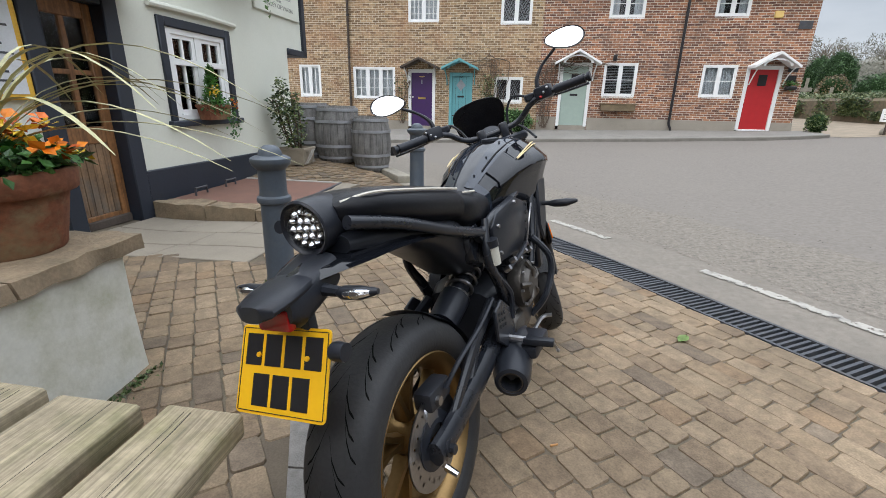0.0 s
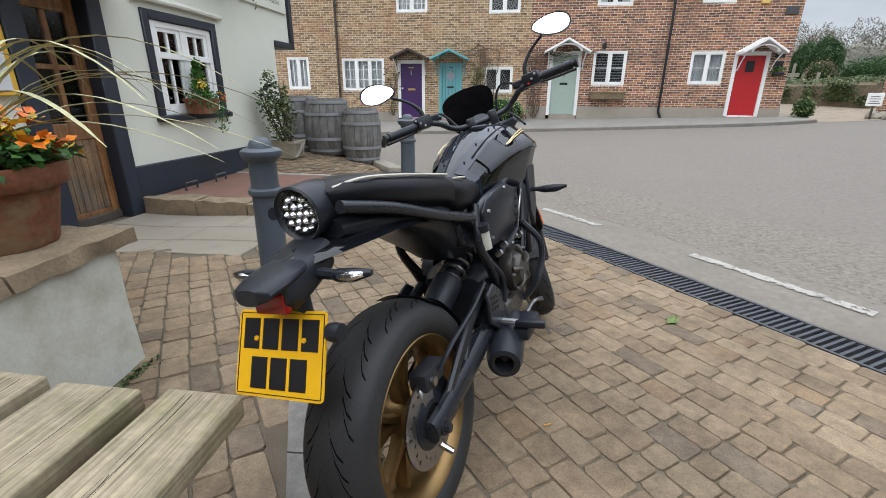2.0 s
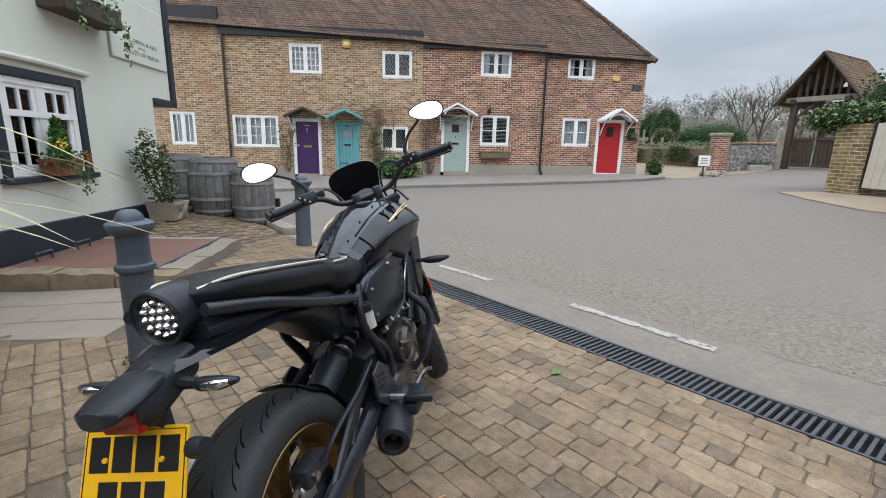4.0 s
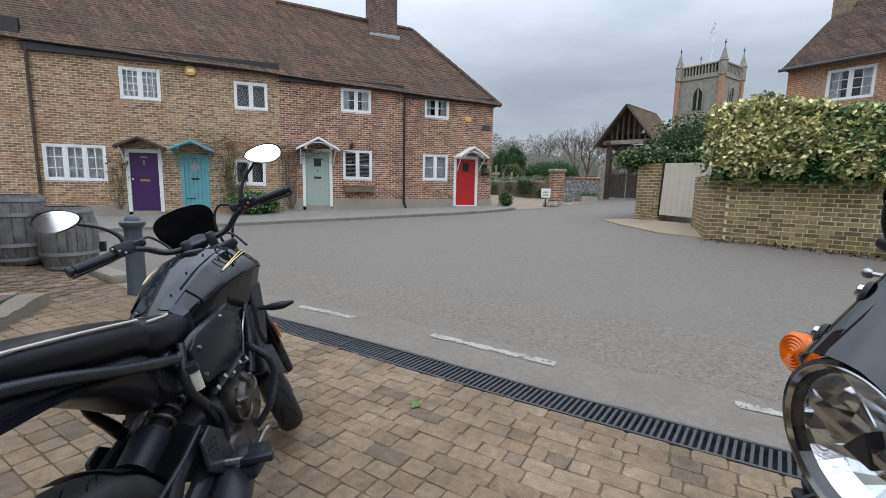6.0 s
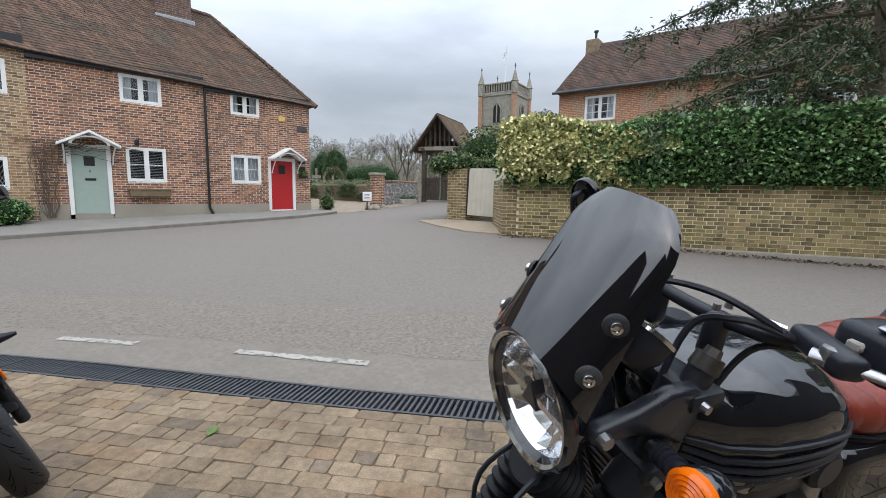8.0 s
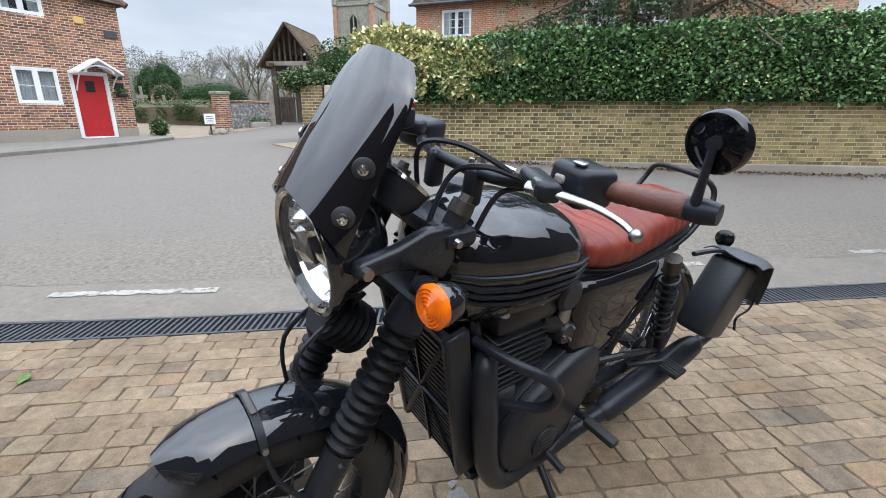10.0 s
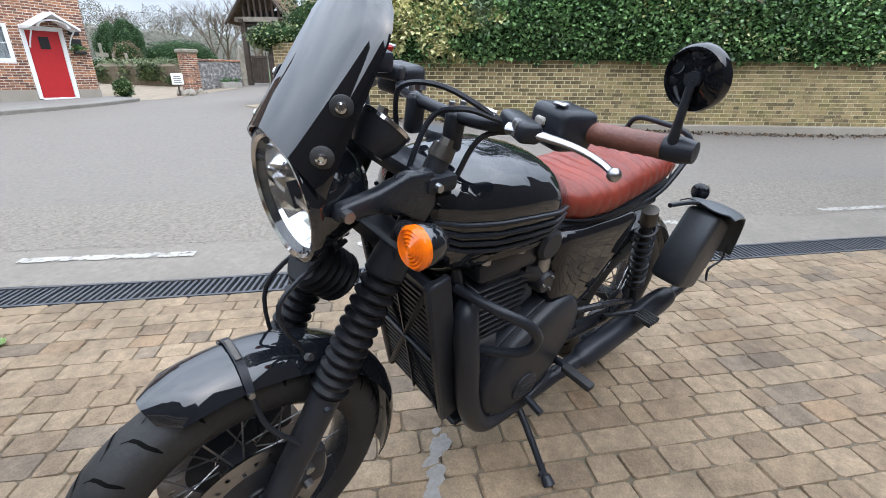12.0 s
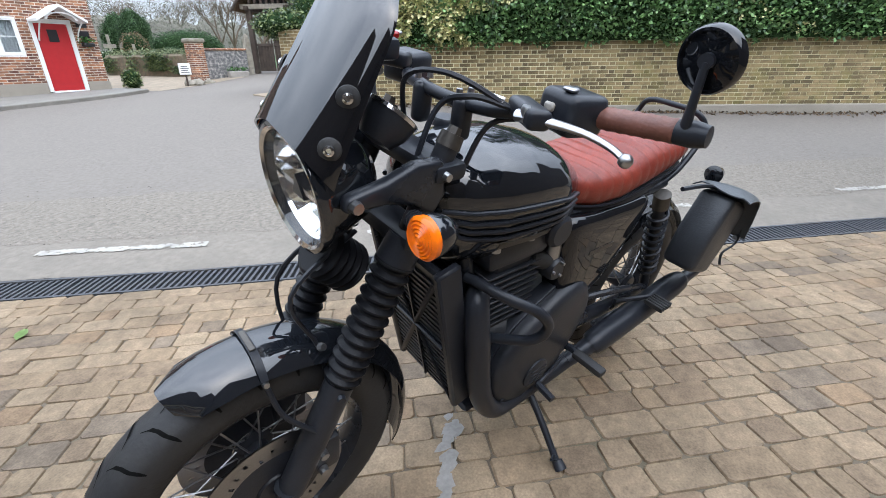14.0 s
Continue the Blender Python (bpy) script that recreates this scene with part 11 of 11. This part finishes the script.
def paver_mesh(l, wd, seed):
    g = random.Random(seed)
    bm = bmesh.new()
    hx, hy = l / 2 - 0.0026, wd / 2 - 0.0026
    c = 0.012
    outline = [(-hx + c, -hy), (hx - c, -hy), (hx, -hy + c), (hx, hy - c), (hx - c, hy), (-hx + c, hy), (-hx, hy - c), (-hx, -hy + c)]
    outline = [(x + g.uniform(-0.0035, 0.0035), y + g.uniform(-0.0035, 0.0035)) for x, y in outline]
    rings = []
    for k, z in ((1.0, -0.03), (1.0, -0.006), (0.955, 0.0)):
        rings.append([bm.verts.new((x * k, y * k, z + (g.uniform(-0.0012, 0.0012) if z == 0 else 0))) for x, y in outline])
    for a, b in zip(rings, rings[1:]):
        for j in range(8):
            bm.faces.new((a[j], a[(j + 1) % 8], b[(j + 1) % 8], b[j]))
    top = bm.verts.new((0, 0, 0.001))
    for j in range(8):
        bm.faces.new((rings[-1][j], rings[-1][(j + 1) % 8], top))
    me = bpy.data.meshes.new("paver")
    bmesh.ops.recalc_face_normals(bm, faces=bm.faces)
    bm.to_mesh(me)
    bm.free()
    me.materials.append(M_PAVER)
    return me


PM_ = {(l, k): paver_mesh(l, w_c, int(l * 1000) + k) for l in LENS_ for k in range(3)}
pv, pf = [], []
for i, (q, v, l) in enumerate(PAVERS):
    x, y = course(q + w_c / 2, v + l / 2)
    z = level(x, y) + rp.uniform(-0.002, 0.002)
    me = PM_[(l, i % 3)]
    m = pose(x, y, z, rp.uniform(-0.6, 0.6), rp.uniform(-0.6, 0.6), YAW + rp.uniform(-0.8, 0.8) + (180 if i % 2 else 0))
    if (q, v, l) in pick:
        o = new("paver", me)
        o.matrix_basis = m
        o.parent = pav
    else:
        k = len(pv)
        pv += [tuple(m @ w.co) for w in me.vertices]
        pf += [tuple(k + j for j in p.vertices) for p in me.polygons]
me = bpy.data.meshes.new("pavers_far")
me.from_pydata(pv, [], pf)
me.materials.append(M_PAVER_J)
o = new("pavers_far", me)
o.parent = pav
tagged(o, kind="stuff")
# flagstones by the pub door
flg = thing("flagstones", "worn pale flagstones in front of the pub door", "paving", PG, kind="structure")
for k, (a, b) in enumerate(((-1.19, -0.83), (-0.82, -0.42), (-0.41, 0.02))):
    w = -1.88
    while w < -0.1:
        e = min(w + rp.uniform(0.55, 0.95), -0.05)
        bm = bx((a + 0.004, w + 0.004, -0.06), (b - 0.004, e - 0.004, 0.004), 0.006, 1)
        bmesh.ops.subdivide_edges(bm, edges=[g for g in bm.edges if g.calc_length() > 0.2], cuts=4, use_grid_fill=True)
        for vv in bm.verts:
            c = PG @ vv.co
            vv.co.z += level(c.x, c.y) + 0.003 * noise.noise(c * 5)
        part("flagstone", bm, M_FLAG, flg, smooth=30)
        w = e
# kerb stones that carry the forecourt's edge on from the drain to the barrels
ek = thing("forecourt_kerb", "pale flush kerb stones along the forecourt edge", "kerb", pose(0, 0, 0), kind="structure")
v = -4.95
for l in (0.55, 0.62, 0.5, 0.66, 0.58, 0.6):
    bm = bmesh.new()
    pts = [course(2.94, v), course(2.94, v - l + 0.01), course(3.12, v - l + 0.01), course(3.12, v)]
    prism(bm, pts, 0.12)
    x, y = course(2.98, v - l / 2)
    bm.transform(at((0, 0, level(x, y) - 0.1)))
    part("kerb_stone", bvl(bm, 0.012, seg=2), M_STONE, ek)
    v -= l
# long granite kerb stones set flush beside the roadster
ks_ = thing("kerb_strip", "flush grey granite kerb stones in the paving", "kerb", pose(0, 0, 0), kind="structure")
yy = 0.2
for l in (0.5, 0.42, 0.4, 0.25):
    y0, y1 = yy + 0.006, yy + l - 0.006
    bm = bmesh.new()
    pts = [(strip_line(y0) - 0.085, y0), (strip_line(y0) + 0.085, y0), (strip_line(y1) + 0.085, y1), (strip_line(y1) - 0.085, y1)]
    prism(bm, pts, 0.05)
    bm.transform(at((0, 0, level(strip_line(yy), yy) - 0.045)))
    part("kerb_stone", bvl(bm, 0.008), M_GRANITE, ks_)
    yy += l
# the nearest bricks of the garden wall
for x, z, long in near_b:
    o = new("brick", me_s if long else me_h)
    o.parent = gw
    o.location = (x, 0.006 + random.uniform(-0.003, 0.003), z)
# a cement-stained crack through the paving
ck_ = thing("cement_smear", "grey cement smear across the paving joint", "stain", pose(0, 0, 0), kind="structure")
bm = bmesh.new()
g = random.Random(404)
for k in range(46):
    t = k / 45 + g.uniform(-0.01, 0.01)
    x, y = 1.78 - 0.55 * t + g.gauss(0, 0.012), 0.06 - 0.18 * t + g.gauss(0, 0.012)
    r = g.uniform(0.006, 0.024)
    ring = []
    for m_ in range(7):
        a = 2 * math.pi * m_ / 7
        rr_ = r * g.uniform(0.5, 1.3)
        px, py = x + rr_ * 1.6 * math.cos(a), y + rr_ * math.sin(a)
        ring.append(bm.verts.new((px, py, level(px, py) + 0.0032 + 0.00004 * k)))
    bm.faces.new(ring)
part("smear", bm, mat("cement_grey", (0.24, 0.23, 0.215), 0.9, var=0.2, scale=20, bump=0.4), ck_)
